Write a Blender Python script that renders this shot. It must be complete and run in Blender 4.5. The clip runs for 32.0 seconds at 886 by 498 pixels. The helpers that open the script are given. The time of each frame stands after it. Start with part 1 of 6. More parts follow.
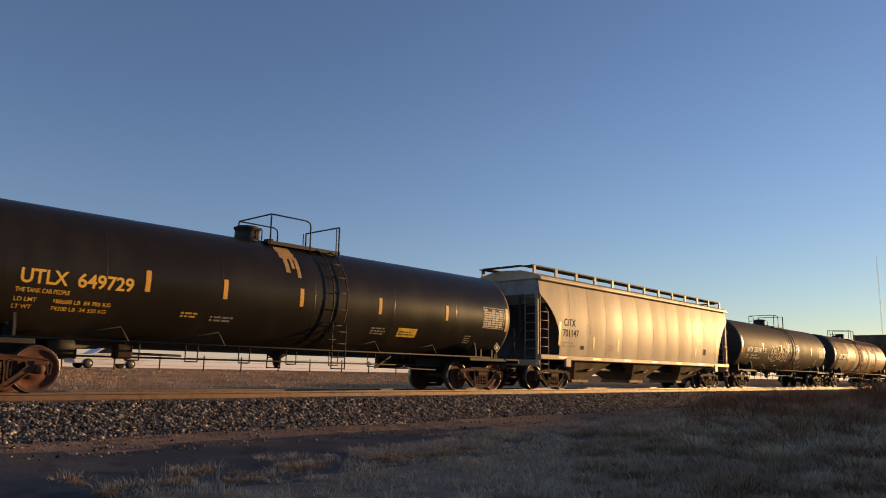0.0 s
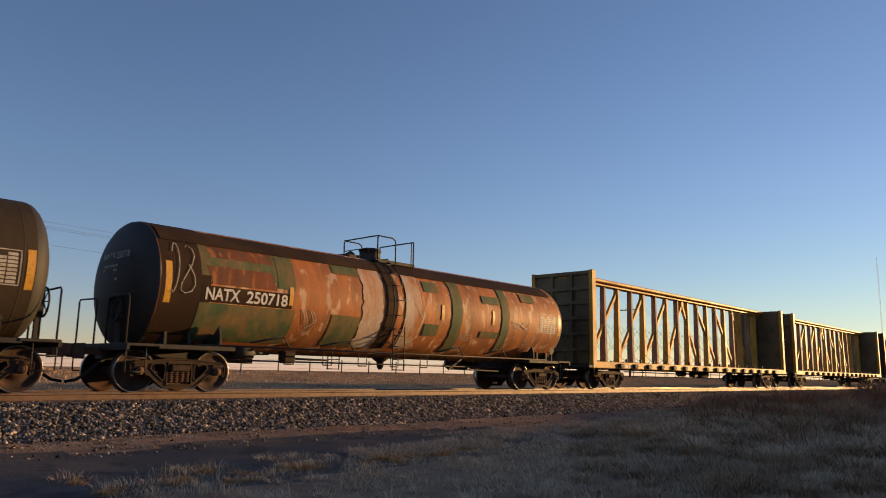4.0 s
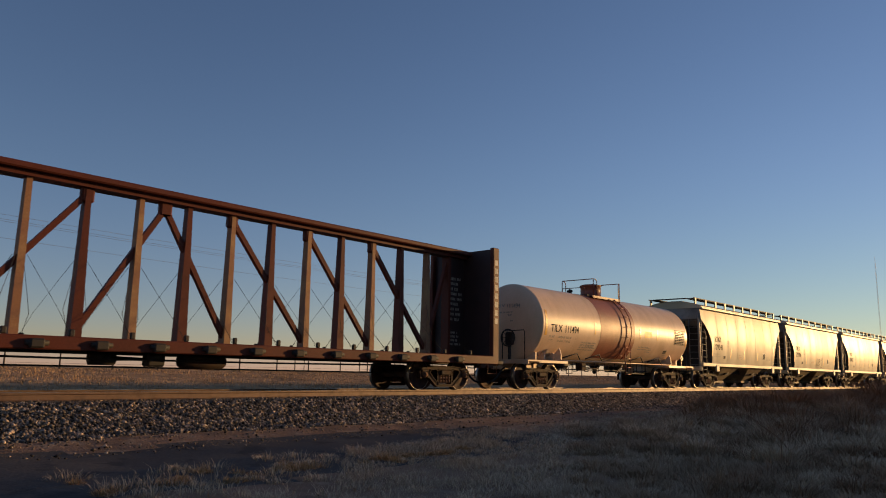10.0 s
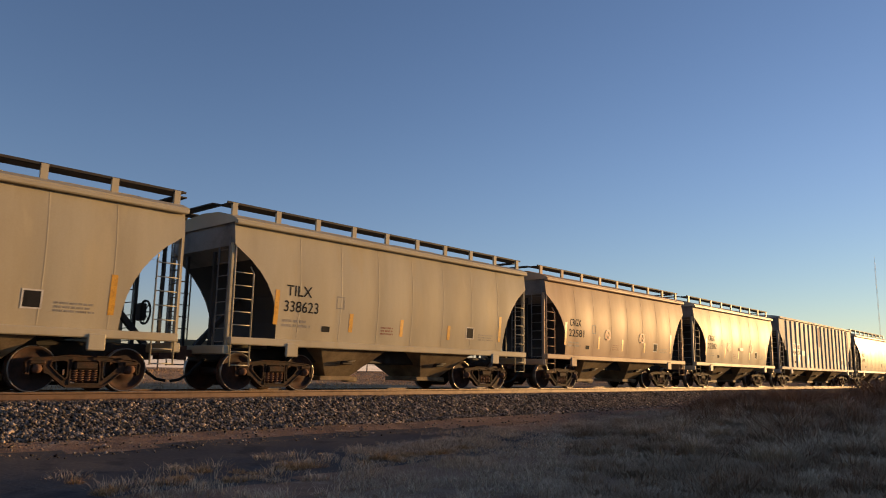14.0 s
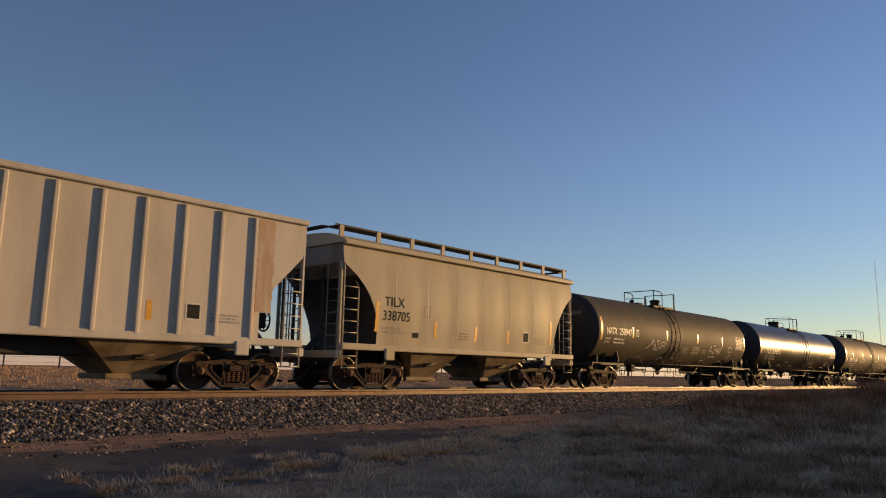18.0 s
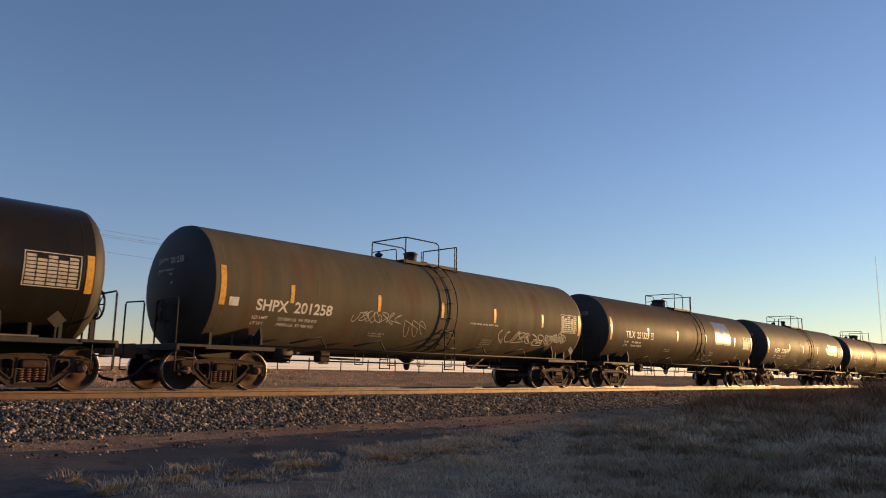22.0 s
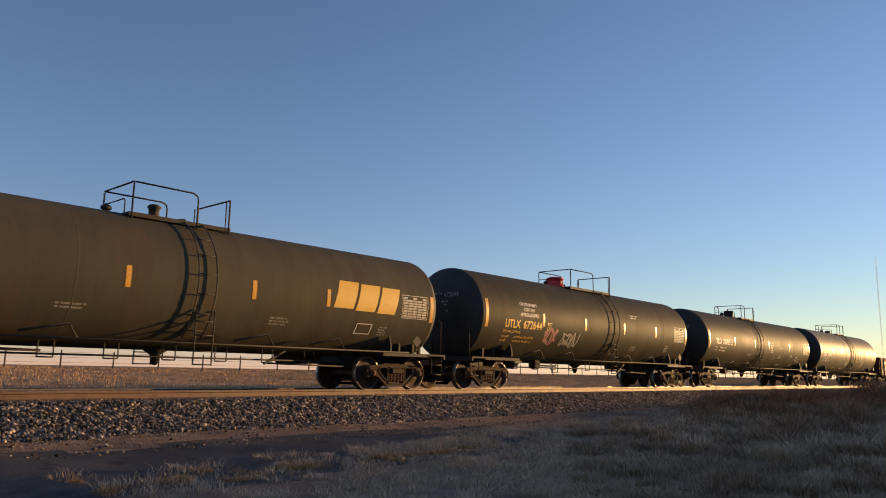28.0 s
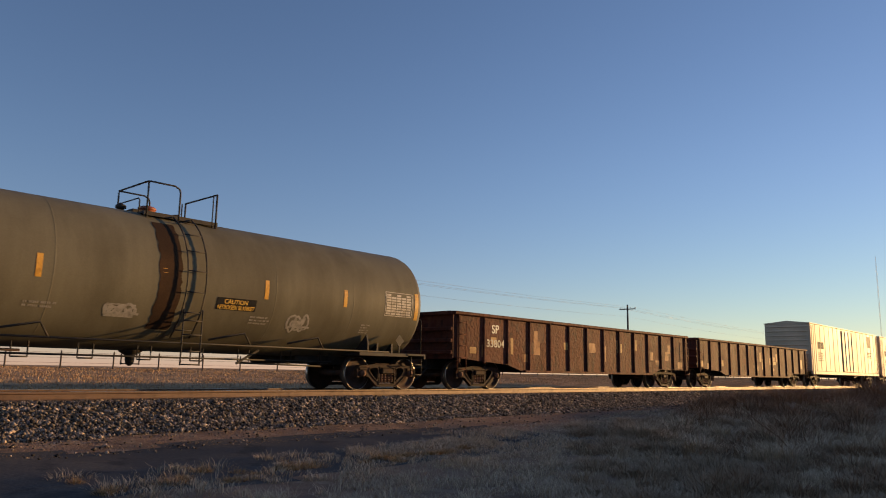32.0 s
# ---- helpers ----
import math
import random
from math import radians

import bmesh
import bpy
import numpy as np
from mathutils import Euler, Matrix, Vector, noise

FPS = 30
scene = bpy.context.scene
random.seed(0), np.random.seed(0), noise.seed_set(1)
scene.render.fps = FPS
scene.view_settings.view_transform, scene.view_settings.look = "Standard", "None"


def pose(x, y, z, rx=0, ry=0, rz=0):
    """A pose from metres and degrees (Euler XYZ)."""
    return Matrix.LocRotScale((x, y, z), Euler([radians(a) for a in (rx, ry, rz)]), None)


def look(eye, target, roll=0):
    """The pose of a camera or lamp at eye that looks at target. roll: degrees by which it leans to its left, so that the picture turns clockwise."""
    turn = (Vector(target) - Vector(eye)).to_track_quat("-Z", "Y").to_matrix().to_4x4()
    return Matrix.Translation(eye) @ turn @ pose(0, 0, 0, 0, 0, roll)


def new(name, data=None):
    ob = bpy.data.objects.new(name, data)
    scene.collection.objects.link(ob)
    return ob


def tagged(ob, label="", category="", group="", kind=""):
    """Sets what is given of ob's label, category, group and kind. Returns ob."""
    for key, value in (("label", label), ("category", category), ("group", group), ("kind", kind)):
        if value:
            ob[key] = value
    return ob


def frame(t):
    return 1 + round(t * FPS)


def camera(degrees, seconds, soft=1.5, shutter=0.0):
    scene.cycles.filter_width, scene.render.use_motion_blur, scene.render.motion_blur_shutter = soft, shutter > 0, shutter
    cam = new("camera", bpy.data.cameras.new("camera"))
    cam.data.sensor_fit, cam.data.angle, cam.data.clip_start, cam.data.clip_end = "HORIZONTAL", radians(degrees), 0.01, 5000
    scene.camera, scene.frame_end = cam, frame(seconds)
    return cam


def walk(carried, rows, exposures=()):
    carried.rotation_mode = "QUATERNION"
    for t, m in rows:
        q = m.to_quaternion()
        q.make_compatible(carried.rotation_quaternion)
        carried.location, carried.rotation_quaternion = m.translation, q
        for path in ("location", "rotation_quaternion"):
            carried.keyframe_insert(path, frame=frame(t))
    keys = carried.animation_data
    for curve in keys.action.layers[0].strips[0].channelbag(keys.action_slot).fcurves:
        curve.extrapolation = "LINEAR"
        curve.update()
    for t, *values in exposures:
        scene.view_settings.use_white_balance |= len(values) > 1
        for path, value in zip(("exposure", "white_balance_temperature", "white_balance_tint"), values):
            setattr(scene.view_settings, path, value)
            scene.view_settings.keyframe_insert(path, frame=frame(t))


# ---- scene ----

# ---------------------------------------------------------------- camera
EYE = Vector((0.0, -16.05, 0.51))      # metres; rail top is z = 0, track centre is y = 0


def aim(yaw_off=0.0, pitch_off=0.0):
    a, e = radians(42.436 + yaw_off), radians(9.557 + pitch_off)
    d = Vector((math.cos(a) * math.cos(e), math.sin(a) * math.cos(e), math.sin(e)))
    return look(EYE, EYE + d * 10, 1.044)


cam = camera(62.34, 32.0, soft=1.0, shutter=0.05)
walk(cam, [(0.0, aim(0.07, 0.05)), (4.5, aim(0.07, 0.05)), (6.5, aim(0.0, 0.05)), (9.5, aim(-0.01, 0.045)),
           (10.5, aim(-0.06, 0.0)), (14.5, aim(-0.065, -0.015)), (18.0, aim(-0.06, -0.015)), (20.0, aim(0.0, -0.02)),
           (23.0, aim(0.0, -0.075)), (26.5, aim(0.0, -0.08)), (29.0, aim(0.0, -0.02)), (32.0, aim(0.0, -0.02))],
     exposures=[(0, 0.28), (1, 0.34), (2, 0.38), (3, 0.42), (4, 0.38), (7, 0.25), (8, 0.2), (9, 0.17), (10, -0.1), (11, -0.28), (12, -0.27), (13, -0.25), (13.5, 0.05), (14, 0.26),
                (16.5, -0.08), (17, -0.2), (18, 0.12), (19, 0.18), (20, 0.22), (21, 0.46), (22, 0.48), (25, 0.45), (30, 0.48), (31, 0.43), (32, 0.32)])

# ---------------------------------------------------------------- light
SUN_AZ, SUN_EL = radians(-19.5), radians(5.3)     # azimuth from +x, low evening sun
sun_dir = Vector((math.cos(SUN_AZ) * math.cos(SUN_EL), math.sin(SUN_AZ) * math.cos(SUN_EL), math.sin(SUN_EL)))
world = bpy.data.worlds.new("evening_sky")
scene.world = world
world.use_nodes = True
wn = world.node_tree
sky = wn.nodes.new("ShaderNodeTexSky")
sky.sky_type = "NISHITA"
sky.sun_disc = False
sky.sun_elevation = SUN_EL
sky.sun_rotation = radians(90) - SUN_AZ
sky.air_density, sky.dust_density, sky.ozone_density = 0.88, 0.07, 2.4
wn.nodes["Background"].inputs["Strength"].default_value = 0.15
tint = wn.nodes.new("ShaderNodeMixRGB")
tint.blend_type = "MULTIPLY"
tint.inputs["Fac"].default_value = 1.0
tint.inputs[2].default_value = (1.19, 0.985, 1.06, 1)
wn.links.new(sky.outputs["Color"], tint.inputs[1])
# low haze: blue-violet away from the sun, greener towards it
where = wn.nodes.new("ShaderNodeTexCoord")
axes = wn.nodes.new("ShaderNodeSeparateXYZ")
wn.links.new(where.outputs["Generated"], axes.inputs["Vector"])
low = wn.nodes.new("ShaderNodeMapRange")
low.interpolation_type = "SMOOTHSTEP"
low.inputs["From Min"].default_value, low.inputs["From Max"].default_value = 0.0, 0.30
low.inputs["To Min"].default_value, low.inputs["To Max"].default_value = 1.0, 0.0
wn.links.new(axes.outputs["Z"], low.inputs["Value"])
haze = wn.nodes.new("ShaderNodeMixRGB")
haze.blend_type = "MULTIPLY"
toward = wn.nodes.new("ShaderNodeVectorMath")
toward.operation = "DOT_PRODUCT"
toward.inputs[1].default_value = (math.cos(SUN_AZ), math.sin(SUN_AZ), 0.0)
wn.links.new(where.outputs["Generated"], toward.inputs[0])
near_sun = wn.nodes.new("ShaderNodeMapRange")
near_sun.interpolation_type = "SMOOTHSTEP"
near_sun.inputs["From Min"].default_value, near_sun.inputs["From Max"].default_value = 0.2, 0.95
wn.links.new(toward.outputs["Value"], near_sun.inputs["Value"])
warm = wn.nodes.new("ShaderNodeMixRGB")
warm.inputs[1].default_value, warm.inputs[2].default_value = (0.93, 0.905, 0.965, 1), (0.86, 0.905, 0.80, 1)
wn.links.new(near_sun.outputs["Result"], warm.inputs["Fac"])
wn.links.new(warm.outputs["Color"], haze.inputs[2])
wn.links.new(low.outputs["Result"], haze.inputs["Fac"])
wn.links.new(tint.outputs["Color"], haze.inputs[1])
rim = wn.nodes.new("ShaderNodeMapRange")
rim.interpolation_type = "SMOOTHSTEP"
rim.inputs["From Min"].default_value, rim.inputs["From Max"].default_value = 0.0, 0.035
rim.inputs["To Min"].default_value, rim.inputs["To Max"].default_value = 1.0, 0.0
wn.links.new(axes.outputs["Z"], rim.inputs["Value"])
dusk = wn.nodes.new("ShaderNodeMixRGB")
dusk.blend_type = "MULTIPLY"
dusk.inputs[2].default_value = (1.02, 1.03, 1.48, 1)
wn.links.new(rim.outputs["Result"], dusk.inputs["Fac"])
wn.links.new(haze.outputs["Color"], dusk.inputs[1])
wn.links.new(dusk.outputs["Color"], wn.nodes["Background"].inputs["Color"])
sun = new("sun", bpy.data.lights.new("sun", "SUN"))
sun.data.energy, sun.data.angle, sun.data.color = 5.0, radians(0.5), (1.0, 0.59, 0.235)
sun.matrix_world = look(sun_dir * 200, (0, 0, 0))


# ---------------------------------------------------------------- materials
def material(name, base, rough=0.6, metal=0.0, second=None, scale=3.0, amount=0.5, grain=40.0, bump=0.05, streak=1.0, third=None, coat=0.0, island=0.0, spec=0.5, drip=0.0):
    """A painted, rusty or earthen surface: base colour broken by stains of a second colour and fine grain."""
    m = bpy.data.materials.new(name)
    m.use_nodes = True
    t = m.node_tree
    b = t.nodes["Principled BSDF"]
    geo = t.nodes.new("ShaderNodeTexCoord")
    mp = t.nodes.new("ShaderNodeMapping")
    mp.inputs["Scale"].default_value = (1, 1, 1 / streak)
    t.links.new(geo.outputs["Object"], mp.inputs["Vector"])
    n1 = t.nodes.new("ShaderNodeTexNoise")
    n1.inputs["Scale"].default_value, n1.inputs["Detail"].default_value, n1.inputs["Roughness"].default_value = scale, 6, 0.6
    t.links.new(mp.outputs["Vector"], n1.inputs["Vector"])
    n2 = t.nodes.new("ShaderNodeTexNoise")
    n2.inputs["Scale"].default_value, n2.inputs["Detail"].default_value = grain, 4
    t.links.new(geo.outputs["Object"], n2.inputs["Vector"])
    second = second or tuple(c * 0.6 for c in base)
    ramp = t.nodes.new("ShaderNodeValToRGB")
    ramp.color_ramp.elements[0].position, ramp.color_ramp.elements[1].position = 0.62 - 0.35 * amount, 0.72 - 0.1 * amount
    ramp.color_ramp.elements[0].color, ramp.color_ramp.elements[1].color = (0, 0, 0, 1), (1, 1, 1, 1)
    t.links.new(n1.outputs["Fac"], ramp.inputs["Fac"])
    mix = t.nodes.new("ShaderNodeMixRGB")
    mix.inputs[1].default_value, mix.inputs[2].default_value = (*base, 1), (*second, 1)
    t.links.new(ramp.outputs["Color"], mix.inputs["Fac"])
    out = mix.outputs["Color"]
    if third:
        n3 = t.nodes.new("ShaderNodeTexNoise")
        n3.inputs["Scale"].default_value, n3.inputs["Detail"].default_value = scale * 2.7, 5
        t.links.new(mp.outputs["Vector"], n3.inputs["Vector"])
        r3 = t.nodes.new("ShaderNodeValToRGB")
        r3.color_ramp.elements[0].position, r3.color_ramp.elements[1].position = 0.56, 0.64
        t.links.new(n3.outputs["Fac"], r3.inputs["Fac"])
        m3 = t.nodes.new("ShaderNodeMixRGB")
        m3.inputs[2].default_value = (*third, 1)
        t.links.new(r3.outputs["Color"], m3.inputs["Fac"])
        t.links.new(out, m3.inputs[1])
        out = m3.outputs["Color"]
    hsv = t.nodes.new("ShaderNodeHueSaturation")
    mr = t.nodes.new("ShaderNodeMapRange")
    gv = 0.06 if bump <= 0.01 else 0.14 if bump <= 0.02 else 0.28
    mr.inputs["To Min"].default_value, mr.inputs["To Max"].default_value = 1 - gv, 1 + gv
    t.links.new(n2.outputs["Fac"], mr.inputs["Value"])
    val = mr.outputs["Result"]
    if island:
        gi = t.nodes.new("ShaderNodeNewGeometry")
        mi = t.nodes.new("ShaderNodeMapRange")
        mi.inputs["To Min"].default_value, mi.inputs["To Max"].default_value = 1 - island, 1 + island
        t.links.new(gi.outputs["Random Per Island"], mi.inputs["Value"])
        mul = t.nodes.new("ShaderNodeMath")
        mul.operation = "MULTIPLY"
        t.links.new(val, mul.inputs[0])
        t.links.new(mi.outputs["Result"], mul.inputs[1])
        val = mul.outputs["Value"]
    if drip:
        run_ = t.nodes.new("ShaderNodeMapping")
        run_.inputs["Scale"].default_value = (1.5, 0.5, 0.22)
        t.links.new(geo.outputs["Object"], run_.inputs["Vector"])
        nd = t.nodes.new("ShaderNodeTexNoise")
        nd.inputs["Scale"].default_value, nd.inputs["Detail"].default_value, nd.inputs["Roughness"].default_value = 1.4, 4, 0.6
        t.links.new(run_.outputs["Vector"], nd.inputs["Vector"])
        md_ = t.nodes.new("ShaderNodeMapRange")
        md_.inputs["From Min"].default_value, md_.inputs["From Max"].default_value = 0.32, 0.68
        md_.inputs["To Min"].default_value, md_.inputs["To Max"].default_value = 1 - drip, 1 + drip
        t.links.new(nd.outputs["Fac"], md_.inputs["Value"])
        mu = t.nodes.new("ShaderNodeMath")
        mu.operation = "MULTIPLY"
        t.links.new(val, mu.inputs[0])
        t.links.new(md_.outputs["Result"], mu.inputs[1])
        val = mu.outputs["Value"]
    t.links.new(val, hsv.inputs["Value"])
    t.links.new(out, hsv.inputs["Color"])
    t.links.new(hsv.outputs["Color"], b.inputs["Base Color"])
    rr = t.nodes.new("ShaderNodeMapRange")
    rr.inputs["To Min"].default_value, rr.inputs["To Max"].default_value = max(rough - 0.1, 0.05), min(rough + 0.15, 1)
    t.links.new(n1.outputs["Fac"], rr.inputs["Value"])
    t.links.new(rr.outputs["Result"], b.inputs["Roughness"])
    b.inputs["Metallic"].default_value = metal
    b.inputs["Coat Weight"].default_value = coat
    b.inputs["Specular IOR Level"].default_value = spec
    bp = t.nodes.new("ShaderNodeBump")
    bp.inputs["Strength"].default_value, bp.inputs["Distance"].default_value = min(bump * 4, 1), 0.01 if bump < 0.2 else 0.03
    t.links.new(n2.outputs["Fac"], bp.inputs["Height"])
    t.links.new(bp.outputs["Normal"], b.inputs["Normal"])
    return m


STEEL = material("worn_truck_steel", (0.038, 0.026, 0.019), 0.75, 0.1, (0.085, 0.044, 0.027), 5, 0.5, 60, 0.1, spec=0.2)
RUSTSTEEL = material("red_rusted_truck_steel", (0.082, 0.046, 0.032), 0.8, 0.1, (0.14, 0.064, 0.04), 5, 0.5, 60, 0.1, spec=0.15)
RUSTWHEEL = material("red_rusted_wheel", (0.10, 0.05, 0.036), 0.75, 0.1, (0.18, 0.073, 0.046), 3, 0.5, 50, 0.05, spec=0.15)
RUSTY = material("rusty_iron", (0.14, 0.066, 0.038), 0.85, 0.1, (0.075, 0.042, 0.03), 4, 0.5, 50, 0.1)
WHEEL = material("wheel_steel", (0.045, 0.029, 0.023), 0.7, 0.1, (0.10, 0.05, 0.035), 3, 0.5, 50, 0.05, spec=0.2)
TREAD = material("polished_tread", (0.40, 0.36, 0.32), 0.35, 1.0, (0.3, 0.26, 0.22), 6, 0.3)
RAILTOP = material("polished_rail_head", (0.5, 0.44, 0.38), 0.28, 1.0, (0.32, 0.24, 0.18), 4, 0.4)
RAILRUST = material("rusty_rail", (0.185, 0.11, 0.068), 0.55, 0.2, (0.115, 0.068, 0.045), 5, 0.5, 60, 0.06)
BLACKIRON = material("black_underframe", (0.02, 0.018, 0.016), 0.7, 0.1, (0.05, 0.035, 0.025), 4, 0.5, 50, 0.05)
RUBBER = material("rubber_hose", (0.015, 0.015, 0.015), 0.8)
WHITE = material("white_lettering", (0.62, 0.59, 0.53), 0.55, 0, (0.42, 0.38, 0.33), 6, 0.3, 60, 0.0)
PANELWHITE = material("worn_white_stencil", (0.5, 0.45, 0.37), 0.6, 0, (0.3, 0.26, 0.2), 7, 0.5, 60, 0.0)
FAINT = material("faded_lettering", (0.34, 0.31, 0.26), 0.6, 0, (0.2, 0.18, 0.15), 10, 0.5, 60, 0.0)
BLACKTXT = material("black_lettering", (0.022, 0.022, 0.022), 0.7, spec=0.1)
YELLOW = material("yellow_lettering", (0.72, 0.42, 0.045), 0.5, 0, (0.66, 0.375, 0.04), 5, 0.3, 40, 0.01)
STRIPE = material("amber_reflector", (0.70, 0.36, 0.04), 0.35, 0, (0.5, 0.24, 0.03), 12, 0.4)
TIE = material("creosoted_wood", (0.07, 0.05, 0.04), 0.9, 0, (0.03, 0.024, 0.02), 8, 0.5, 30, 0.2, 1)
RED = material("red_paint", (0.55, 0.03, 0.03), 0.5)
MAROON = material("maroon_spray", (0.10, 0.042, 0.036), 0.7, 0, (0.06, 0.034, 0.026), 2.5, 0.5, spec=0.05)
PINK = material("pink_spray", (0.42, 0.17, 0.15), 0.7)
SILVER = material("silver_spray", (0.38, 0.35, 0.29), 0.6, 0, (0.2, 0.18, 0.13), 9, 0.5)


# ---------------------------------------------------------------- mesh building
class Shape:
    """Collects faces of simple solids into one mesh."""

    def __init__(self):
        self.v, self.f, self.smooth = [], [], []

    def add(self, verts, faces, smooth=False):
        o = len(self.v)
        self.v += [tuple(p) for p in verts]
        self.f += [tuple(i + o for i in f) for f in faces]
        self.smooth += [smooth] * len(faces)
        return self

    def box(self, x0, y0, z0, x1, y1, z1, c=0.0):
        """A box, its edges chamfered by c."""
        x0, x1, y0, y1, z0, z1 = min(x0, x1), max(x0, x1), min(y0, y1), max(y0, y1), min(z0, z1), max(z0, z1)
        c = min(c, (x1 - x0) / 2.5, (y1 - y0) / 2.5, (z1 - z0) / 2.5)
        if c <= 0:
            v = [(x, y, z) for z in (z0, z1) for y in (y0, y1) for x in (x0, x1)]
            return self.add(v, [(0, 2, 3, 1), (4, 5, 7, 6), (0, 1, 5, 4), (2, 6, 7, 3), (0, 4, 6, 2), (1, 3, 7, 5)])
        bm = bmesh.new()
        bmesh.ops.create_cube(bm, size=1, matrix=Matrix.Translation(((x0 + x1) / 2, (y0 + y1) / 2, (z0 + z1) / 2)) @ Matrix.Diagonal((x1 - x0, y1 - y0, z1 - z0, 1)))
        bmesh.ops.bevel(bm, geom=bm.edges[:], offset=c, segments=1, affect="EDGES")
        bm.verts.index_update()
        self.add([p.co[:] for p in bm.verts], [[q.index for q in f.verts] for f in bm.faces])
        bm.free()
        return self

    def bar(self, a, b, w, h=None, up=(0, 0, 1)):
        """A square bar from a to b."""
        a, b, h = Vector(a), Vector(b), h or w
        d = (b - a).normalized()
        u = Vector(up)
        if abs(d.dot(u)) > 0.95:
            u = Vector((1, 0, 0)) if abs(d.x) < 0.9 else Vector((0, 1, 0))
        s = d.cross(u).normalized()
        u = s.cross(d)
        v = [p + s * i * w / 2 + u * j * h / 2 for p in (a, b) for i, j in ((-1, -1), (1, -1), (1, 1), (-1, 1))]
        return self.add(v, [(3, 2, 1, 0), (4, 5, 6, 7), (0, 1, 5, 4), (1, 2, 6, 5), (2, 3, 7, 6), (3, 0, 4, 7)])

    def tube(self, path, r, n=6):
        """A round rod along a path of points."""
        path = [Vector(p) for p in path]
        rings = []
        for i, p in enumerate(path):
            d = (path[min(i + 1, len(path) - 1)] - path[max(i - 1, 0)]).normalized()
            u = Vector((0, 0, 1)) if abs(d.z) < 0.9 else Vector((1, 0, 0))
            s = d.cross(u).normalized()
            u = s.cross(d)
            rings.append([p + (s * math.cos(k * math.tau / n) + u * math.sin(k * math.tau / n)) * r for k in range(n)])
        faces = [(i * n + k, i * n + (k + 1) % n, (i + 1) * n + (k + 1) % n, (i + 1) * n + k) for i in range(len(path) - 1) for k in range(n)]
        self.add([p for ring in rings for p in ring], faces, True)
        o = len(self.v) - n * len(path)
        self.f += [tuple(o + k for k in range(n))[::-1], tuple(o + (len(path) - 1) * n + k for k in range(n))]
        self.smooth += [False, False]
        return self

    def lathe(self, prof, m=None, n=32, closed=False):
        """Turns a profile of (x, r) about the local x axis; m places it."""
        m = m or Matrix()
        v = [m @ Vector((x, r * math.cos(k * math.tau / n), r * math.sin(k * math.tau / n))) for x, r in prof for k in range(n)]
        c = len(prof)
        f = [(i * n + k, i * n + (k + 1) % n, ((i + 1) % c) * n + (k + 1) % n, ((i + 1) % c) * n + k) for i in range(c if closed else c - 1) for k in range(n)]
        self.add(v, f, True)
        return self

    def prism(self, poly, y0, y1):
        """A polygon of (x, z) drawn out from y0 to y1."""
        n = len(poly)
        v = [(x, y0, z) for x, z in poly] + [(x, y1, z) for x, z in poly]
        return self.add(v, [tuple(range(n)), tuple(range(2 * n - 1, n - 1, -1))] + [(i, i + n, (i + 1) % n + n, (i + 1) % n) for i in range(n)])

    def mesh(self, name, mat):
        me = bpy.data.meshes.new(name)
        me.from_pydata(self.v, [], self.f)
        me.polygons.foreach_set("use_smooth", self.smooth)
        me.materials.append(mat)
        me.update()
        return me


def part(name, shape, mat, parent, label="", at=None):
    """One mesh object under a thing or part; shape is a Shape or ready mesh data."""
    ob = new(name, shape.mesh(name, mat) if isinstance(shape, Shape) else shape)
    if at is not None:
        ob.location = at
    ob.parent = parent
    return tagged(ob, label, kind="stuff" if name in ("small_print", "data_panel", "end_print", "stencil_lines", "lettering", "end_lettering") else "")


def thing(name, label, category, group="", kind="", shape=None, mat=None):
    ob = new(name, shape.mesh(name, mat) if shape else None)
    return tagged(ob, label, category, group, kind)


def flat_outline(polys, depth):
    """A flat plate with holes: the first polygon of (x, z) is the rim, the others are openings. Returns a Shape from y = 0 to y = depth."""
    cu = bpy.data.curves.new("outline", "CURVE")
    cu.dimensions, cu.fill_mode = "2D", "BOTH"
    cu.extrude = depth / 2
    for poly in polys:
        sp = cu.splines.new("POLY")
        sp.points.add(len(poly) - 1)
        for p, (x, z) in zip(sp.points, poly):
            p.co = (x, z, 0, 1)
        sp.use_cyclic_u = True
    ob = bpy.data.objects.new("outline", cu)
    me = bpy.data.meshes.new_from_object(ob)
    s = Shape()
    s.add([(v.co.x, depth / 2 - v.co.z, v.co.y) for v in me.vertices], [tuple(p.vertices) for p in me.polygons])
    bpy.data.objects.remove(ob)
    bpy.data.curves.remove(cu)
    bpy.data.meshes.remove(me)
    return s


LETTERS = {}


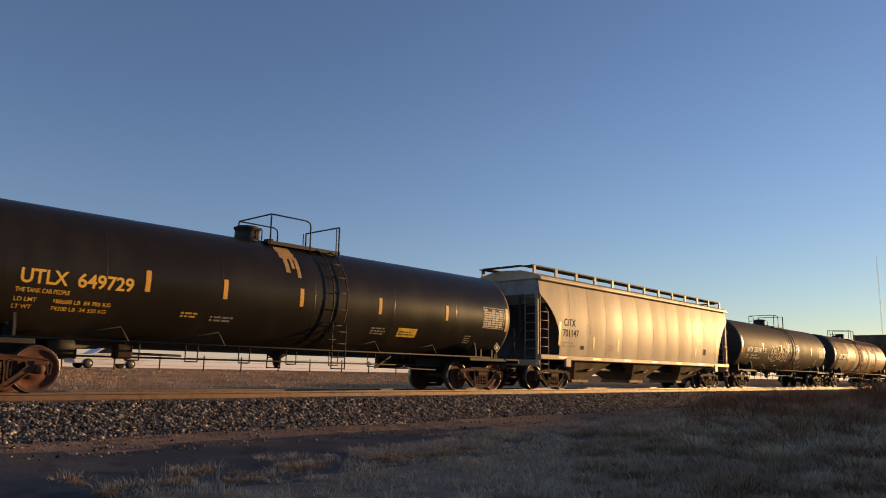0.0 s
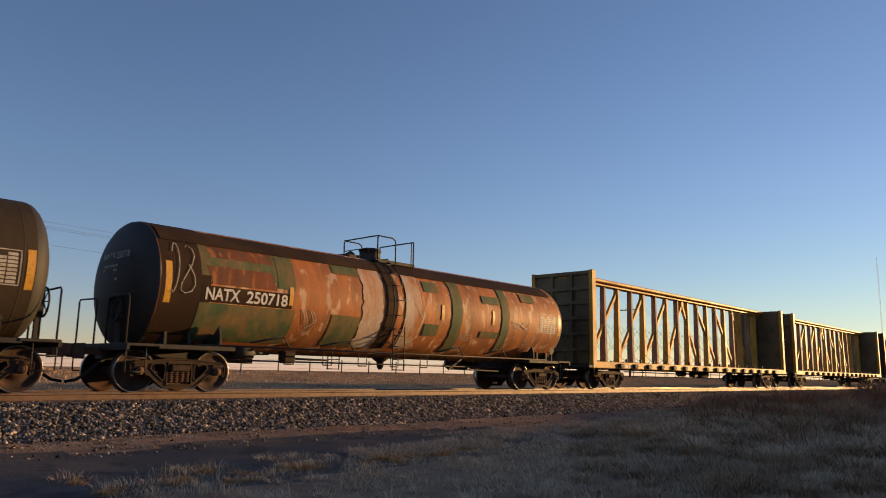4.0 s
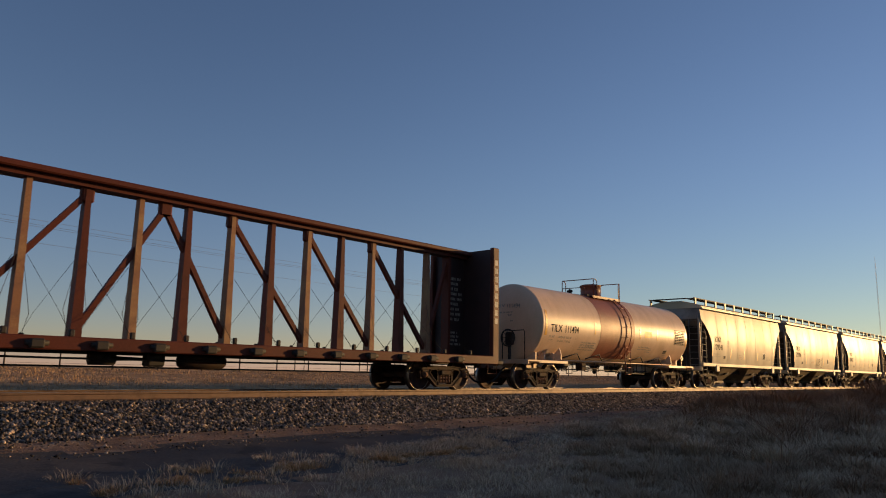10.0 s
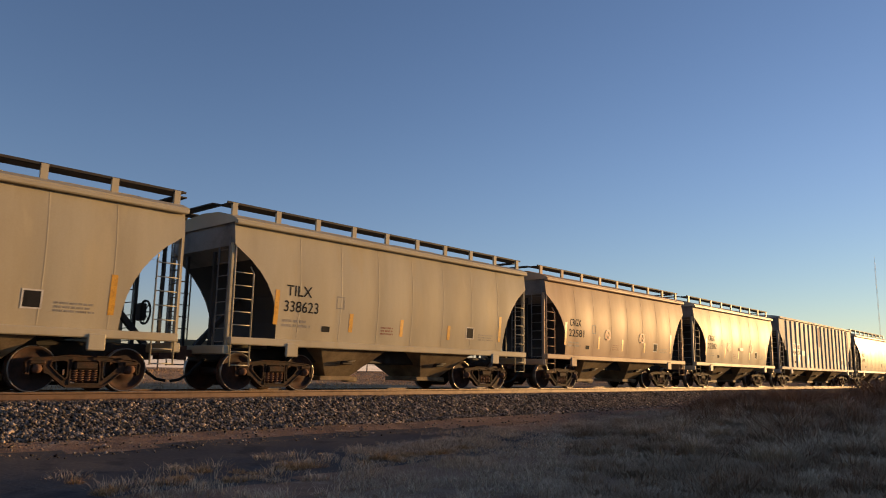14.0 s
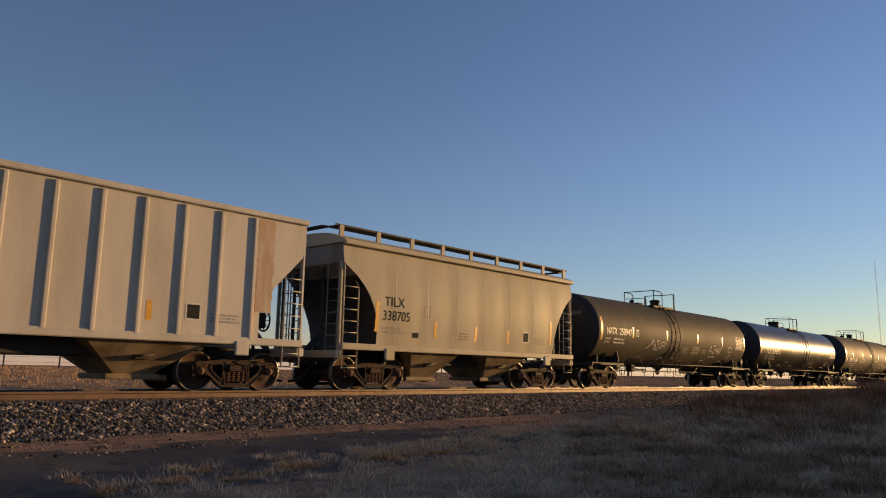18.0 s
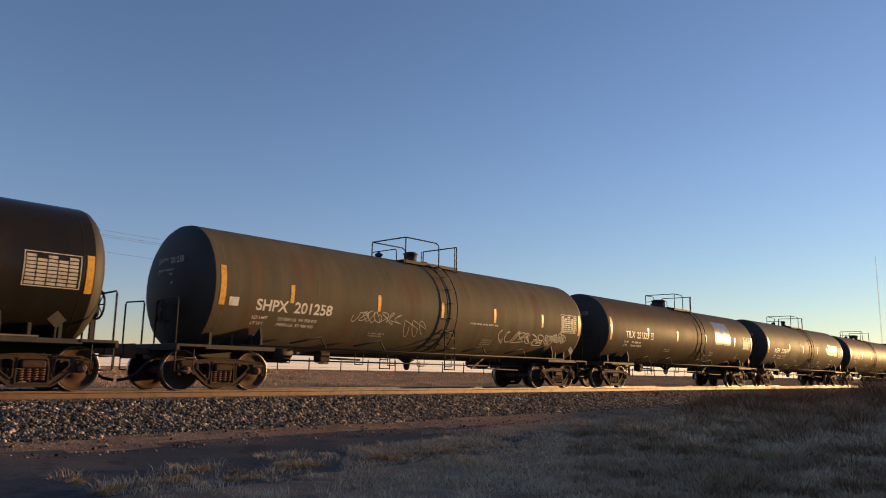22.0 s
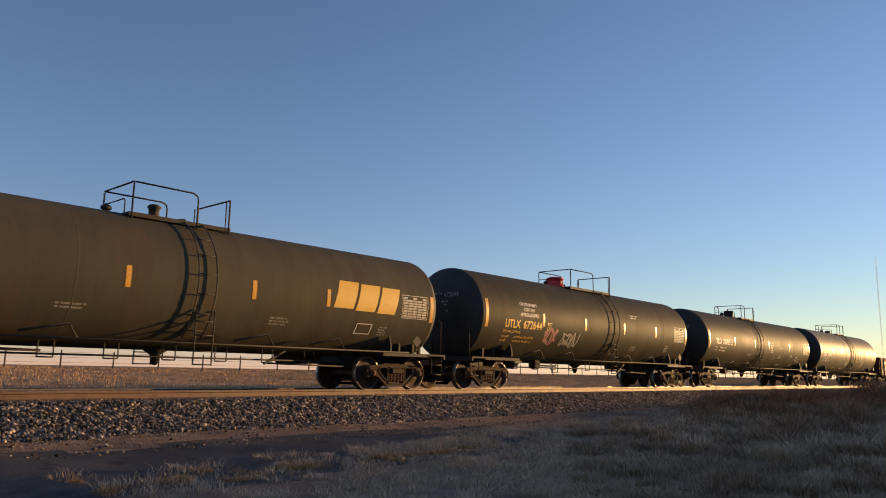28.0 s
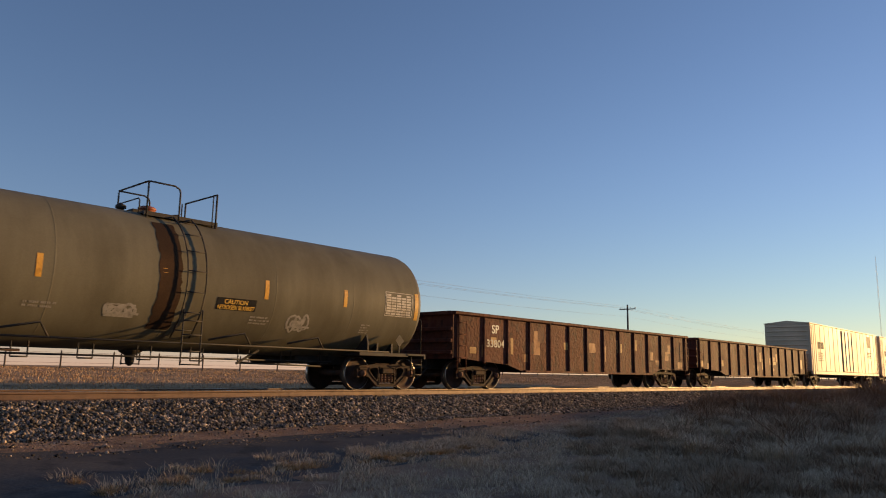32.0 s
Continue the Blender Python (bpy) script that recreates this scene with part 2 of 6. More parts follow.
def letters(txt, size, width=None, bold=0.026):
    """Flat lettering as (verts, faces) in x, z with its left foot at the origin, cut into low bands so that it can bend."""
    key = (txt, size, width, bold)
    if key not in LETTERS:
        cu = bpy.data.curves.new("txt", "FONT")
        cu.body, cu.size, cu.offset = txt, size * 1.38, size * bold
        ob = bpy.data.objects.new("txt", cu)
        me = bpy.data.meshes.new_from_object(ob)
        bm = bmesh.new()
        bm.from_mesh(me)
        z = 0.04
        while z < size:
            bmesh.ops.bisect_plane(bm, geom=bm.verts[:] + bm.edges[:] + bm.faces[:], plane_co=(0, z, 0), plane_no=(0, 1, 0))
            z += 0.06
        bm.verts.index_update()
        k = width / max(v.co.x for v in bm.verts) if width else 1.0
        LETTERS[key] = ([(v.co.x * k, v.co.y) for v in bm.verts], [[v.index for v in f.verts] for f in bm.faces])
        bm.free()
        bpy.data.objects.remove(ob)
        bpy.data.curves.remove(cu)
        bpy.data.meshes.remove(me)
    return LETTERS[key]


def rect(w, h):
    n = max(1, int(h / 0.08))
    return [(x, h * k / n) for k in range(n + 1) for x in (0, w)], [(2 * k, 2 * k + 1, 2 * k + 3, 2 * k + 2) for k in range(n)]


def bars(rows, w, h, seed=0):
    """Lines of small writing that cannot be read: rows of little bars filling w by h."""
    rnd = random.Random(seed)
    v, f = [], []
    bh = h / rows * 0.55
    cw = min(0.045, bh * 0.55)
    for k in range(rows):
        x, z, end, left = 0.0, h - (k + 1) * h / rows, w * rnd.uniform(0.7, 1.0), rnd.randint(2, 6)
        while x + cw < end:
            o = len(v)
            v += [(x, z), (x + cw, z), (x + cw, z + bh), (x, z + bh)]
            f.append((o, o + 1, o + 2, o + 3))
            left -= 1
            x += cw * 1.45
            if left <= 0:
                x, left = x + cw * 1.3, rnd.randint(2, 6)
    return v, f


def cells(rows, cols, w, h):
    """A ruled table of small filled cells, w by h."""
    v, f = [], []
    cw, ch = w / cols, h / rows
    for k in range(rows):
        for q in range(cols):
            if k == rows - 1 and q % 2:
                continue
            o, x0, z0 = len(v), q * cw, k * ch
            x1, z1 = x0 + cw * 0.88, z0 + ch * 0.72
            v += [(x0, z0), (x1, z0), (x1, z1), (x0, z1)]
            f.append((o, o + 1, o + 2, o + 3))
    return v, f


def scrawl(w, h, seed, strokes=5, wid=0.035):
    """Loose sprayed loops within w by h, one unbroken ribbon."""
    rnd = random.Random(seed)
    pts = []
    for k in range(strokes):
        cx, cz = w * (k + 0.5) / strokes, h / 2
        ph, lx, lz, fr = rnd.uniform(0, 6), w / strokes * rnd.uniform(0.35, 0.6), h * rnd.uniform(0.3, 0.5), rnd.choice((1, 1.5, 2))
        pts += [Vector((cx + lx * math.sin(fr * q * 0.42 + ph), cz + lz * math.cos(q * 0.42 + ph * 2))) for q in range(rnd.randint(10, 16))]
    v, f = [], []
    for i, p in enumerate(pts):
        d = pts[min(i + 1, len(pts) - 1)] - pts[max(i - 1, 0)]
        n = Vector((-d.y, d.x)).normalized() * wid * 0.36
        v += [tuple(p - n), tuple(p + n)]
        if i:
            f.append((2 * i - 2, 2 * i, 2 * i + 1, 2 * i - 1))
    return v, f


def ribbons(paths, wid):
    """Painted strokes: each path of (x, z) points becomes a flat ribbon cut into short pieces."""
    v, f = [], []
    for path in paths:
        fine = []
        for a, b in zip(path, path[1:]):
            n = max(1, int(math.dist(a, b) / 0.06))
            fine += [(a[0] + (b[0] - a[0]) * k / n, a[1] + (b[1] - a[1]) * k / n) for k in range(n)]
        fine.append(path[-1])
        o = len(v)
        for i, p in enumerate(fine):
            a, b = fine[max(i - 1, 0)], fine[min(i + 1, len(fine) - 1)]
            d = math.hypot(b[0] - a[0], b[1] - a[1]) or 1.0
            nx, nz = -(b[1] - a[1]) / d * wid / 2, (b[0] - a[0]) / d * wid / 2
            v += [(p[0] - nx, p[1] - nz), (p[0] + nx, p[1] + nz)]
            if i:
                f.append((o + 2 * i - 2, o + 2 * i, o + 2 * i + 1, o + 2 * i - 1))
    return v, f


def lobe(cx, cz, w, h, seed):
    """A lumpy closed outline, like one letter of a sprayed throw-up."""
    rnd = random.Random(seed)
    p1, p2 = rnd.uniform(0, 6), rnd.uniform(0, 6)
    pts = []
    for k in range(29):
        a = k * math.tau / 28
        q = 1 + 0.16 * math.sin(2 * a + p1) + 0.13 * math.sin(3 * a + p2)
        pts.append((cx + w / 2 * q * math.cos(a), cz + h / 2 * q * math.sin(a)))
    return pts


def throw_up(w, h, n, seed):
    """Outlines of n overlapping bubble letters and a ragged fill behind them."""
    rnd = random.Random(seed)
    loops_ = [lobe(w * (k + 0.5) / n, h * rnd.uniform(0.42, 0.6), w / n * 1.15, h * rnd.uniform(0.75, 1.0), seed + k) for k in range(n)]
    holes = [lobe(w * (k + 0.5) / n + rnd.uniform(-0.05, 0.05), h * rnd.uniform(0.45, 0.65), w / n * 0.32, h * 0.28, seed + 50 + k) for k in range(n)]
    bars_ = [[(w * (k + 0.5) / n - 0.12, h * 0.2), (w * (k + 0.5) / n + 0.05, h * 0.34), (w * (k + 0.5) / n + 0.2, h * 0.3)] for k in range(n)]
    v, f = [], []
    for pts in loops_:
        zs = [p[1] for p in pts]
        rows, z0, z1 = 12, min(zs), max(zs)
        o = len(v)
        for q in range(rows + 1):
            z = z0 + (z1 - z0) * (0.02 + 0.96 * q / rows)
            cut = [a[0] + (b[0] - a[0]) * (z - a[1]) / (b[1] - a[1]) for a, b in zip(pts, pts[1:]) if (a[1] - z) * (b[1] - z) < 0]
            v += [(min(cut), z), (max(cut), z)] if cut else [v[-2], v[-1]]
            if q:
                f.append((o + 2 * q - 2, o + 2 * q - 1, o + 2 * q + 1, o + 2 * q))
    return ribbons(loops_ + holes + bars_, 0.055), (v, f)


def spark(w, n, seed):
    """A sprayed star of thin uneven rays."""
    rnd = random.Random(seed)
    return ribbons([[(w / 2 + 0.1 * w * math.cos(a), w / 2 + 0.1 * w * math.sin(a)), (w / 2 + q * math.cos(a), w / 2 + q * math.sin(a))] for a, q in [(k * math.tau / n + rnd.uniform(-0.2, 0.2), w * rnd.uniform(0.3, 0.5)) for k in range(n)]], 0.025)


TAG = [[(0.02, 0.0), (0.04, 0.3), (0.1, 0.4), (0.2, 0.4)], [(-0.02, 0.2), (0.18, 0.22)], [(0.3, 0.06), (0.31, 0.26)], [(0.3, 0.36), (0.32, 0.38)],
       [(0.44, 0.32), (0.45, 0.06), (0.6, 0.1)], [(0.47, 0.44), (0.52, 0.5), (0.56, 0.45), (0.51, 0.42), (0.47, 0.44)], [(0.68, 0.04), (0.72, 0.36), (0.8, 0.2), (0.9, 0.36), (0.93, 0.04)],
       [(1.06, 0.08), (1.0, 0.2), (1.06, 0.33), (1.16, 0.32), (1.2, 0.18), (1.14, 0.07), (1.06, 0.08)], [(1.03, 0.2), (1.18, 0.2)], [(1.34, 0.42), (1.3, 0.14)], [(1.29, 0.05), (1.3, 0.07)],
       [(0.2, -0.13), (0.9, -0.12), (0.8, -0.07)], [(0.9, -0.12), (0.8, -0.18)]]
PIECE, PIECE_FILL = throw_up(3.3, 0.95, 5, 71)


def laid(flat, wrap, x, z, lift=0.006):
    """Lays a flat drawing of (u, w) on a side; wrap(x, w, lift) gives the place."""
    s = Shape()
    s.add([wrap(x + u, z + w, lift) for u, w in flat[0]], flat[1])
    return s


# ---------------------------------------------------------------- running gear
WR, HALF_WB, GAUGE = 0.44, 0.89, 0.7175
wheel_shape = Shape().lathe([(-0.07, 0.09), (-0.075, 0.16), (-0.025, 0.2), (-0.01, 0.3), (-0.04, 0.36), (-0.075, 0.39), (-0.075, WR), (0.055, WR - 0.003), (0.062, WR + 0.026),
                             (0.082, WR + 0.026), (0.085, 0.39), (0.05, 0.36), (0.04, 0.3), (0.02, 0.2), (0.06, 0.16), (0.07, 0.09)], pose(0, 0, 0, 0, 0, 90), 40)
WHEEL_ME = wheel_shape.mesh("wheel", WHEEL)
RIM_ME = Shape().lathe([(-0.077, WR - 0.022), (-0.079, WR - 0.004), (-0.074, WR + 0.001), (0.05, WR - 0.001), (0.05, WR - 0.01), (-0.07, WR - 0.01)], pose(0, 0, 0, 0, 0, 90), 40, True).mesh("tread", TREAD)
AXLE_ME = Shape().lathe([(-1.02, 0.0), (-1.02, 0.075), (-0.8, 0.08), (-0.6, 0.09), (0, 0.08), (0.6, 0.09), (0.8, 0.08), (1.02, 0.075), (1.02, 0.0)], pose(0, 0, 0, 0, 0, 90), 12).mesh("axle", WHEEL)
CAP_ME = Shape().lathe([(-1.16, 0.0), (-1.15, 0.05), (-1.13, 0.06), (-1.12, 0.085), (-0.98, 0.09), (-0.98, 0.0)], pose(0, 0, 0, 0, 0, 90), 14).mesh("bearing_cap", RUSTY)
frame_rim = [(-1.08, 0.34), (-1.10, 0.56), (-0.98, 0.645), (-0.6, 0.675), (-0.42, 0.70), (0.42, 0.70), (0.6, 0.675), (0.98, 0.645), (1.10, 0.56), (1.08, 0.34), (1.02, 0.33), (1.0, 0.50), (0.79, 0.50), (0.76, 0.36), (0.68, 0.34),
             (0.42, 0.13), (0.33, 0.085), (-0.33, 0.085), (-0.42, 0.13), (-0.68, 0.34), (-0.76, 0.36), (-0.79, 0.50), (-1.0, 0.50), (-1.02, 0.33)]
window = [(0.37, 0.26), (0.50, 0.36), (0.64, 0.50), (0.62, 0.575), (0.42, 0.60), (0.345, 0.575), (0.345, 0.30)]
spring_gap = [(-0.27, 0.17), (0.27, 0.17), (0.27, 0.44), (0.24, 0.60), (-0.24, 0.60), (-0.27, 0.44)]


def drawn_in(poly, d):
    """The polygon moved inwards by d along its edges' normals."""
    turn_ = 1 if sum(a[0] * b[1] - b[0] * a[1] for a, b in zip(poly, poly[1:] + poly[:1])) > 0 else -1
    made = []
    for a, p, b in zip(poly[-1:] + poly[:-1], poly, poly[1:] + poly[:1]):
        u, w = (Vector(p) - Vector(a)).normalized(), (Vector(b) - Vector(p)).normalized()
        n1, n2 = Vector((-u.y, u.x)) * turn_, Vector((-w.y, w.x)) * turn_
        m_ = (n1 + n2).normalized()
        made.append(tuple(Vector(p) + m_ * d / max(m_.dot(n1), 0.5)))
    return made


mirrored = [(-x, z) for x, z in window][::-1]
cast = flat_outline([frame_rim, window, mirrored, spring_gap], 0.09)
cast.v = [(x, y + 0.02, z) for x, y, z in cast.v]
for rim_, wide in ((frame_rim, 0.022), (window, -0.024), (mirrored, -0.024), (spring_gap, -0.028)):
    lip = flat_outline([rim_, drawn_in(rim_, wide)] if wide > 0 else [drawn_in(rim_, wide), rim_], 0.135)
    cast.add([(x, y - 0.0025, z) for x, y, z in lip.v], lip.f)
for bx_ in (-HALF_WB, HALF_WB):
    cast.box(bx_ - 0.14, -0.03, 0.52, bx_ + 0.14, 0.15, 0.60, 0.02)
FRAME_ME = cast.mesh("side_frame", STEEL)
RUSTFRAME_ME, RUSTWHEEL_ME = cast.mesh("side_frame", RUSTSTEEL), wheel_shape.mesh("wheel", RUSTWHEEL)
spr = Shape().tube([(0.062 * math.cos(k * 1.05), 0.062 * math.sin(k * 1.05), 0.2 + 0.0075 * k) for k in range(31)], 0.014, 4)
SPRING_ME = spr.mesh("spring", RUSTY)
BOLSTER_ME = Shape().box(-0.22, -1.14, 0.43, 0.22, 1.14, 0.585, 0.03).box(-0.3, -0.9, 0.5, 0.3, 0.9, 0.72, 0.04).mesh("bolster", STEEL)
COUPLER_ME = Shape().box(-0.16, -0.08, 0.76, 0.55, 0.08, 0.92, 0.02).prism([(-0.36, 0.70), (-0.1, 0.68), (-0.1, 1.0), (-0.36, 0.98)], -0.17, 0.13).box(-0.5, 0.02, 0.72, -0.3, 0.14, 0.98, 0.04).mesh("coupler", RUSTY)
HOSE_ME = Shape().tube([(0.35, -0.35, 0.72), (0.2, -0.33, 0.6), (0.0, -0.3, 0.38), (-0.2, -0.26, 0.24), (-0.4, -0.2, 0.2)], 0.036, 6).mesh("air_hose", RUBBER)
WHEELSETS = []


def running_gear(car, half, insets, rusted=False):
    """Two trucks, their centres set in from the couplers by the insets, and the couplers of a car that is 2 * half long."""
    for sx, inset in zip((-1, 1), insets):
        cx = sx * (half - inset)
        part("bolster", BOLSTER_ME, STEEL, car, at=(cx, 0, 0))
        for sy in (-1, 1):
            fr = part("side_frame", RUSTFRAME_ME if rusted else FRAME_ME, STEEL, car, "cast steel truck side frame", at=(cx, sy * 1.02 - 0.065, 0))
            for px in (-0.19, -0.065, 0.065, 0.19):
                part("spring", SPRING_ME, RUSTY, fr, at=(px, 0.065, 0))
        for dx in (-HALF_WB, HALF_WB):
            ax = part("wheelset", AXLE_ME, WHEEL, car, "steel axle with two wheels", at=(cx + dx, 0, WR))
            for sy in (-1, 1):
                w = part("wheel", RUSTWHEEL_ME if rusted else WHEEL_ME, WHEEL, ax, at=(0, sy * (GAUGE + 0.055), 0))
                if sy > 0:
                    w.rotation_euler = (0, 0, math.pi)
                r = part("tread", RIM_ME, TREAD, ax, "polished wheel tread", at=(0, sy * (GAUGE + 0.055), 0))
                if sy > 0:
                    r.rotation_euler = (0, 0, math.pi)
                c = part("bearing_cap", CAP_ME, RUSTY, ax)
                if sy > 0:
                    c.rotation_euler = (0, 0, math.pi)
            WHEELSETS.append((ax, car))
        c = part("coupler", COUPLER_ME, RUSTY, car, "rusty knuckle coupler", at=(sx * (half - 0.42), 0, 0))
        h = part("air_hose", HOSE_ME, RUBBER, car, "black rubber air hose", at=(sx * (half - 0.35), 0, 0))
        if sx > 0:
            c.rotation_euler = h.rotation_euler = (0, 0, math.pi)


CARS = []          # (car, place of its centre at 16 s)


def car_root(name, label, category, left, right):
    """An empty at the car's base, half way between its couplers."""
    car = tagged(new(name), label, category, "cars of the freight train")
    CARS.append((car, (left + right) / 2))
    return car, (right - left) / 2


# ---------------------------------------------------------------- tank cars
def tank_wrap(r, zc):
    def wrap(x, w, lift=0.006):
        a = w / r
        return (x, -(r + lift) * math.cos(a), zc + (r + lift) * math.sin(a))
    return wrap


def end_rail(car, x, d, z0=1.0):
    """A bent grab rail across each corner of an end platform; d points outwards."""
    for sy in (-1, 1):
        part("grab_rail", Shape().tube([(x, sy * 1.25, z0), (x, sy * 1.25, z0 + 0.95), (x, sy * 1.2, z0 + 1.0), (x, sy * 0.35, z0 + 0.98), (x, sy * 0.3, z0 + 0.92), (x, sy * 0.3, z0)], 0.02), BLACKIRON, car)
        st = Shape()
        for dx in (0.0, 0.42):
            st.tube([(x - d * dx, sy * 1.3, z0), (x - d * dx, sy * 1.3, 0.42)], 0.016, 5)
        for z in (0.42, 0.7):
            st.tube([(x, sy * 1.3, z), (x - d * 0.42, sy * 1.3, z)], 0.016, 5)
        part("step", st, BLACKIRON, car)


def tank_car(label, left, right, mat, mark="", number="", ink=WHITE, r=1.42, zc=2.32, dome=None, text=(-6.4, 2.1), text_z=-0.30,
             stripes=(-4.2, -1.36, 1.9, 4.5), extra=(), panel=True, plat=(-2.4, -1.1, -0.05, -0.55, 1.2), dome_x=-0.3, dome_r=0.31, lad_x=0.2, iron=None, head=None, dx=0.0, over=1.2, under=None, dome_h=1.0, text_lift=0.004, brake=1, trucks=(1.93, 2.1), lines=None, slogan="", plate=True, placard=False, rusted=False):
    iron, under = iron or BLACKIRON, under or BLACKIRON
    plat, text, stripes = [p + dx for p in plat], (text[0] + dx, text[1]), [p + dx for p in stripes]
    dome_x, lad_x = dome_x + dx, lad_x + dx
    extra = [(fl, x + dx, z, m, lb) for fl, x, z, m, lb in extra]
    name = "tank_car"
    car, half = car_root(name, label, "tank car", left, right)
    lo, ro = over if isinstance(over, tuple) else (over, over)
    hs, e = half - (lo + ro) / 2, (lo - ro) / 2
    wrap = tank_wrap(r, zc)
    hp = [(-0.5 * math.cos(k * math.pi / 16), math.sin(k * math.pi / 16)) for k in range(9)]
    prof = [(-hs + dx, rr * r) for dx, rr in hp] + [(hs * q / 6, r) for q in range(-5, 6)] + [(hs - dx, rr * r) for dx, rr in hp[::-1]]
    mid = [p for p in prof if abs(p[0]) <= hs + 1e-6]
    part("tank_shell", Shape().lathe(mid, pose(e, 0, zc), 64), mat, car)
    for sx in (-1, 1):
        # Shade on the heads, turned from the sun, is put into their colour.
        part("tank_head", Shape().lathe([(sx * (hs - dx), rr * r) for dx, rr in hp], pose(e, 0, zc), 64), head or SHADE_BLACK, car, "domed tank head, sooty and blackened for shade" if not head else "")
    for q in (-0.97, -0.62, -0.3, 0.02, 0.36, 0.68, 0.97):
        ring = Shape().lathe([(q * hs - 0.02, r - 0.004), (q * hs - 0.012, r + 0.0012), (q * hs + 0.012, r + 0.0012), (q * hs + 0.02, r - 0.004)], pose(e, 0, zc), 64)
        part("weld_seam", ring, mat, car)
    for sx in (-1, 1):
        part("draft_sill", Shape().box(sx * (half - 0.7), -0.28, 0.66, sx * (half - 4.3), 0.28, 1.0, 0.03), under, car)
        part("end_platform", Shape().box(sx * (half - 0.62), -1.42, 0.94, sx * (half - 1.35), 1.42, 1.0, 0.01).box(sx * (half - 0.62), -1.42, 0.86, sx * (half - 0.68), 1.42, 0.98), under, car)
        sd = Shape()
        for dx in (-0.55, 0.0, 0.55):
            x = sx * (half - 2.15) + dx
            sd.prism([(x - 0.03, 0.95), (x + 0.03, 0.95), (x + 0.03, 1.28), (x - 0.03, 1.28)], -1.05, 1.05)
        sd.box(sx * (half - 1.45), -1.2, 0.9, sx * (half - 2.9), 1.2, 0.99, 0.02)
        part("saddle", sd, under, car, "black saddle under the tank end")
        for sy in (-1, 1):
            x1 = sx * (half - 2.75)
            gus = Shape().add([(x1 + g, y, z) for g in (-0.025, 0.025) for y, z in ((sy * 1.34, 0.98), (sy * 1.34, 1.22), (sy * 1.27, 1.46), (sy * 1.0, 1.2), (sy * 1.0, 0.98))],
                              [(0, 1, 2, 3, 4), (9, 8, 7, 6, 5)] + [(k, k + 5, (k + 1) % 5 + 5, (k + 1) % 5) for k in range(5)])
            part("bolster_sill", Shape().box(sx * (half - 1.3), sy * 1.2, 0.9, sx * (half - 3.1), sy * 1.40, 1.0, 0.01), under, car)
            part("gusset", gus, under, car)
        end_rail(car, sx * (half - 0.66), sx)
    for sy in (-1, 1):
        rod = Shape().tube([(-hs + 0.9, sy * 1.38, 1.02), (hs - 0.9, sy * 1.38, 1.02)], 0.022)
        part("side_rail", rod, under, car, "thin side grab rail")
        for q in (-0.55, -0.28, 0.3, 0.58):
            x = q * hs
            part("rail_bracket", Shape().tube([(x, sy * 1.38, 1.02), (x - 0.15, sy * 1.33, 1.3), (x - 1.0, sy * 1.24, 1.12)], 0.024, 5), BLACKIRON, car)
    # walkway, guard rails, fittings on top
    top = zc + r
    a, pk, b, c, d = plat
    w0, w1 = pk - 0.06, d + 0.05
    part("walkway", Shape().box(w0, -0.72, top - 0.09, w1, 0.72, top - 0.05).box(w0, -0.75, top - 0.14, w1, -0.70, top - 0.05).box(w0, 0.7, top - 0.14, w1, 0.75, top - 0.05), iron, car)
    for sy in (-1, 1):
        y = sy * 0.74
        g1 = Shape().tube([(pk, y, top - 0.2), (pk, y, top + 0.58), (pk + 0.03, y, top + 0.62), (b - 0.14, y, top + 0.62), (b - 0.03, y, top + 0.57), (b, y, top + 0.48), (b, y, top - 0.2)], 0.02)
        part("guard_rail", g1, iron, car, "tubular guard rail")
        part("rail_post", Shape().tube([(d, y, top - 0.2), (d, y, top + 0.62)], 0.022).tube([(d - 0.09, y, top - 0.2), (d - 0.09, y, top + 0.6)], 0.016, 5), iron, car)
    for x in (pk, d):
        part("cross_rail", Shape().tube([(x, -0.74, top + 0.62), (x, 0.74, top + 0.62)], 0.02), iron, car)
    part("cross_rail", Shape().tube([(pk, 0.74, top + 0.3), (pk, -0.3, top + 0.3), (pk, -0.36, top + 0.24), (pk, -0.36, top - 0.1)], 0.016, 5), iron, car)
    R = dome_r
    part("manway", Shape().lathe([(0, 0), (0, R + 0.05), (0.06, R + 0.05), (0.06, R), (0.32 * dome_h, R), (0.33 * dome_h, R + 0.03), (0.33 * dome_h + 0.04, R + 0.03), (0.33 * dome_h + 0.08, R * 0.8), (0.33 * dome_h + 0.09, 0)], pose(dome_x, 0, top - 0.06, 0, -90), 24), dome or BLACKIRON, car, "bolted manway dome")
    part("valve", Shape().lathe([(0, 0.08), (0.18, 0.08), (0.2, 0.12), (0.26, 0.12), (0.3, 0.05), (0.34, 0.0)], pose(pk - 0.12, 0.3, top - 0.07, 0, -90), 14), BLACKIRON, car, "small safety valve")
    part("vent_pipe", Shape().tube([(dome_x + 0.6, 0.1, top - 0.06), (dome_x + 0.6, 0.1, top + 0.1), (dome_x + 0.8, 0.1, top + 0.14), (dome_x + 1.0, 0.1, top - 0.04)], 0.04), BLACKIRON, car)
    part("fitting_box", Shape().box(c + 0.1, -0.25, top - 0.06, c + 0.6, 0.25, top + 0.06, 0.02), BLACKIRON, car)
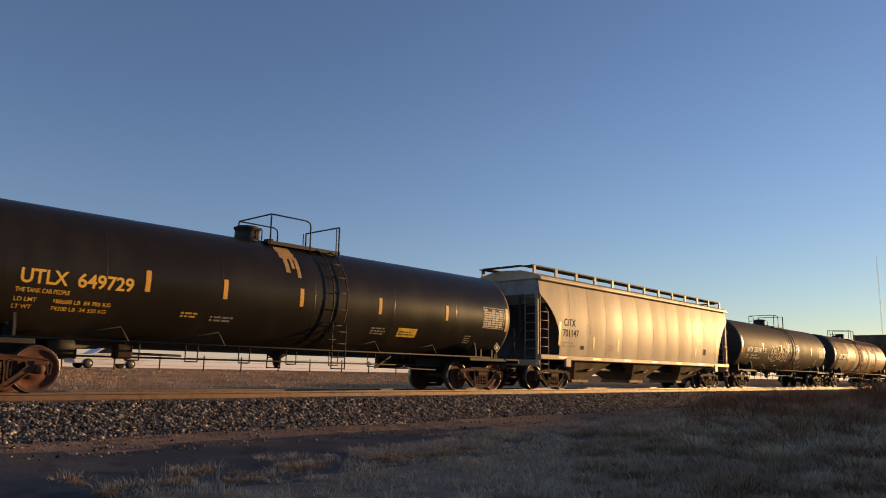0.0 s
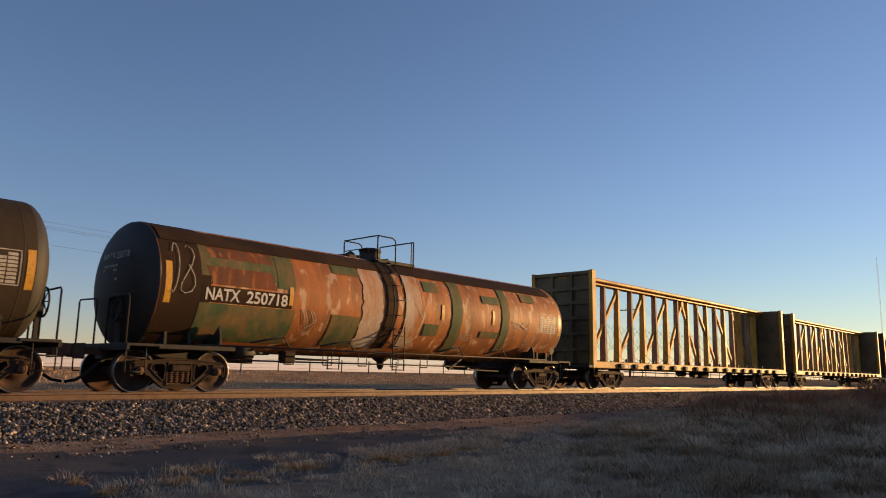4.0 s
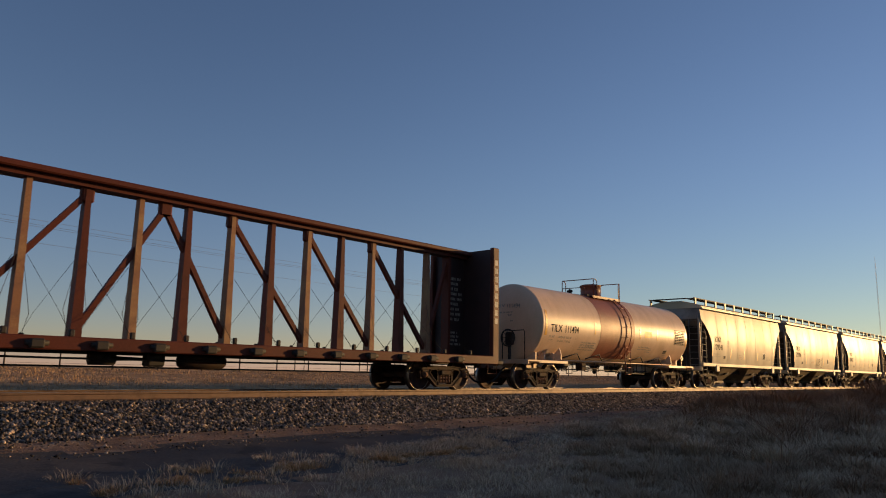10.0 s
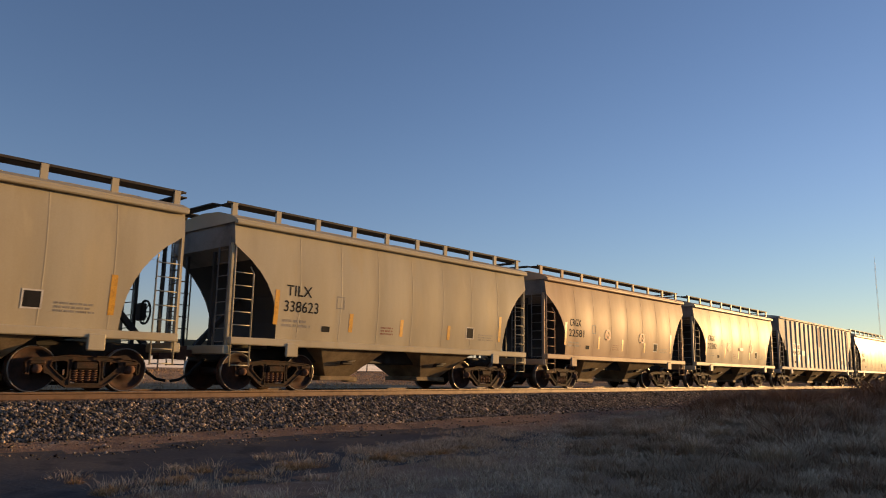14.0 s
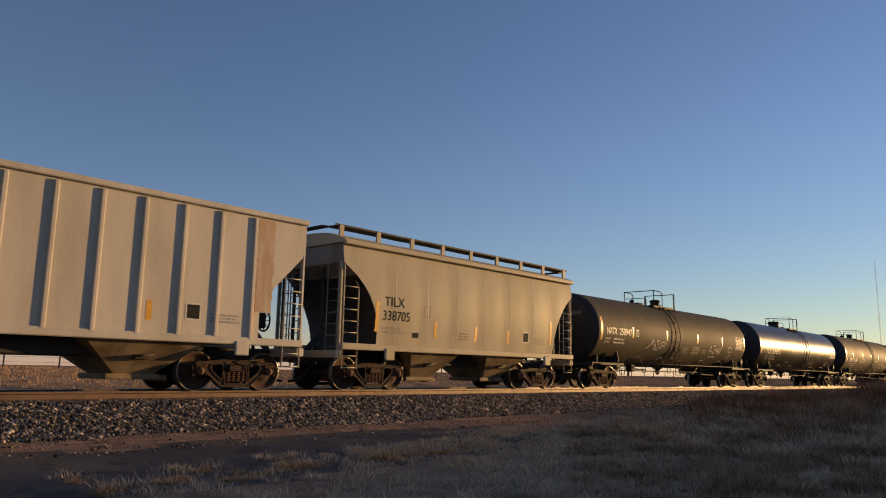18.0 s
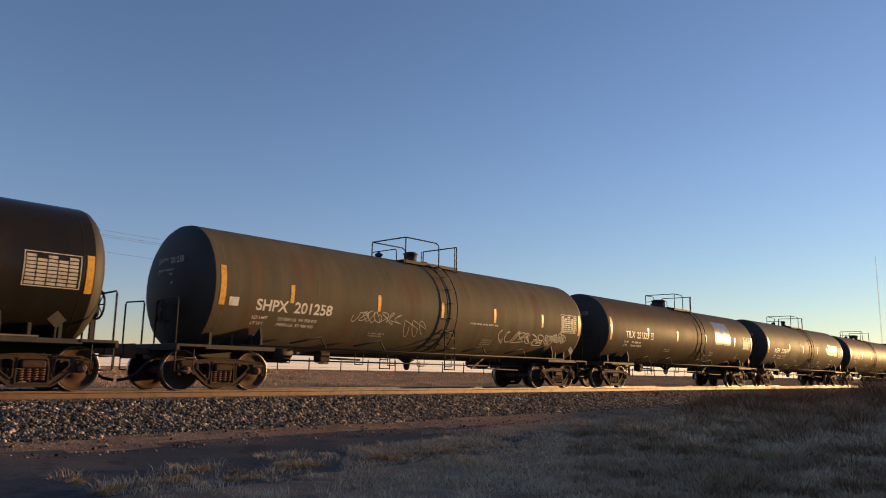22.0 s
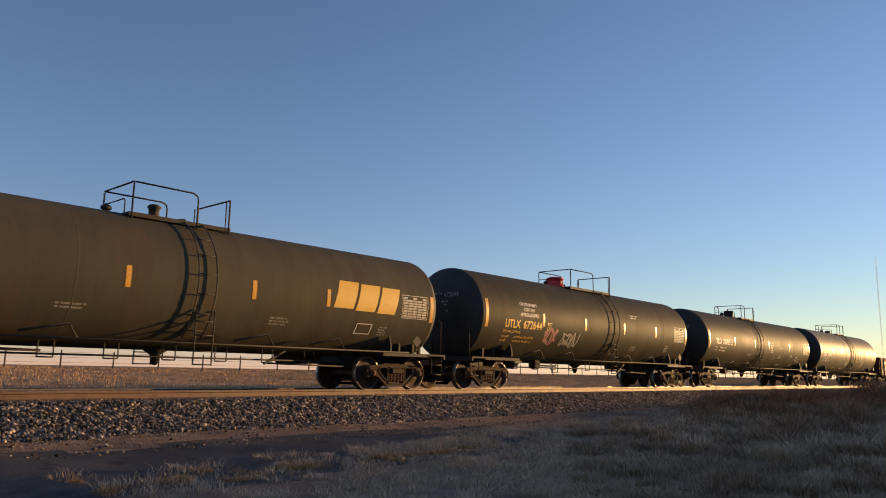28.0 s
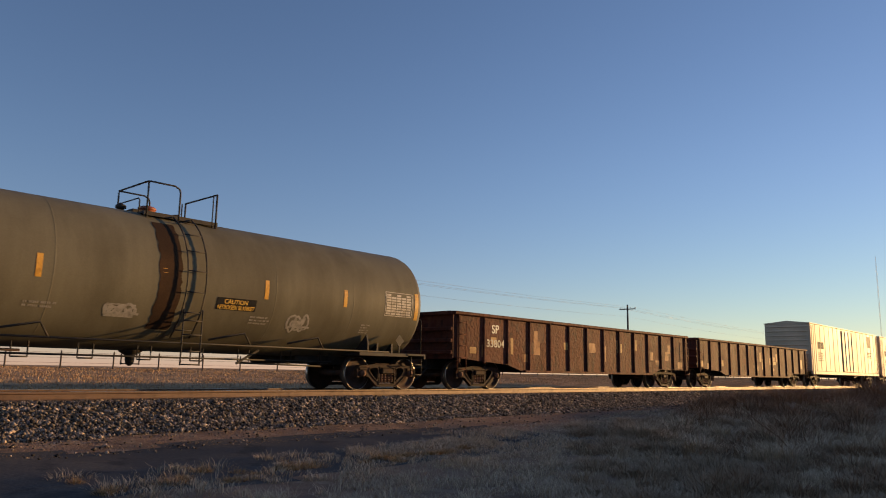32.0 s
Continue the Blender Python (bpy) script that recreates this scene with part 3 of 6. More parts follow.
    # ladders down both flanks
    for sy in (-1, 1):
        lad = Shape()
        arc = [(zc + (r + 0.09) * math.sin(a), -(r + 0.09) * math.cos(a)) for a in [radians(62 - 112 * k / 14) for k in range(15)]]
        for x in (lad_x - 0.22, lad_x + 0.22):
            lad.tube([(x, -sy * y, z) for z, y in arc] , 0.018, 5)
            lad.tube([(x + 0.1, sy * 1.38, 1.75), (x + 0.08, sy * 1.4, 0.55)], 0.018, 5)
        for k in range(1, 14, 2):
            z, y = arc[k]
            lad.tube([(lad_x - 0.22, -sy * y, z), (lad_x + 0.22, -sy * y, z)], 0.014, 5)
        for z in (0.57, 0.85, 1.2, 1.5):
            lad.tube([(lad_x - 0.14, sy * 1.4, z), (lad_x + 0.3, sy * 1.4, z)], 0.014, 5)
        part("ladder", lad, iron, car, "curved iron ladder")
    # belly: outlet, brake piping
    part("bottom_outlet", Shape().lathe([(0, 0.0), (0, 0.30), (0.12, 0.24), (0.2, 0.11), (0.36, 0.09), (0.42, 0.05), (0.43, 0.0)], pose(0.1, 0, zc - r + 0.1, 0, 90), 16), BLACKIRON, car)
    pipe = Shape().tube([(-hs + 2.2, -0.55, 0.72), (hs - 2.2, -0.55, 0.72)], 0.022, 5)
    for q in range(9):
        x = (-1 + q / 4) * (hs - 2.6)
        pipe.tube([(x, -0.55, 0.66), (x, -0.55, 1.12)], 0.016, 4).tube([(x + 0.3, -0.55, 0.66), (x + 0.3, -0.55, 1.12)], 0.016, 4).tube([(x, -0.55, 0.66), (x + 0.3, -0.55, 0.66)], 0.016, 4)
    part("brake_pipe", pipe, BLACKIRON, car)
    part("air_reservoir", Shape().lathe([(-0.55, 0), (-0.52, 0.12), (-0.46, 0.17), (0.46, 0.17), (0.52, 0.12), (0.55, 0)], pose(hs - 3.6, 0.35, 0.82), 14), BLACKIRON, car)
    part("control_valve", Shape().box(-hs + 3.7, -0.75, 0.68, -hs + 4.05, -0.45, 0.98, 0.04).tube([(-hs + 4.05, -0.6, 0.8), (-hs + 5.2, -0.6, 0.78)], 0.03, 6), STEEL, car)
    part("brake_lever", Shape().bar((hs - 5.2, -0.7, 0.62), (hs - 4.6, -0.7, 0.95), 0.05).tube([(hs - 5.2, -0.7, 0.64), (hs - 2.7, -0.7, 0.6)], 0.022, 5), BLACKIRON, car)
    part("brake_cylinder", Shape().lathe([(0, 0), (0, 0.16), (0.5, 0.16), (0.55, 0.05), (1.0, 0.03)], pose(-hs + 2.4, -0.5, 0.9), 14), BLACKIRON, car)
    hx, hy = brake * (half - 0.70), -0.5
    bw = Shape().lathe([(-0.015, 0.27), (0.015, 0.27), (0.015, 0.31), (-0.015, 0.31)], pose(hx, hy, 1.75), 20, True)
    for k in range(4):
        a = k * math.pi / 4
        bw.tube([(hx, hy - 0.29 * math.cos(a), 1.75 - 0.29 * math.sin(a)), (hx, hy + 0.29 * math.cos(a), 1.75 + 0.29 * math.sin(a))], 0.012, 4)
    bw.box(hx - brake * 0.18, hy - 0.15, 1.5, hx - brake * 0.02, hy + 0.15, 1.95, 0.03).bar((hx - brake * 0.1, hy, 1.0), (hx - brake * 0.1, hy, 1.55), 0.08)
    part("hand_brake", bw, BLACKIRON, car, "black hand brake wheel and box")
    running_gear(car, half, trucks, rusted)
    # marks
    mx, mw = text[0] - 0.08, text[1]
    sz = 0.27
    gap = mw * 0.48
    ink_w = 0.010 if ink is BLACKTXT else 0.03
    part("lettering", laid(letters(mark, sz, mw * 0.40, ink_w), wrap, mx, text_z, text_lift), ink, car, "painted reporting mark")
    part("lettering", laid(letters(number, sz, mw * (1.0 - 0.48), ink_w), wrap, mx + gap, text_z, text_lift), ink, car, "painted car number")
    small = ink if ink is not BLACKTXT else FAINT
    for k, (head_word, rest) in enumerate(zip(("LD LMT", "LT WT"), ("", "") if lines is None else lines)):
        z = text_z - 0.22 - 0.15 * k - (0.14 if slogan else 0.0)
        part("lettering", laid(letters(head_word, 0.085, mw * (0.19 if k == 0 else 0.16), 0.012), wrap, mx - 0.04, z, text_lift), small, car)
        if rest:
            part("lettering", laid(letters(rest, 0.085, mw * 0.026 * len(rest), 0.012), wrap, mx + mw * 0.30, z, text_lift), small, car)
        else:
            part("small_print", laid(bars(1, mw * 0.55, 0.14, len(label) + k), wrap, mx + mw * 0.30, z, text_lift), small, car)
    if slogan:
        part("lettering", laid(letters(slogan, 0.085, mw * 0.45, 0.016), wrap, mx - 0.04, text_z - 0.18, text_lift), small, car)
    part("small_print", laid(bars(2, 0.75, 0.16, 4), wrap, -2.6, text_z - 0.5), FAINT, car)
    part("small_print", laid(bars(3, 0.6, 0.24, 5), wrap, 2.2, text_z - 0.55), FAINT, car)
    if plate:
        after = [s for s in stripes if mx + mw - 0.05 < s < mx + mw + 0.4]
        px = after[0] + 0.16 if after else mx + mw + 0.12
        part("plate_mark", laid(frame_of(0.24, 0.27, 0.025), wrap, px, text_z, text_lift), small, car)
        part("lettering", laid(letters("C", 0.1, 0.085, 0.02), wrap, px + 0.08, text_z + 0.05, text_lift), small, car)
        part("small_print", laid(bars(1, 0.16, 0.07, 3), wrap, px + 0.045, text_z + 0.175, text_lift), small, car)
    hb = Shape()
    fl = letters(mark + " " + number, 0.15)
    hb.add([(e - hs - 0.46, -u + 0.35, zc + 0.5 + w) for u, w in fl[0]], fl[1])
    part("end_lettering", hb, FAINT, car)
    hb = Shape()
    fl = bars(4, 0.7, 0.4, 2)
    hb.add([(e - hs - 0.485, -u + 0.25, zc + 0.02 + w) for u, w in fl[0]], fl[1])
    part("end_print", hb, FAINT, car)
    # diamond hazard placard on its bracket above the end sill
    x = e + hs - 0.62
    holder = Shape().add([(x + 0.17 * math.cos(q * math.pi / 2), y, 1.34 + 0.17 * math.sin(q * math.pi / 2)) for y in (-1.425, -1.415) for q in range(4)], [(3, 2, 1, 0), (4, 5, 6, 7)] + [(q, (q + 1) % 4, (q + 1) % 4 + 4, q + 4) for q in range(4)])
    holder.bar((x, -1.40, 1.0), (x, -1.40, 1.3), 0.03)
    pl = part("placard", holder, under, car, "diamond placard holder")
    if placard:
        sq = Shape()
        for r0, r1 in ((0.155, 0.135), (0.07, 0.0)):
            o = [(x + r0 * math.cos(q * math.pi / 2), -1.429, 1.34 + r0 * math.sin(q * math.pi / 2)) for q in range(4)] + [(x + r1 * math.cos(q * math.pi / 2), -1.429, 1.34 + r1 * math.sin(q * math.pi / 2)) for q in range(4)]
            sq.add(o, [(q, (q + 1) % 4, (q + 1) % 4 + 4, q + 4) for q in range(4)] if r1 else [(0, 1, 2, 3)])
        part("placard_mark", sq, PANELWHITE if ink is not BLACKTXT else BLACKTXT, pl)
    for x in stripes:
        part("reflector", laid(rect(0.11, 0.44), wrap, x - 0.15, -0.27, text_lift + 0.002), STRIPE, car)
    for x, h in ((e - hs + 0.12, 0.9), (e + hs - 0.16, 0.75)):
        part("reflector", laid(rect(0.14, h), wrap, x, -0.45), STRIPE, car)
    if panel:
        part("data_panel", laid(cells(8, 5, 0.95, 0.58), wrap, e + hs - 1.25, -0.35), PANELWHITE if ink is not BLACKTXT else BLACKTXT, car, "panel of small white test data")
        part("panel_frame", laid(frame_of(1.03, 0.66, 0.02), wrap, e + hs - 1.29, -0.39), PANELWHITE if ink is not BLACKTXT else BLACKTXT, car)
        part("data_panel", laid(bars(4, 0.35, 0.3, 9), wrap, e + hs - 2.0, -0.95), FAINT, car)
    for k, (flat, x, z, m, lb) in enumerate(extra):
        part("small_print" if len(flat[1]) > 6 and len(flat[0]) == 4 * len(flat[1]) else "painted_mark", laid(flat, wrap, x, z, 0.004 + (0.0012 if text_lift > 0.015 else 0.0004) * k), m, car, lb)
    return car


def frame_of(w, h, t=0.03):
    """A thin upright frame, its sides cut into low bands so that they can bend."""
    v, f = [], []
    n = max(2, int(h / 0.06))
    for x0, x1, z0, z1, m in ((0, t, 0, h, n), (w - t, w, 0, h, n), (t, w - t, 0, t, 1), (t, w - t, h - t, h, 1)):
        o = len(v)
        v += [(x, z0 + (z1 - z0) * k / m) for k in range(m + 1) for x in (x0, x1)]
        f += [(o + 2 * k, o + 2 * k + 1, o + 2 * k + 3, o + 2 * k + 2) for k in range(m)]
    return v, f


# Near-black that stands in for shade on car ends and under hoppers.
SHADE_BLACK = material("shaded_sooty_steel", (0.022, 0.019, 0.017), 0.65, 0, (0.04, 0.03, 0.022), 0.9, 0.4, 30, 0.03, 2)
BLACKTANK = material("glossy_black_tank", (0.017, 0.0145, 0.0115), 0.30, 0, (0.028, 0.022, 0.016), 0.8, 0.3, 30, 0.02, 3, spec=0.19, drip=0.12)
BROWNTANK = material("dusty_brown_tank", (0.054, 0.040, 0.026), 0.56, 0, (0.082, 0.058, 0.036), 0.6, 0.6, 30, 0.02, 3, (0.068, 0.046, 0.03), spec=0.05, drip=0.13)
OLIVETANK = material("dusty_olive_tank", (0.068, 0.062, 0.044), 0.6, 0, (0.094, 0.080, 0.053), 0.5, 0.6, 30, 0.02, 3, (0.085, 0.065, 0.046), spec=0.06, drip=0.12)
DARKOLIVE = material("dark_olive_tank", (0.050, 0.046, 0.031), 0.55, 0, (0.075, 0.064, 0.04), 0.5, 0.5, 30, 0.02, 3, (0.062, 0.05, 0.034), spec=0.06, drip=0.14)
DUSTTANK = material("pale_dusty_tank", (0.088, 0.077, 0.054), 0.6, 0, (0.115, 0.095, 0.063), 0.5, 0.6, 30, 0.02, 3, (0.108, 0.073, 0.048), spec=0.06, drip=0.16)
GREYTANK = material("faded_grey_green_tank", (0.165, 0.148, 0.10), 0.5, 0, (0.12, 0.105, 0.07), 0.6, 0.5, 30, 0.02, 3, spec=0.10, drip=0.12)
RUSTTANK = material("rust_coated_tank", (0.115, 0.072, 0.040), 0.52, 0, (0.085, 0.060, 0.036), 0.5, 0.5, 30, 0.02, 2, (0.15, 0.075, 0.035), spec=0.045, drip=0.14)
ORANGETANK = material("patched_orange_tank", (0.44, 0.15, 0.04), 0.55, 0, (0.24, 0.10, 0.04), 1.5, 0.6, 30, 0.04, 3, (0.52, 0.33, 0.2), spec=0.22, drip=0.3)
GREEN = material("old_green_paint", (0.085, 0.115, 0.052), 0.65, 0, (0.24, 0.14, 0.06), 2.2, 0.5, 30, 0.03, 3, spec=0.12, drip=0.15)
CREAM = material("cream_tank_paint", (0.70, 0.51, 0.345), 0.38, 0, (0.58, 0.40, 0.25), 0.7, 0.4, 30, 0.02, 3, spec=0.3, drip=0.06)
REDBAND = material("red_oxide_band", (0.28, 0.082, 0.042), 0.5, 0, (0.20, 0.06, 0.032), 1.0, 0.5, drip=0.12)

BARE = material("bare_metal_patch", (0.19, 0.165, 0.12), 0.25, 0.3, (0.13, 0.11, 0.08), 2, 0.4, 40, 0.02)
GREYPATCH = material("grey_overpaint", (0.13, 0.12, 0.09), 0.6, 0, (0.10, 0.09, 0.07), 3, 0.5, spec=0.05)
DARKBROWN = material("dark_brown_coat", (0.045, 0.028, 0.018), 0.6, 0, (0.07, 0.04, 0.022), 0.8, 0.5, 30, 0.03, spec=0.03)
RUSTPATCH = material("dark_rust_patch", (0.20, 0.068, 0.03), 0.65, 0, (0.11, 0.06, 0.035), 1.8, 0.6, 30, 0.04, 4, (0.30, 0.12, 0.05), spec=0.1, drip=0.2)
PALE = material("worn_primer", (0.58, 0.49, 0.39), 0.65, 0, (0.42, 0.17, 0.06), 2.0, 0.7, 30, 0.03, 4, spec=0.12, drip=0.15)
OCHRE = material("ochre_spill", (0.42, 0.24, 0.08), 0.7, 0, (0.3, 0.16, 0.05), 3, 0.5, 30, 0.05)
SIGNYELLOW = material("yellow_placard", (0.8, 0.5, 0.03), 0.5)


def slanted(w, h=0.72, lean=0.2):
    """A slanted solid block, cut into low bands so that it can bend."""
    n = 8
    return [(lean * k / n + x, h * k / n) for k in range(n + 1) for x in (0, w)], [(2 * k, 2 * k + 1, 2 * k + 3, 2 * k + 2) for k in range(n)]


def blocks(x, z):
    """Three slanted blocks of a painted company emblem."""
    return [(slanted(w), x + q, z + k, YELLOW, "yellow slanted block of an emblem") for q, w, k in ((0.0, 0.66, 0.03), (0.74, 0.68, 0.0), (1.5, 0.66, -0.02))]


def blot(w, h, seed, n=14):
    """An uneven patch of w by h with a ragged rim."""
    rnd = random.Random(seed)
    rows = max(4, int(h / 0.09))
    v, f = [], []
    for k in range(rows + 1):
        q = k / rows
        a, b = rnd.uniform(0, 0.09) * w, w * (1 - rnd.uniform(0, 0.09))
        v += [(a, h * q), (b, h * q)]
        if k:
            f.append((2 * k - 2, 2 * k - 1, 2 * k + 1, 2 * k))
    return v, f


Z = 2.32
loops = "loose sprayed graffiti loops"
patch = "uneven patch of old paint"
tank_car("glossy black tank car with yellow lettering and an ochre spill", -198.3, -179.75, BLACKTANK, "UTLX", "649729", YELLOW, text=(-7.07, 2.11), stripes=(-4.65, -2.85, -0.75, 1.87, 4.57),
         plat=(-2.5, -1.4, -0.17, -0.68, 0.79), dome_x=-1.6, lad_x=0.3, dx=0.6,
         trucks=(2.46, 2.18), lines=("188600 LB  84 786 KG", "74200 LB  34 350 KG"), slogan="THE TANK CAR PEOPLE", plate=False, placard=True, rusted=True, extra=[(blot(0.5, 0.5, 3), -1.35, 0.98, OCHRE, "dried ochre spill under the dome"), (blot(0.14, 0.5, 53), -1.28, 0.55, OCHRE, "dried ochre drip"), (blot(0.1, 0.35, 54), -1.08, 0.68, OCHRE, "dried ochre drip"), (blot(0.12, 0.62, 55), -0.95, 0.44, OCHRE, "dried ochre drip"), (rect(0.75, 0.28), 2.6, -0.88, SIGNYELLOW, "yellow placard"), (bars(2, 0.6, 0.16, 3), 2.67, -0.82, BLACKTXT, ""),
                (bars(2, 0.5, 0.15, 4), -3.9, -0.75, YELLOW, "")])
tank_car("dark brown tank car covered in sprayed loops", -161.9, -144.5, BROWNTANK, "NATX", "250740", text=(-6.2, 2.16), text_z=-0.37, stripes=(-3.81, -0.78, 2.38, 4.97), plat=(-0.93, 0.1, 0.88, 0.27, 1.78), dome_x=-0.2, lad_x=1.2, dx=-0.35,
         trucks=(1.85, 2.03), lines=("186100 LB  84300KG", "76900 LB  34800KG  NEW 5-93"), extra=[(PIECE_FILL, -2.75, -0.85, MAROON, "dull maroon fill of a sprayed piece"), (PIECE, -2.75, -0.85, SILVER, "white outlines of sprayed bubble letters"), (throw_up(0.85, 0.6, 3, 81)[0], 0.1, -0.25, SILVER, loops), (throw_up(0.9, 0.4, 3, 82)[0], 1.5, -0.15, SILVER, loops), (throw_up(0.9, 0.42, 3, 83)[0], 1.52, -0.6, SILVER, loops), (ribbons([[(0, 0.0), (0.03, 0.4)]], 0.12), -0.62, -0.5, OCHRE, ""), (scrawl(0.7, 0.6, 84, 3, 0.03), -7.2, -0.7, OCHRE, loops),
                (scrawl(2.8, 0.22, 8, 9, 0.02), 2.4, 0.75, GREYPATCH, "thin pale drip marks"), (frame_of(0.3, 0.28), 5.9, -0.85, FAINT, "")])
tank_car("orange tank car with patches of old green paint", -144.5, -127.05, ORANGETANK, "NATX", "250718", text=(-6.2, 2.18), stripes=(-3.9, 1.55, 3.95), text_lift=0.018, brake=-1, plat=(-2.26, -0.62, 0.09, -1.46, 0.83), dome_x=-0.25, lad_x=-0.4, dx=-0.2,
         trucks=(1.97, 1.96), plate=False, lines=(), extra=[(rect(1.15, 4.2), -7.3, -1.25, DARKBROWN, "dark sooty end of the shell"), (rect(2.5, 0.95), -6.38, 0.22, GREEN, patch), (blot(1.85, 0.34, 61), -6.25, 0.68, RUSTPATCH, patch), (blot(1.9, 0.42, 62), -6.28, 0.04, RUSTPATCH, patch),
                (rect(2.4, 0.36), -6.35, -0.36, DARKBROWN, "dark strip behind the lettering"), (rect(2.55, 1.0), -6.38, -1.38, GREEN, patch), (rect(0.5, 0.9), -4.38, 0.1, GREEN, patch),
                (rect(0.9, 0.3), -2.62, 0.7, GREEN, patch), (rect(0.95, 0.95), -2.68, -1.35, GREEN, patch), (blot(0.8, 3.0, 5), -1.72, -1.35, PALE, patch), (blot(0.42, 3.3, 6), -0.85, -1.35, DARKBROWN, "dark streak beside the ladder"), (blot(0.7, 2.7, 7), -0.15, -1.3, PALE, patch),
                (rect(0.62, 0.36), 0.72, 0.52, GREEN, patch), (rect(0.6, 0.36), 0.74, -0.78, GREEN, patch), (blot(0.5, 2.6, 9), 1.86, -1.35, GREEN, patch), (blot(0.42, 2.4, 10), 4.28, -1.2, GREEN, patch), (rect(0.9, 0.26), 3.34, 0.38, GREEN, patch), (rect(0.9, 0.2), 3.3, -0.7, GREEN, patch), (rect(0.75, 0.35), 5.5, 0.6, GREEN, patch),
                (rect(14.7, 0.55), -7.25, 1.0, DARKBROWN, "dark strip along the top of the shell"),
                (scrawl(0.6, 1.3, 15, 2, 0.03), -7.15, -0.3, SILVER, loops), (scrawl(0.45, 1.0, 16, 2, 0.03), -3.6, -1.2, SILVER, loops), (scrawl(0.7, 0.9, 17, 2, 0.02), 0.25, -0.3, SILVER, loops), (scrawl(1.0, 0.3, 18, 4, 0.025), 4.9, -0.35, SILVER, loops)])
tank_car("short cream tank car with a red oxide band and dome", -55.95, -41.6, CREAM, "TILX", "111494", BLACKTXT, dome=REDBAND, text=(-5.07, 1.82), stripes=(-2.05, 1.56, 3.12), plat=(-1.83, -1.12, -0.85, -0.9, 0.98), dome_x=-0.1, dome_r=0.42, lad_x=0.3, iron=REDBAND, head=CREAM, over=(1.55, 1.2), under=CREAM, dome_h=1.5, brake=-1,
         trucks=(1.91, 2.14), lines=("203300 LB  92200 KG", "59700 LB  27100 KG"), plate=False, placard=True, extra=[(rect(2.75, 4.3), -1.75, -1.3, REDBAND, "red oxide band round the tank"), (rect(0.62, 0.26), 1.86, -0.2, SIGNYELLOW, "yellow placard"), (rect(0.3, 0.14), 3.9, -0.85, BLACKTXT, ""), (bars(4, 1.1, 0.4, 22), -3.0, -0.95, FAINT, ""), (bars(2, 0.9, 0.2, 23), 1.5, -0.75, FAINT, "")])
tank_car("dusty olive tank car with white lettering and sprayed loops", 49.4, 66.9, OLIVETANK, "NATX", "250947", text=(-6.91, 2.05), text_z=-0.2, stripes=(-4.75, -1.62, 1.63, 4.6), plat=(-2.94, -1.55, -0.71, -2.17, 0.55), dome_x=0.05, dome_r=0.22, lad_x=-0.8,
         trucks=(1.98, 2.13), extra=[(scrawl(1.7, 0.5, 24, 4, 0.03), -3.5, -0.75, WHITE, loops), (ribbons(TAG, 0.04), 3.05, -0.75, WHITE, "white sprayed tag with an arrow"), (bars(5, 1.0, 0.42, 85), 1.1, -0.80, PANELWHITE, "warning notice in small white letters"), (bars(4, 0.7, 0.32, 86), 0.05, -0.78, FAINT, ""), (frame_of(0.4, 0.26), 5.35, -0.55, WHITE, "")])
tank_car("glossy black tank car with white lettering", 66.9, 84.1, BLACKTANK, "TILX", "250902", text=(-6.35, 2.04), text_z=-0.41, stripes=(-4.45, -1.66, 1.56, 4.62), plat=(-1.71, -0.02, 0.72, 0.1, 1.54), dome_x=-0.74, lad_x=0.95,
         trucks=(1.83, 2.03), lines=("211800 LB  95 950 KG", "74400 LB  33 750 KG"), extra=[(bars(2, 0.75, 0.16, 26), -7.2, 0.15, FAINT, ""), (frame_of(0.3, 0.28), 5.5, -0.95, WHITE, "")])
tank_car("faded olive tank car with white lettering and sprayed loops", 84.1, 101.65, DUSTTANK, "SHPX", "201258", r=1.48, zc=2.34, over=(1.4, 1.1), text=(-6.2, 2.24), text_z=-0.50, stripes=(-5.21, -2.36, 0.18, 2.67, 5.31), plat=(-1.95, -0.8, 0.66, -0.35, 1.49), dome_x=0.15, dome_r=0.2, lad_x=0.42, brake=-1,
         trucks=(1.95, 2.04), lines=("211200 LB  95 750 KG", "74800 LB  33 900 KG"), plate=False, extra=[(scrawl(1.8, 0.34, 27, 7, 0.035), -3.35, -0.6, SILVER, loops), (scrawl(1.0, 0.7, 28, 3, 0.03), -1.45, -1.0, SILVER, loops), (scrawl(3.3, 0.5, 29, 9, 0.05), 2.9, -0.95, PANELWHITE, loops), (throw_up(1.1, 0.32, 4, 91)[0], 5.7, -0.8, SILVER, loops), (bars(1, 1.7, 0.1, 92), 1.4, -0.38, PANELWHITE, ""), (frame_of(0.55, 0.24), 4.9, -0.95, WHITE, ""), (rect(0.24, 0.2), -7.0, -0.45, WHITE, "")])
tank_car("dark brown tank car with a bare metal patch", 101.65, 119.2, BROWNTANK, "TILX", "251325", over=1.1, text=(-6.24, 1.97), stripes=(-4.3, -1.45, 1.65, 5.3), plat=(-1.4, -0.3, 0.6, 0.1, 1.5), dome_x=-0.45, lad_x=1.1,
         trucks=(2.02, 2.13), extra=[(rect(1.9, 1.2), 2.75, -0.25, BARE, "square bare metal patch"), (rect(0.8, 0.36), 6.35, -0.35, WHITE, "white test panel")])
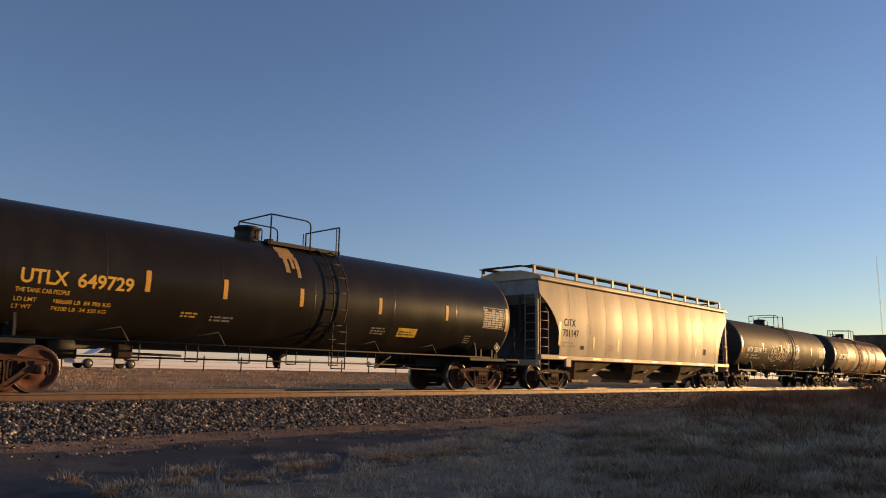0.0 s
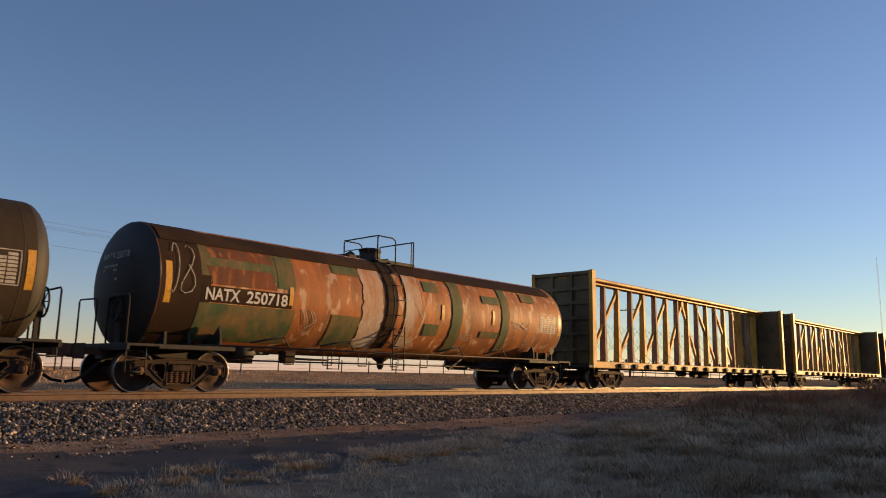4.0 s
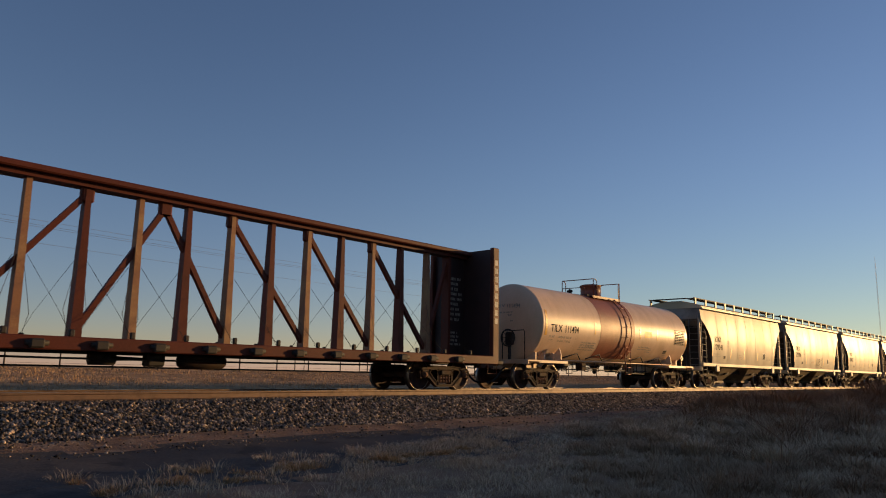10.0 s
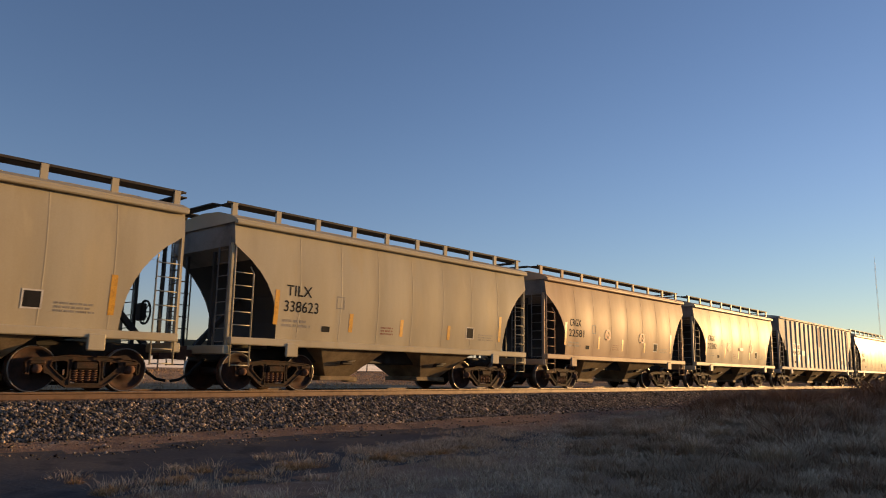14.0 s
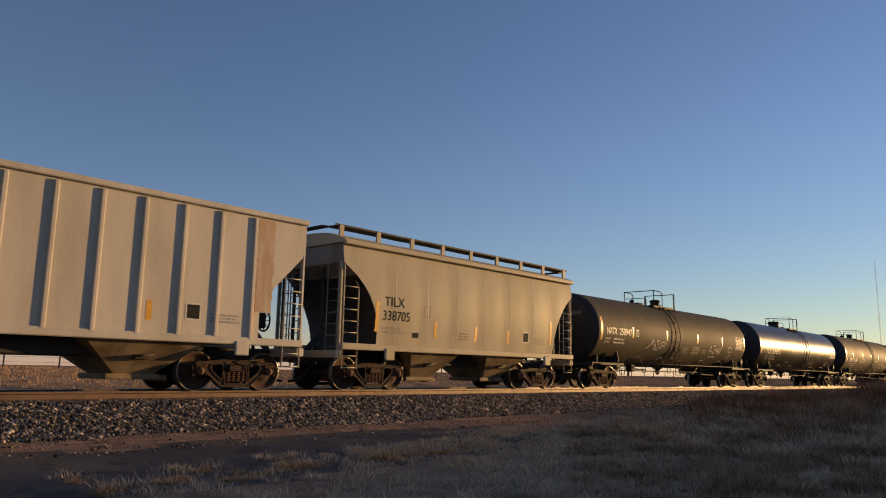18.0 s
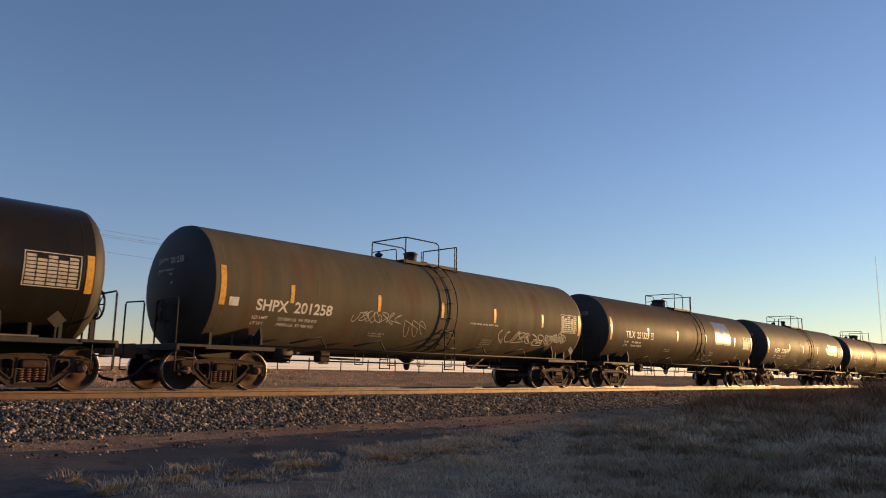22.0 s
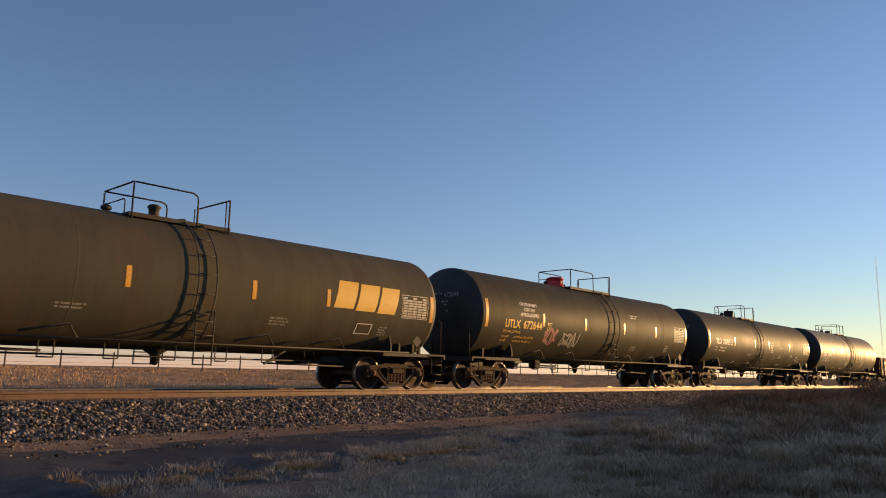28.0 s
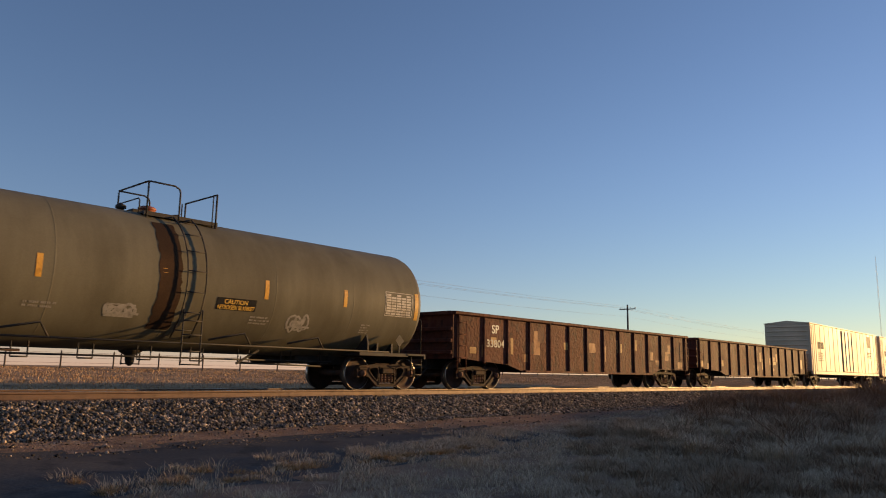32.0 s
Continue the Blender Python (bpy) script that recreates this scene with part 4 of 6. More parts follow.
tank_car("dark olive tank car with a yellow slanted emblem", 119.2, 137.05, OLIVETANK, "AGPX", "200049", r=1.48, zc=2.35, text=(-6.5, 2.5), text_z=-0.40, text_lift=0.008, stripes=(-3.85, -1.22, 1.74, 3.92), plat=(-1.7, -1.04, 0.48, -0.02, 1.3), dome_x=-0.2, dome_r=0.12, lad_x=0.4,
         trucks=(2.02, 2.15), lines=("210700 LB  95 550 KG", "75300 LB  34 150 KG"), plate=False, rusted=True, extra=blocks(4.0, -0.3) + [(rect(1.3, 0.55), -3.7, -0.8, GREYPATCH, "patch of grey overpaint"), (frame_of(0.55, 0.32), 4.9, -0.95, WHITE, ""), (rect(4.0, 1.5), -1.9, -0.9, BROWNTANK, "darker repainted belt")])
tank_car("rust coloured tank car with white lettering", 137.05, 154.6, RUSTTANK, "GATX", "33429", text=(-6.44, 1.66), stripes=(-4.1, -1.18, 1.68, 4.61), plat=(-3.0, -1.35, -0.7, -1.75, 1.45), dome_x=-0.35, lad_x=-0.2,
         trucks=(1.77, 2.05), lines=("186300 LB  84 500 KG", "76700 LB  34 800 KG"), rusted=True, extra=[(frame_of(0.3, 0.28), 5.2, -0.75, WHITE, "")])
tank_car("dark olive tank car with a yellow emblem", 154.6, 172.45, OLIVETANK, "AGPX", "200023", r=1.48, zc=2.35, text=(-6.2, 2.0), stripes=(-3.85, -1.22, 1.74, 3.92), plat=(-1.7, -1.04, 0.48, -0.02, 1.3), dome_x=-0.2, dome_r=0.12, lad_x=0.4,
         trucks=(2.02, 2.27), extra=blocks(4.0, -0.3) + [(frame_of(0.55, 0.32), 4.9, -0.95, WHITE, "")])
tank_car("dark olive tank car with a red manway dome", 172.45, 189.6, DARKOLIVE, "UTLX", "672644", YELLOW, r=1.51, zc=2.39, over=(1.05, 1.3), dome=RED, text=(-6.3, 2.09), text_z=-0.40, stripes=(-4.11, -1.37, 1.56, 4.31), plat=(-2.47, -1.29, 0.37, -0.37, 1.67), dome_x=-1.25, lad_x=0.7,
         trucks=(1.8, 2.1), lines=("209700 LB  95 150 KG", "76300 LB  34 600 KG"), slogan="THE TANK CAR PEOPLE", extra=[(letters("CAUTION-MAY", 0.12, 1.0), -5.57, 0.36, WHITE, "white caution lettering"), (letters("CONTAIN", 0.12, 0.62), -5.38, 0.18, WHITE, ""), (letters("NITROGEN-PAD", 0.12, 1.05), -5.57, 0.0, WHITE, ""),
                (scrawl(0.75, 0.65, 30, 5, 0.09), -4.05, -0.95, PINK, "pink sprayed graffiti"), (scrawl(1.2, 0.65, 31, 7, 0.075), -3.0, -1.0, SILVER, loops), (bars(2, 0.7, 0.2, 6), 2.05, 0.4, WHITE, ""), (frame_of(0.28, 0.26), 5.3, -0.85, FAINT, "")])
tank_car("dark brown tank car with white lettering", 189.6, 207.9, DARKOLIVE, "TILX", "290165", r=1.5, zc=2.36, text=(-6.92, 1.77), text_z=-0.22, stripes=(-4.5, -1.61, 0.58, 4.12), plat=(-2.46, -1.5, -0.98, -1.64, 0.4), dome_x=-1.4, dome_r=0.25, lad_x=-0.8, brake=-1,
         trucks=(1.94, 2.5), extra=[(spark(0.6, 9, 95), 4.2, -0.95, SILVER, loops), (throw_up(0.75, 0.5, 3, 96)[0], 1.2, -0.95, GREYPATCH, loops), (bars(2, 0.7, 0.14, 97), 2.2, -0.2, FAINT, ""), (rect(1.1, 0.3), -2.75, 0.45, GREYPATCH, "patch of grey overpaint"), (bars(6, 0.45, 0.6, 33), 0.85, -0.45, WHITE, ""), (frame_of(0.3, 0.28), 5.4, -0.85, WHITE, "")])
tank_car("faded grey green tank car with yellow caution lettering", 207.9, 225.2, GREYTANK, "CRGX", "29298", r=1.53, zc=2.38, over=(1.2, 1.05), text=(-6.66, 1.71), text_z=-0.35, stripes=(-4.48, -2.35, 0.09, 2.61, 5.0), plat=(-1.6, -0.15, 0.6, -0.35, 1.52), dome_x=0.2, dome_r=0.17, dome=REDBAND, dome_h=0.55, lad_x=0.68,
         trucks=(1.62, 1.79), plate=False, extra=[(throw_up(0.55, 0.5, 3, 98)[0], 3.3, -1.05, FAINT, loops), (throw_up(0.6, 0.3, 3, 99)[0], -1.1, -0.95, FAINT, loops), (rect(1.02, 0.28), 1.26, -0.6, BLACKTXT, ""), (letters("CAUTION", 0.1, 0.6), 1.45, -0.45, YELLOW, "yellow caution lettering"), (letters("NITROGEN BLANKET", 0.1, 0.95), 1.3, -0.58, YELLOW, ""), (frame_of(0.6, 0.3), -1.1, -0.95, FAINT, ""), (blot(0.55, 2.6, 40), -0.15, -1.2, DARKBROWN, "long dark drip stain")])

# ---------------------------------------------------------------- covered hoppers
HOPPER = material("beige_hopper_paint", (0.47, 0.415, 0.30), 0.40, 0, (0.415, 0.355, 0.245), 0.6, 0.5, 30, 0.01, 4, (0.465, 0.395, 0.265), spec=0.06, drip=0.05)
HOPPER_B = material("warm_hopper_paint", (0.49, 0.345, 0.222), 0.42, 0, (0.42, 0.28, 0.175), 0.5, 0.4, 30, 0.01, 4, spec=0.06, drip=0.06)
HOPPER_C = material("pale_hopper_paint", (0.48, 0.41, 0.29), 0.4, 0, (0.39, 0.315, 0.21), 0.5, 0.4, 30, 0.01, 4, spec=0.05, drip=0.05)
HOPPER_D = material("weathered_hopper_paint", (0.50, 0.405, 0.29), 0.42, 0, (0.38, 0.30, 0.205), 0.45, 0.6, 30, 0.01, 5, (0.46, 0.36, 0.24), spec=0.08, drip=0.09)
HOPPER_DIRT = material("hopper_bay_paint", (0.27, 0.205, 0.125), 0.65, 0, (0.13, 0.092, 0.058), 1.4, 0.6, 30, 0.03, spec=0.2, drip=0.2)
# Grey darker than the side paint, standing in for shade on the ends.
HOPPER_END_SHADE = material("shaded_hopper_end", (0.25, 0.24, 0.22), 0.6, 0, (0.12, 0.11, 0.10), 0.8, 0.5)
GREYCAR = material("ribbed_hopper_paint", (0.53, 0.485, 0.41), 0.6, 0, (0.43, 0.39, 0.32), 0.6, 0.4, 30, 0.02, 4, spec=0.2, drip=0.08)


def hopper(label, left, right, mat, mark, number, bays=2, ribs=0, roofz=3.86, walk_posts=True, trucks=(2.15, 2.28)):
    car, half = car_root("covered_hopper", label, "hopper car", left, right)
    hl0 = half - 0.62
    zs = [1.08, 1.3, 1.6, 1.9, 2.2, 2.5, 2.75, 3.0, 3.3, 3.55, roofz]
    cut = {1.08: 1.24, 1.3: 1.24, 1.6: 1.22, 1.9: 1.16, 2.2: 1.05, 2.5: 0.88, 2.75: 0.68, 3.0: 0.42, 3.3: 0.0, 3.55: 0.0, roofz: 0.0}

    if ribs:
        cut.update({1.6: 1.24, 1.9: 1.24, 2.2: 1.06, 2.5: 0.77, 2.75: 0.53, 3.0: 0.29})

    def side(x, z):
        y = 1.36 + 0.14 * math.sin(math.pi * min(max((z - 0.95) / 3.0, 0), 1)) if not ribs else 1.44
        return y + (0.013 * abs(math.sin(math.pi * x / 1.3)) * min(1, max(0, 4.2 - z)) if not ribs else 0)

    def wrap(x, z, lift=0.006):
        return (x, -side(x, z) - lift + 0.0015, z)

    n = int(hl0 * 2 / 0.13)
    body = Shape()
    for sy in (-1, 1):
        v, f = [], []
        for z in zs:
            h = hl0 - cut[z]
            for k in range(n + 1):
                x = -h + 2 * h * k / n
                v.append((x, sy * side(x, z), z))
        for j in range(len(zs) - 1):
            for k in range(n):
                q = (j * (n + 1) + k, j * (n + 1) + k + 1, (j + 1) * (n + 1) + k + 1, (j + 1) * (n + 1) + k)
                f.append(q if sy < 0 else q[::-1])
        body = Shape().add(v, f, True)
        part("side_sheet", body, mat, car)
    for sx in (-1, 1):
        # Shade on the car ends is put into these two colours.
        for nm, zz, m in (("end_plate", zs[7:], HOPPER_END_SHADE), ("slope_sheet", zs[:8], SHADE_BLACK)):
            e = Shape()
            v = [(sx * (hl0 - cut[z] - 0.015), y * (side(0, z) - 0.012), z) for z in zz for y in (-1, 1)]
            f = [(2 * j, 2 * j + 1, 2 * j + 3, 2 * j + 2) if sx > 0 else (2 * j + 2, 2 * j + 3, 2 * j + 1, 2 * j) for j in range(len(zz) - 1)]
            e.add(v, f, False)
            part(nm, e, m, car, "end plate toned grey for shade" if nm == "end_plate" else "slope sheet blackened for shade")
        # end frame
        x = sx * (half - 0.62)
        for sy in (-1, 1):
            fr = Shape().bar((x, sy * 1.34, 0.98), (x, sy * 1.34, 3.35), 0.09, 0.07)
            part("corner_post", fr, mat, car)
            # Inner posts carry the same painted shade.
            part("end_post", Shape().bar((x, sy * 0.62, 0.98), (x, sy * 0.62, 3.2), 0.07), SHADE_BLACK, car)
            lad = Shape().tube([(x - sx * 0.05, sy * 1.43, 0.55), (x - sx * 0.05, sy * 1.43, 3.3)], 0.02, 5).tube([(x - sx * 0.55, sy * 1.43, 0.55), (x - sx * 0.55, sy * 1.43, 2.7), (x - sx * 0.5, sy * 1.36, 2.85)], 0.02, 5)
            for k in range(8):
                z = 0.58 + 0.3 * k
                lad.tube([(x - sx * 0.05, sy * 1.43, z), (x - sx * 0.55, sy * 1.43, z)], 0.013, 5)
            part("ladder", lad, mat, car, "iron ladder at the car corner")
            lad2 = Shape().tube([(x + sx * 0.04, sy * 1.3, 0.9), (x + sx * 0.04, sy * 1.3, 3.5)], 0.018, 5).tube([(x + sx * 0.04, sy * 0.86, 0.9), (x + sx * 0.04, sy * 0.86, 3.3)], 0.018, 5)
            for k in range(8):
                lad2.tube([(x + sx * 0.04, sy * 1.3, 1.1 + 0.3 * k), (x + sx * 0.04, sy * 0.86, 1.1 + 0.3 * k)], 0.012, 5)
            part("ladder", lad2, HOPPER_END_SHADE, car)
        part("end_sill", Shape().box(x - sx * 0.1, -1.4, 0.82, x + sx * 0.12, 1.4, 1.02, 0.02), mat, car)
        part("draft_sill", Shape().box(sx * (half - 0.6), -0.3, 0.66, sx * (half - 3.3), 0.3, 1.0, 0.03), BLACKIRON, car)
        # Brace coloured black for the shade behind the end frame.
        part("slope_brace", Shape().bar((x, 0.0, 1.0), (sx * (hl0 - 1.2), 0.0, 2.3), 0.12), SHADE_BLACK, car)
    bx = half - 0.48
    bw = Shape().lathe([(-0.015, 0.25), (0.015, 0.25), (0.015, 0.29), (-0.015, 0.29)], pose(bx, 0.4, 1.75), 18, True).box(bx - 0.16, 0.25, 1.55, bx - 0.02, 0.55, 1.95, 0.03)
    for k in range(4):
        a = k * math.pi / 4
        bw.tube([(bx, 0.4 - 0.27 * math.cos(a), 1.75 - 0.27 * math.sin(a)), (bx, 0.4 + 0.27 * math.cos(a), 1.75 + 0.27 * math.sin(a))], 0.012, 4)
    part("hand_brake", bw, BLACKIRON, car)
    # roof
    rf = Shape()
    cr = 0.4 if ribs else 1.0
    pr = [(-1.50, roofz - 0.03), (-1.50, roofz + 0.05), (-1.2, roofz + 0.05 + 0.12 * cr), (-0.7, roofz + 0.05 + 0.24 * cr), (0, roofz + 0.05 + 0.29 * cr), (0.7, roofz + 0.05 + 0.24 * cr), (1.2, roofz + 0.05 + 0.12 * cr), (1.50, roofz + 0.05), (1.50, roofz - 0.03)]
    m = len(pr)
    rf.add([(x, y, z) for x in (-hl0 - 0.04, hl0 + 0.04) for y, z in pr], [(k, k + m, k + 1 + m, k + 1) for k in range(m - 1)] + [tuple(range(m)), tuple(range(2 * m - 1, m - 1, -1))])
    part("roof", rf, mat, car)
    for k in range(bays * 2):
        x = -hl0 + 2 * hl0 * (k + 0.5) / (bays * 2)
        part("hatch", Shape().box(x - 0.9, -0.32, roofz + 0.3 * cr, x + 0.9, 0.32, roofz + 0.3 * cr + 0.1, 0.03), mat, car)
    if walk_posts:
        for sy in (-1, 1):
            wk = Shape().box(-hl0 - 0.05, sy * 0.72, roofz + 0.43, hl0 + 0.05, sy * 1.12, roofz + 0.46)
            part("running_board", wk, BLACKIRON, car, "dark roof running board")
            edge = Shape().bar((-hl0 - 0.1, sy * 1.16, roofz + 0.46), (hl0 + 0.1, sy * 1.16, roofz + 0.46), 0.035, 0.05)
            part("roof_rail", edge, BLACKIRON, car)
            cnt = 2 + int(hl0 * 2 / 1.6)
            for k in range(cnt + 1):
                x = -hl0 + 0.1 + (2 * hl0 - 0.2) * k / cnt
                part("roof_bracket", Shape().box(x - 0.07, sy * 1.13, roofz + 0.14, x + 0.07, sy * 1.19, roofz + 0.47), mat, car)
        for sx in (-1, 1):
            part("end_walk", Shape().box(sx * (hl0 + 0.02), -0.85, roofz + 0.42, sx * (hl0 + 0.3), 0.85, roofz + 0.45), BLACKIRON, car)
    # sills and bays
    for sy in (-1, 1):
        part("side_sill", Shape().box(-half + 0.62, sy * 1.30, 1.04, half - 0.62, sy * 1.50, 1.21, 0.02), mat, car)
        part("eave_rail", Shape().box(-hl0 - 0.03, sy * 1.40, roofz - 0.08, hl0 + 0.03, sy * 1.53, roofz + 0.02, 0.02), mat, car)
        for sx in (-1, 1):
            part("jack_pad", Shape().box(sx * (half - 2.3) - 0.17, sy * 1.44, 0.8, sx * (half - 2.3) + 0.17, sy * 1.53, 1.12, 0.02), mat, car)
        for k in range(ribs):
            x = -6.77 + 13.3 * k / (ribs - 1)
            part("rib", Shape().box(x - 0.05, sy * 1.43, 1.14, x + 0.05, sy * 1.505, roofz - 0.12, 0.02), mat, car)
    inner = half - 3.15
    # Made-up dark box standing in for the shaded hollow between the bays.
    part("belly_shade_box", Shape().box(-inner * 1.02, -0.72, 0.70, inner * 1.02, 0.72, 1.12, 0.03), SHADE_BLACK, car, "dark box added for shade between the discharge bays")
    for k in range(bays):
        w = 2 * inner / bays
        cx = (-inner + w * (k + 0.5)) * 1.17
        b = Shape()
        tw, bwid = w * 0.38, 0.42
        v = [(cx + i * tw, j * 1.38, 1.1) for i, j in ((-1, -1), (1, -1), (1, 1), (-1, 1))] + [(cx + i * bwid, j * 0.66, 0.36) for i, j in ((-1, -1), (1, -1), (1, 1), (-1, 1))]
        b.add(v, [(0, 4, 5, 1), (1, 5, 6, 2), (2, 6, 7, 3), (3, 7, 4, 0), (4, 7, 6, 5)])
        part("hopper_bay", b, HOPPER_DIRT, car, "sloping discharge bay")
        part("outlet_gate", Shape().box(cx - 0.6, -0.68, 0.24, cx + 0.6, 0.68, 0.36, 0.02).box(cx + 0.5, -0.5, 0.2, cx + 0.85, -0.2, 0.34, 0.02), HOPPER_DIRT, car)
        part("vibrator_bracket", Shape().box(cx - 0.2, -1.1, 0.66, cx + 0.15, -0.95, 0.76, 0.02).tube([(cx - 0.25, -1.12, 0.72), (cx + 0.2, -1.12, 0.76)], 0.03), BLACKIRON, car)
    running_gear(car, half, trucks)
    mx = -hl0 + 1.38
    if mark:
        part("lettering", laid(letters(mark, 0.27, 0.76, 0.008), wrap, mx + 0.06, 2.26), BLACKTXT, car)
        part("lettering", laid(letters(number, 0.27, 1.04, 0.008), wrap, mx, 1.88), BLACKTXT, car)
    part("small_print", laid(bars(2, 1.0, 0.22, 3), wrap, mx, 1.52), FAINT, car)
    part("small_print", laid(bars(3, 0.8, 0.22, 6), wrap, hl0 - 2.5, 1.5), FAINT, car)
    part("emblem", laid(frame_of(0.26, 0.32), wrap, mx + 1.62, 2.05), FAINT, car)
    part("label_plate", laid(rect(0.26, 0.14), wrap, mx + 1.2, 1.45), BLACKTXT, car)
    part("stencil_lines", laid(bars(3, 0.55, 0.24, 12), wrap, mx + 3.2, 1.48), REDBAND, car)
    part("label_plate", laid(rect(0.3, 0.3), wrap, hl0 - 3.05, 1.55), BLACKTXT, car)
    part("label_plate", laid(frame_of(0.36, 0.36), wrap, hl0 - 3.08, 1.52, 0.009), WHITE, car)
    for x, z, h in ((-hl0 + 1.12, 1.55, 0.82), (-hl0 + 3.45, 1.48, 0.48), (-hl0 + 5.3, 1.46, 0.46), (hl0 - 3.95, 1.45, 0.42), (hl0 - 1.5, 1.5, 0.8)):
        part("reflector", laid(rect(0.125, h), wrap, x, z), STRIPE, car)
    if not ribs:
        for sy in (-1, 1):
            for k in range(1, int(hl0 * 2 / 1.3)):
                x = -hl0 + 0.55 + 1.3 * k
                if abs(x) < hl0 - 1.3:
                    sm = Shape()
                    zz = [1.22 + (roofz - 0.1 - 1.22) * q / 10 for q in range(11)]
                    sm.add([(x + e, sy * (side(x, z) + l), z) for z in zz for e, l in ((-0.016, 0.0), (0.0, 0.0035), (0.016, 0.0))],
                           [(3 * q + a, 3 * q + a + 1, 3 * q + a + 4, 3 * q + a + 3) if sy < 0 else (3 * q + a + 3, 3 * q + a + 4, 3 * q + a + 1, 3 * q + a) for q in range(10) for a in (0, 1)])
                    part("panel_seam", sm, mat, car)
    return car


def ring_sign():
    v, f = [], []
    for k in range(24):
        a = k * math.tau / 24
        v += [(0.2 + 0.2 * math.cos(a), 0.2 + 0.2 * math.sin(a)), (0.2 + 0.155 * math.cos(a), 0.2 + 0.155 * math.sin(a))]
        q = (2 * k, (2 * k + 2) % 48, (2 * k + 3) % 48, 2 * k + 1)
        f.append(q)
    o = len(v)
    v += [(0.07, 0.3), (0.1, 0.33), (0.33, 0.1), (0.3, 0.07)]
    f.append((o, o + 1, o + 2, o + 3))
    return v, f


def side_marks(car, items, y=-1.515):
    """Marks painted or stuck on a car side at height z."""
    for flat, x, z, m, lb in items:
        part("painted_mark", laid(flat, lambda a, w, l: (a, y - l, w), x, z), m, car, lb)


side_marks(hopper("long beige covered hopper with three bays", -179.85, -162.1, HOPPER_D, "CITX", "701147", 3, trucks=(1.98, 2.18)), [(rect(0.55, 0.07), -7.2 + 2.35 * k, 1.09, STRIPE, "amber reflector on the sill") for k in range(7)], -1.502)
hopper("beige two bay covered hopper with black lettering", -41.82, -29.35, HOPPER, "SOXX", "329541")
side_marks(hopper("beige two bay covered hopper with a grey scrawl", -29.35, -17.0, HOPPER, "TILX", "335906"), [(scrawl(1.1, 0.75, 41, 4, 0.03), 0.1, 1.2, BLACKTXT, "dark sprayed scrawl")], -1.52)
hopper("beige two bay covered hopper with vertical seams", -17.0, -4.55, HOPPER, "TILX", "338623")
side_marks(hopper("warm beige two bay covered hopper with red rings", -4.55, 7.8, HOPPER_B, "CRGX", "22581"), [(ring_sign(), -1.6, 1.85, RED, "red warning ring"), (ring_sign(), 1.2, 1.85, RED, "red warning ring")], -1.52)
side_marks(hopper("beige two bay covered hopper with red warning rings", 7.8, 19.83, HOPPER_C, "CRGX", "22582"), [(ring_sign(), -1.6, 1.85, RED, "red warning ring"), (ring_sign(), 1.5, 1.85, RED, "red warning ring"), (rect(0.5, 0.14), 0.0, 1.9, WHITE, "small white sticker")], -1.52)
rf = hopper("pale ribbed covered hopper with rust stains", 19.83, 37.08, GREYCAR, "", "", 3, 16, 4.12, False, trucks=(2.0, 2.15))
STAIN = material("rust_stain", (0.40, 0.27, 0.17), 0.8, 0, (0.50, 0.42, 0.33), 2.5, 0.5, 30, 0.03, 4)
side_marks(rf, [(rect(0.78, 0.75), -5.82, 1.9, WHITE, "pale lettering panel"), (rect(0.78, 0.75), -4.95, 1.9, WHITE, "pale lettering panel"), (rect(0.75, 0.3), -4.05, 1.95, WHITE, "pale lettering panel"), (blot(0.62, 1.3, 44), -0.48, 2.6, STAIN, "rust stain"), (blot(0.3, 0.6, 45), -7.2, 2.2, STAIN, "rust stain"), (blot(0.5, 2.2, 46), 6.6, 1.8, STAIN, "rust stain")], -1.446)
side_marks(rf, [(letters("RF", 0.28, 0.42, 0.006), -5.6, 2.32, BLACKTXT, ""), (letters("MX", 0.28, 0.5, 0.006), -4.85, 2.32, BLACKTXT, ""), (letters("464", 0.28, 0.62, 0.006), -5.75, 1.96, BLACKTXT, ""), (letters("824", 0.28, 0.62, 0.006), -4.9, 1.96, BLACKTXT, "")], -1.452)
hopper("beige two bay covered hopper with glinting side", 37.08, 49.2, HOPPER, "TILX", "338705")

# ---------------------------------------------------------------- centerbeam flat cars
CB_YELLOW = material("yellow_flatcar_paint", (0.52, 0.265, 0.045), 0.5, 0, (0.34, 0.16, 0.035), 1.0, 0.5, 30, 0.03, spec=0.12)
# Olive of the panels, deepened to put bulkhead shade into the colour.
CB_OLIVE = material("weathered_shaded_olive", (0.13, 0.085, 0.03), 0.6, 0, (0.075, 0.052, 0.023), 1.0, 0.5, 30, 0.03, drip=0.15)
CB_RED = material("red_brown_flatcar_paint", (0.11, 0.03, 0.018), 0.5, 0, (0.085, 0.026, 0.018), 1.0, 0.5, 30, 0.03, spec=0.15)
# Maroon taken darker still, for shade on the sunless bulkhead face.
CB_DARK = material("shaded_dark_maroon", (0.032, 0.014, 0.013), 0.6, 0, (0.02, 0.011, 0.010), 1.0, 0.5, 30, 0.03)
POSTRUST = material("rusted_post", (0.25, 0.12, 0.06), 0.7, 0, (0.34, 0.20, 0.09), 2.0, 0.5, 30, 0.04)


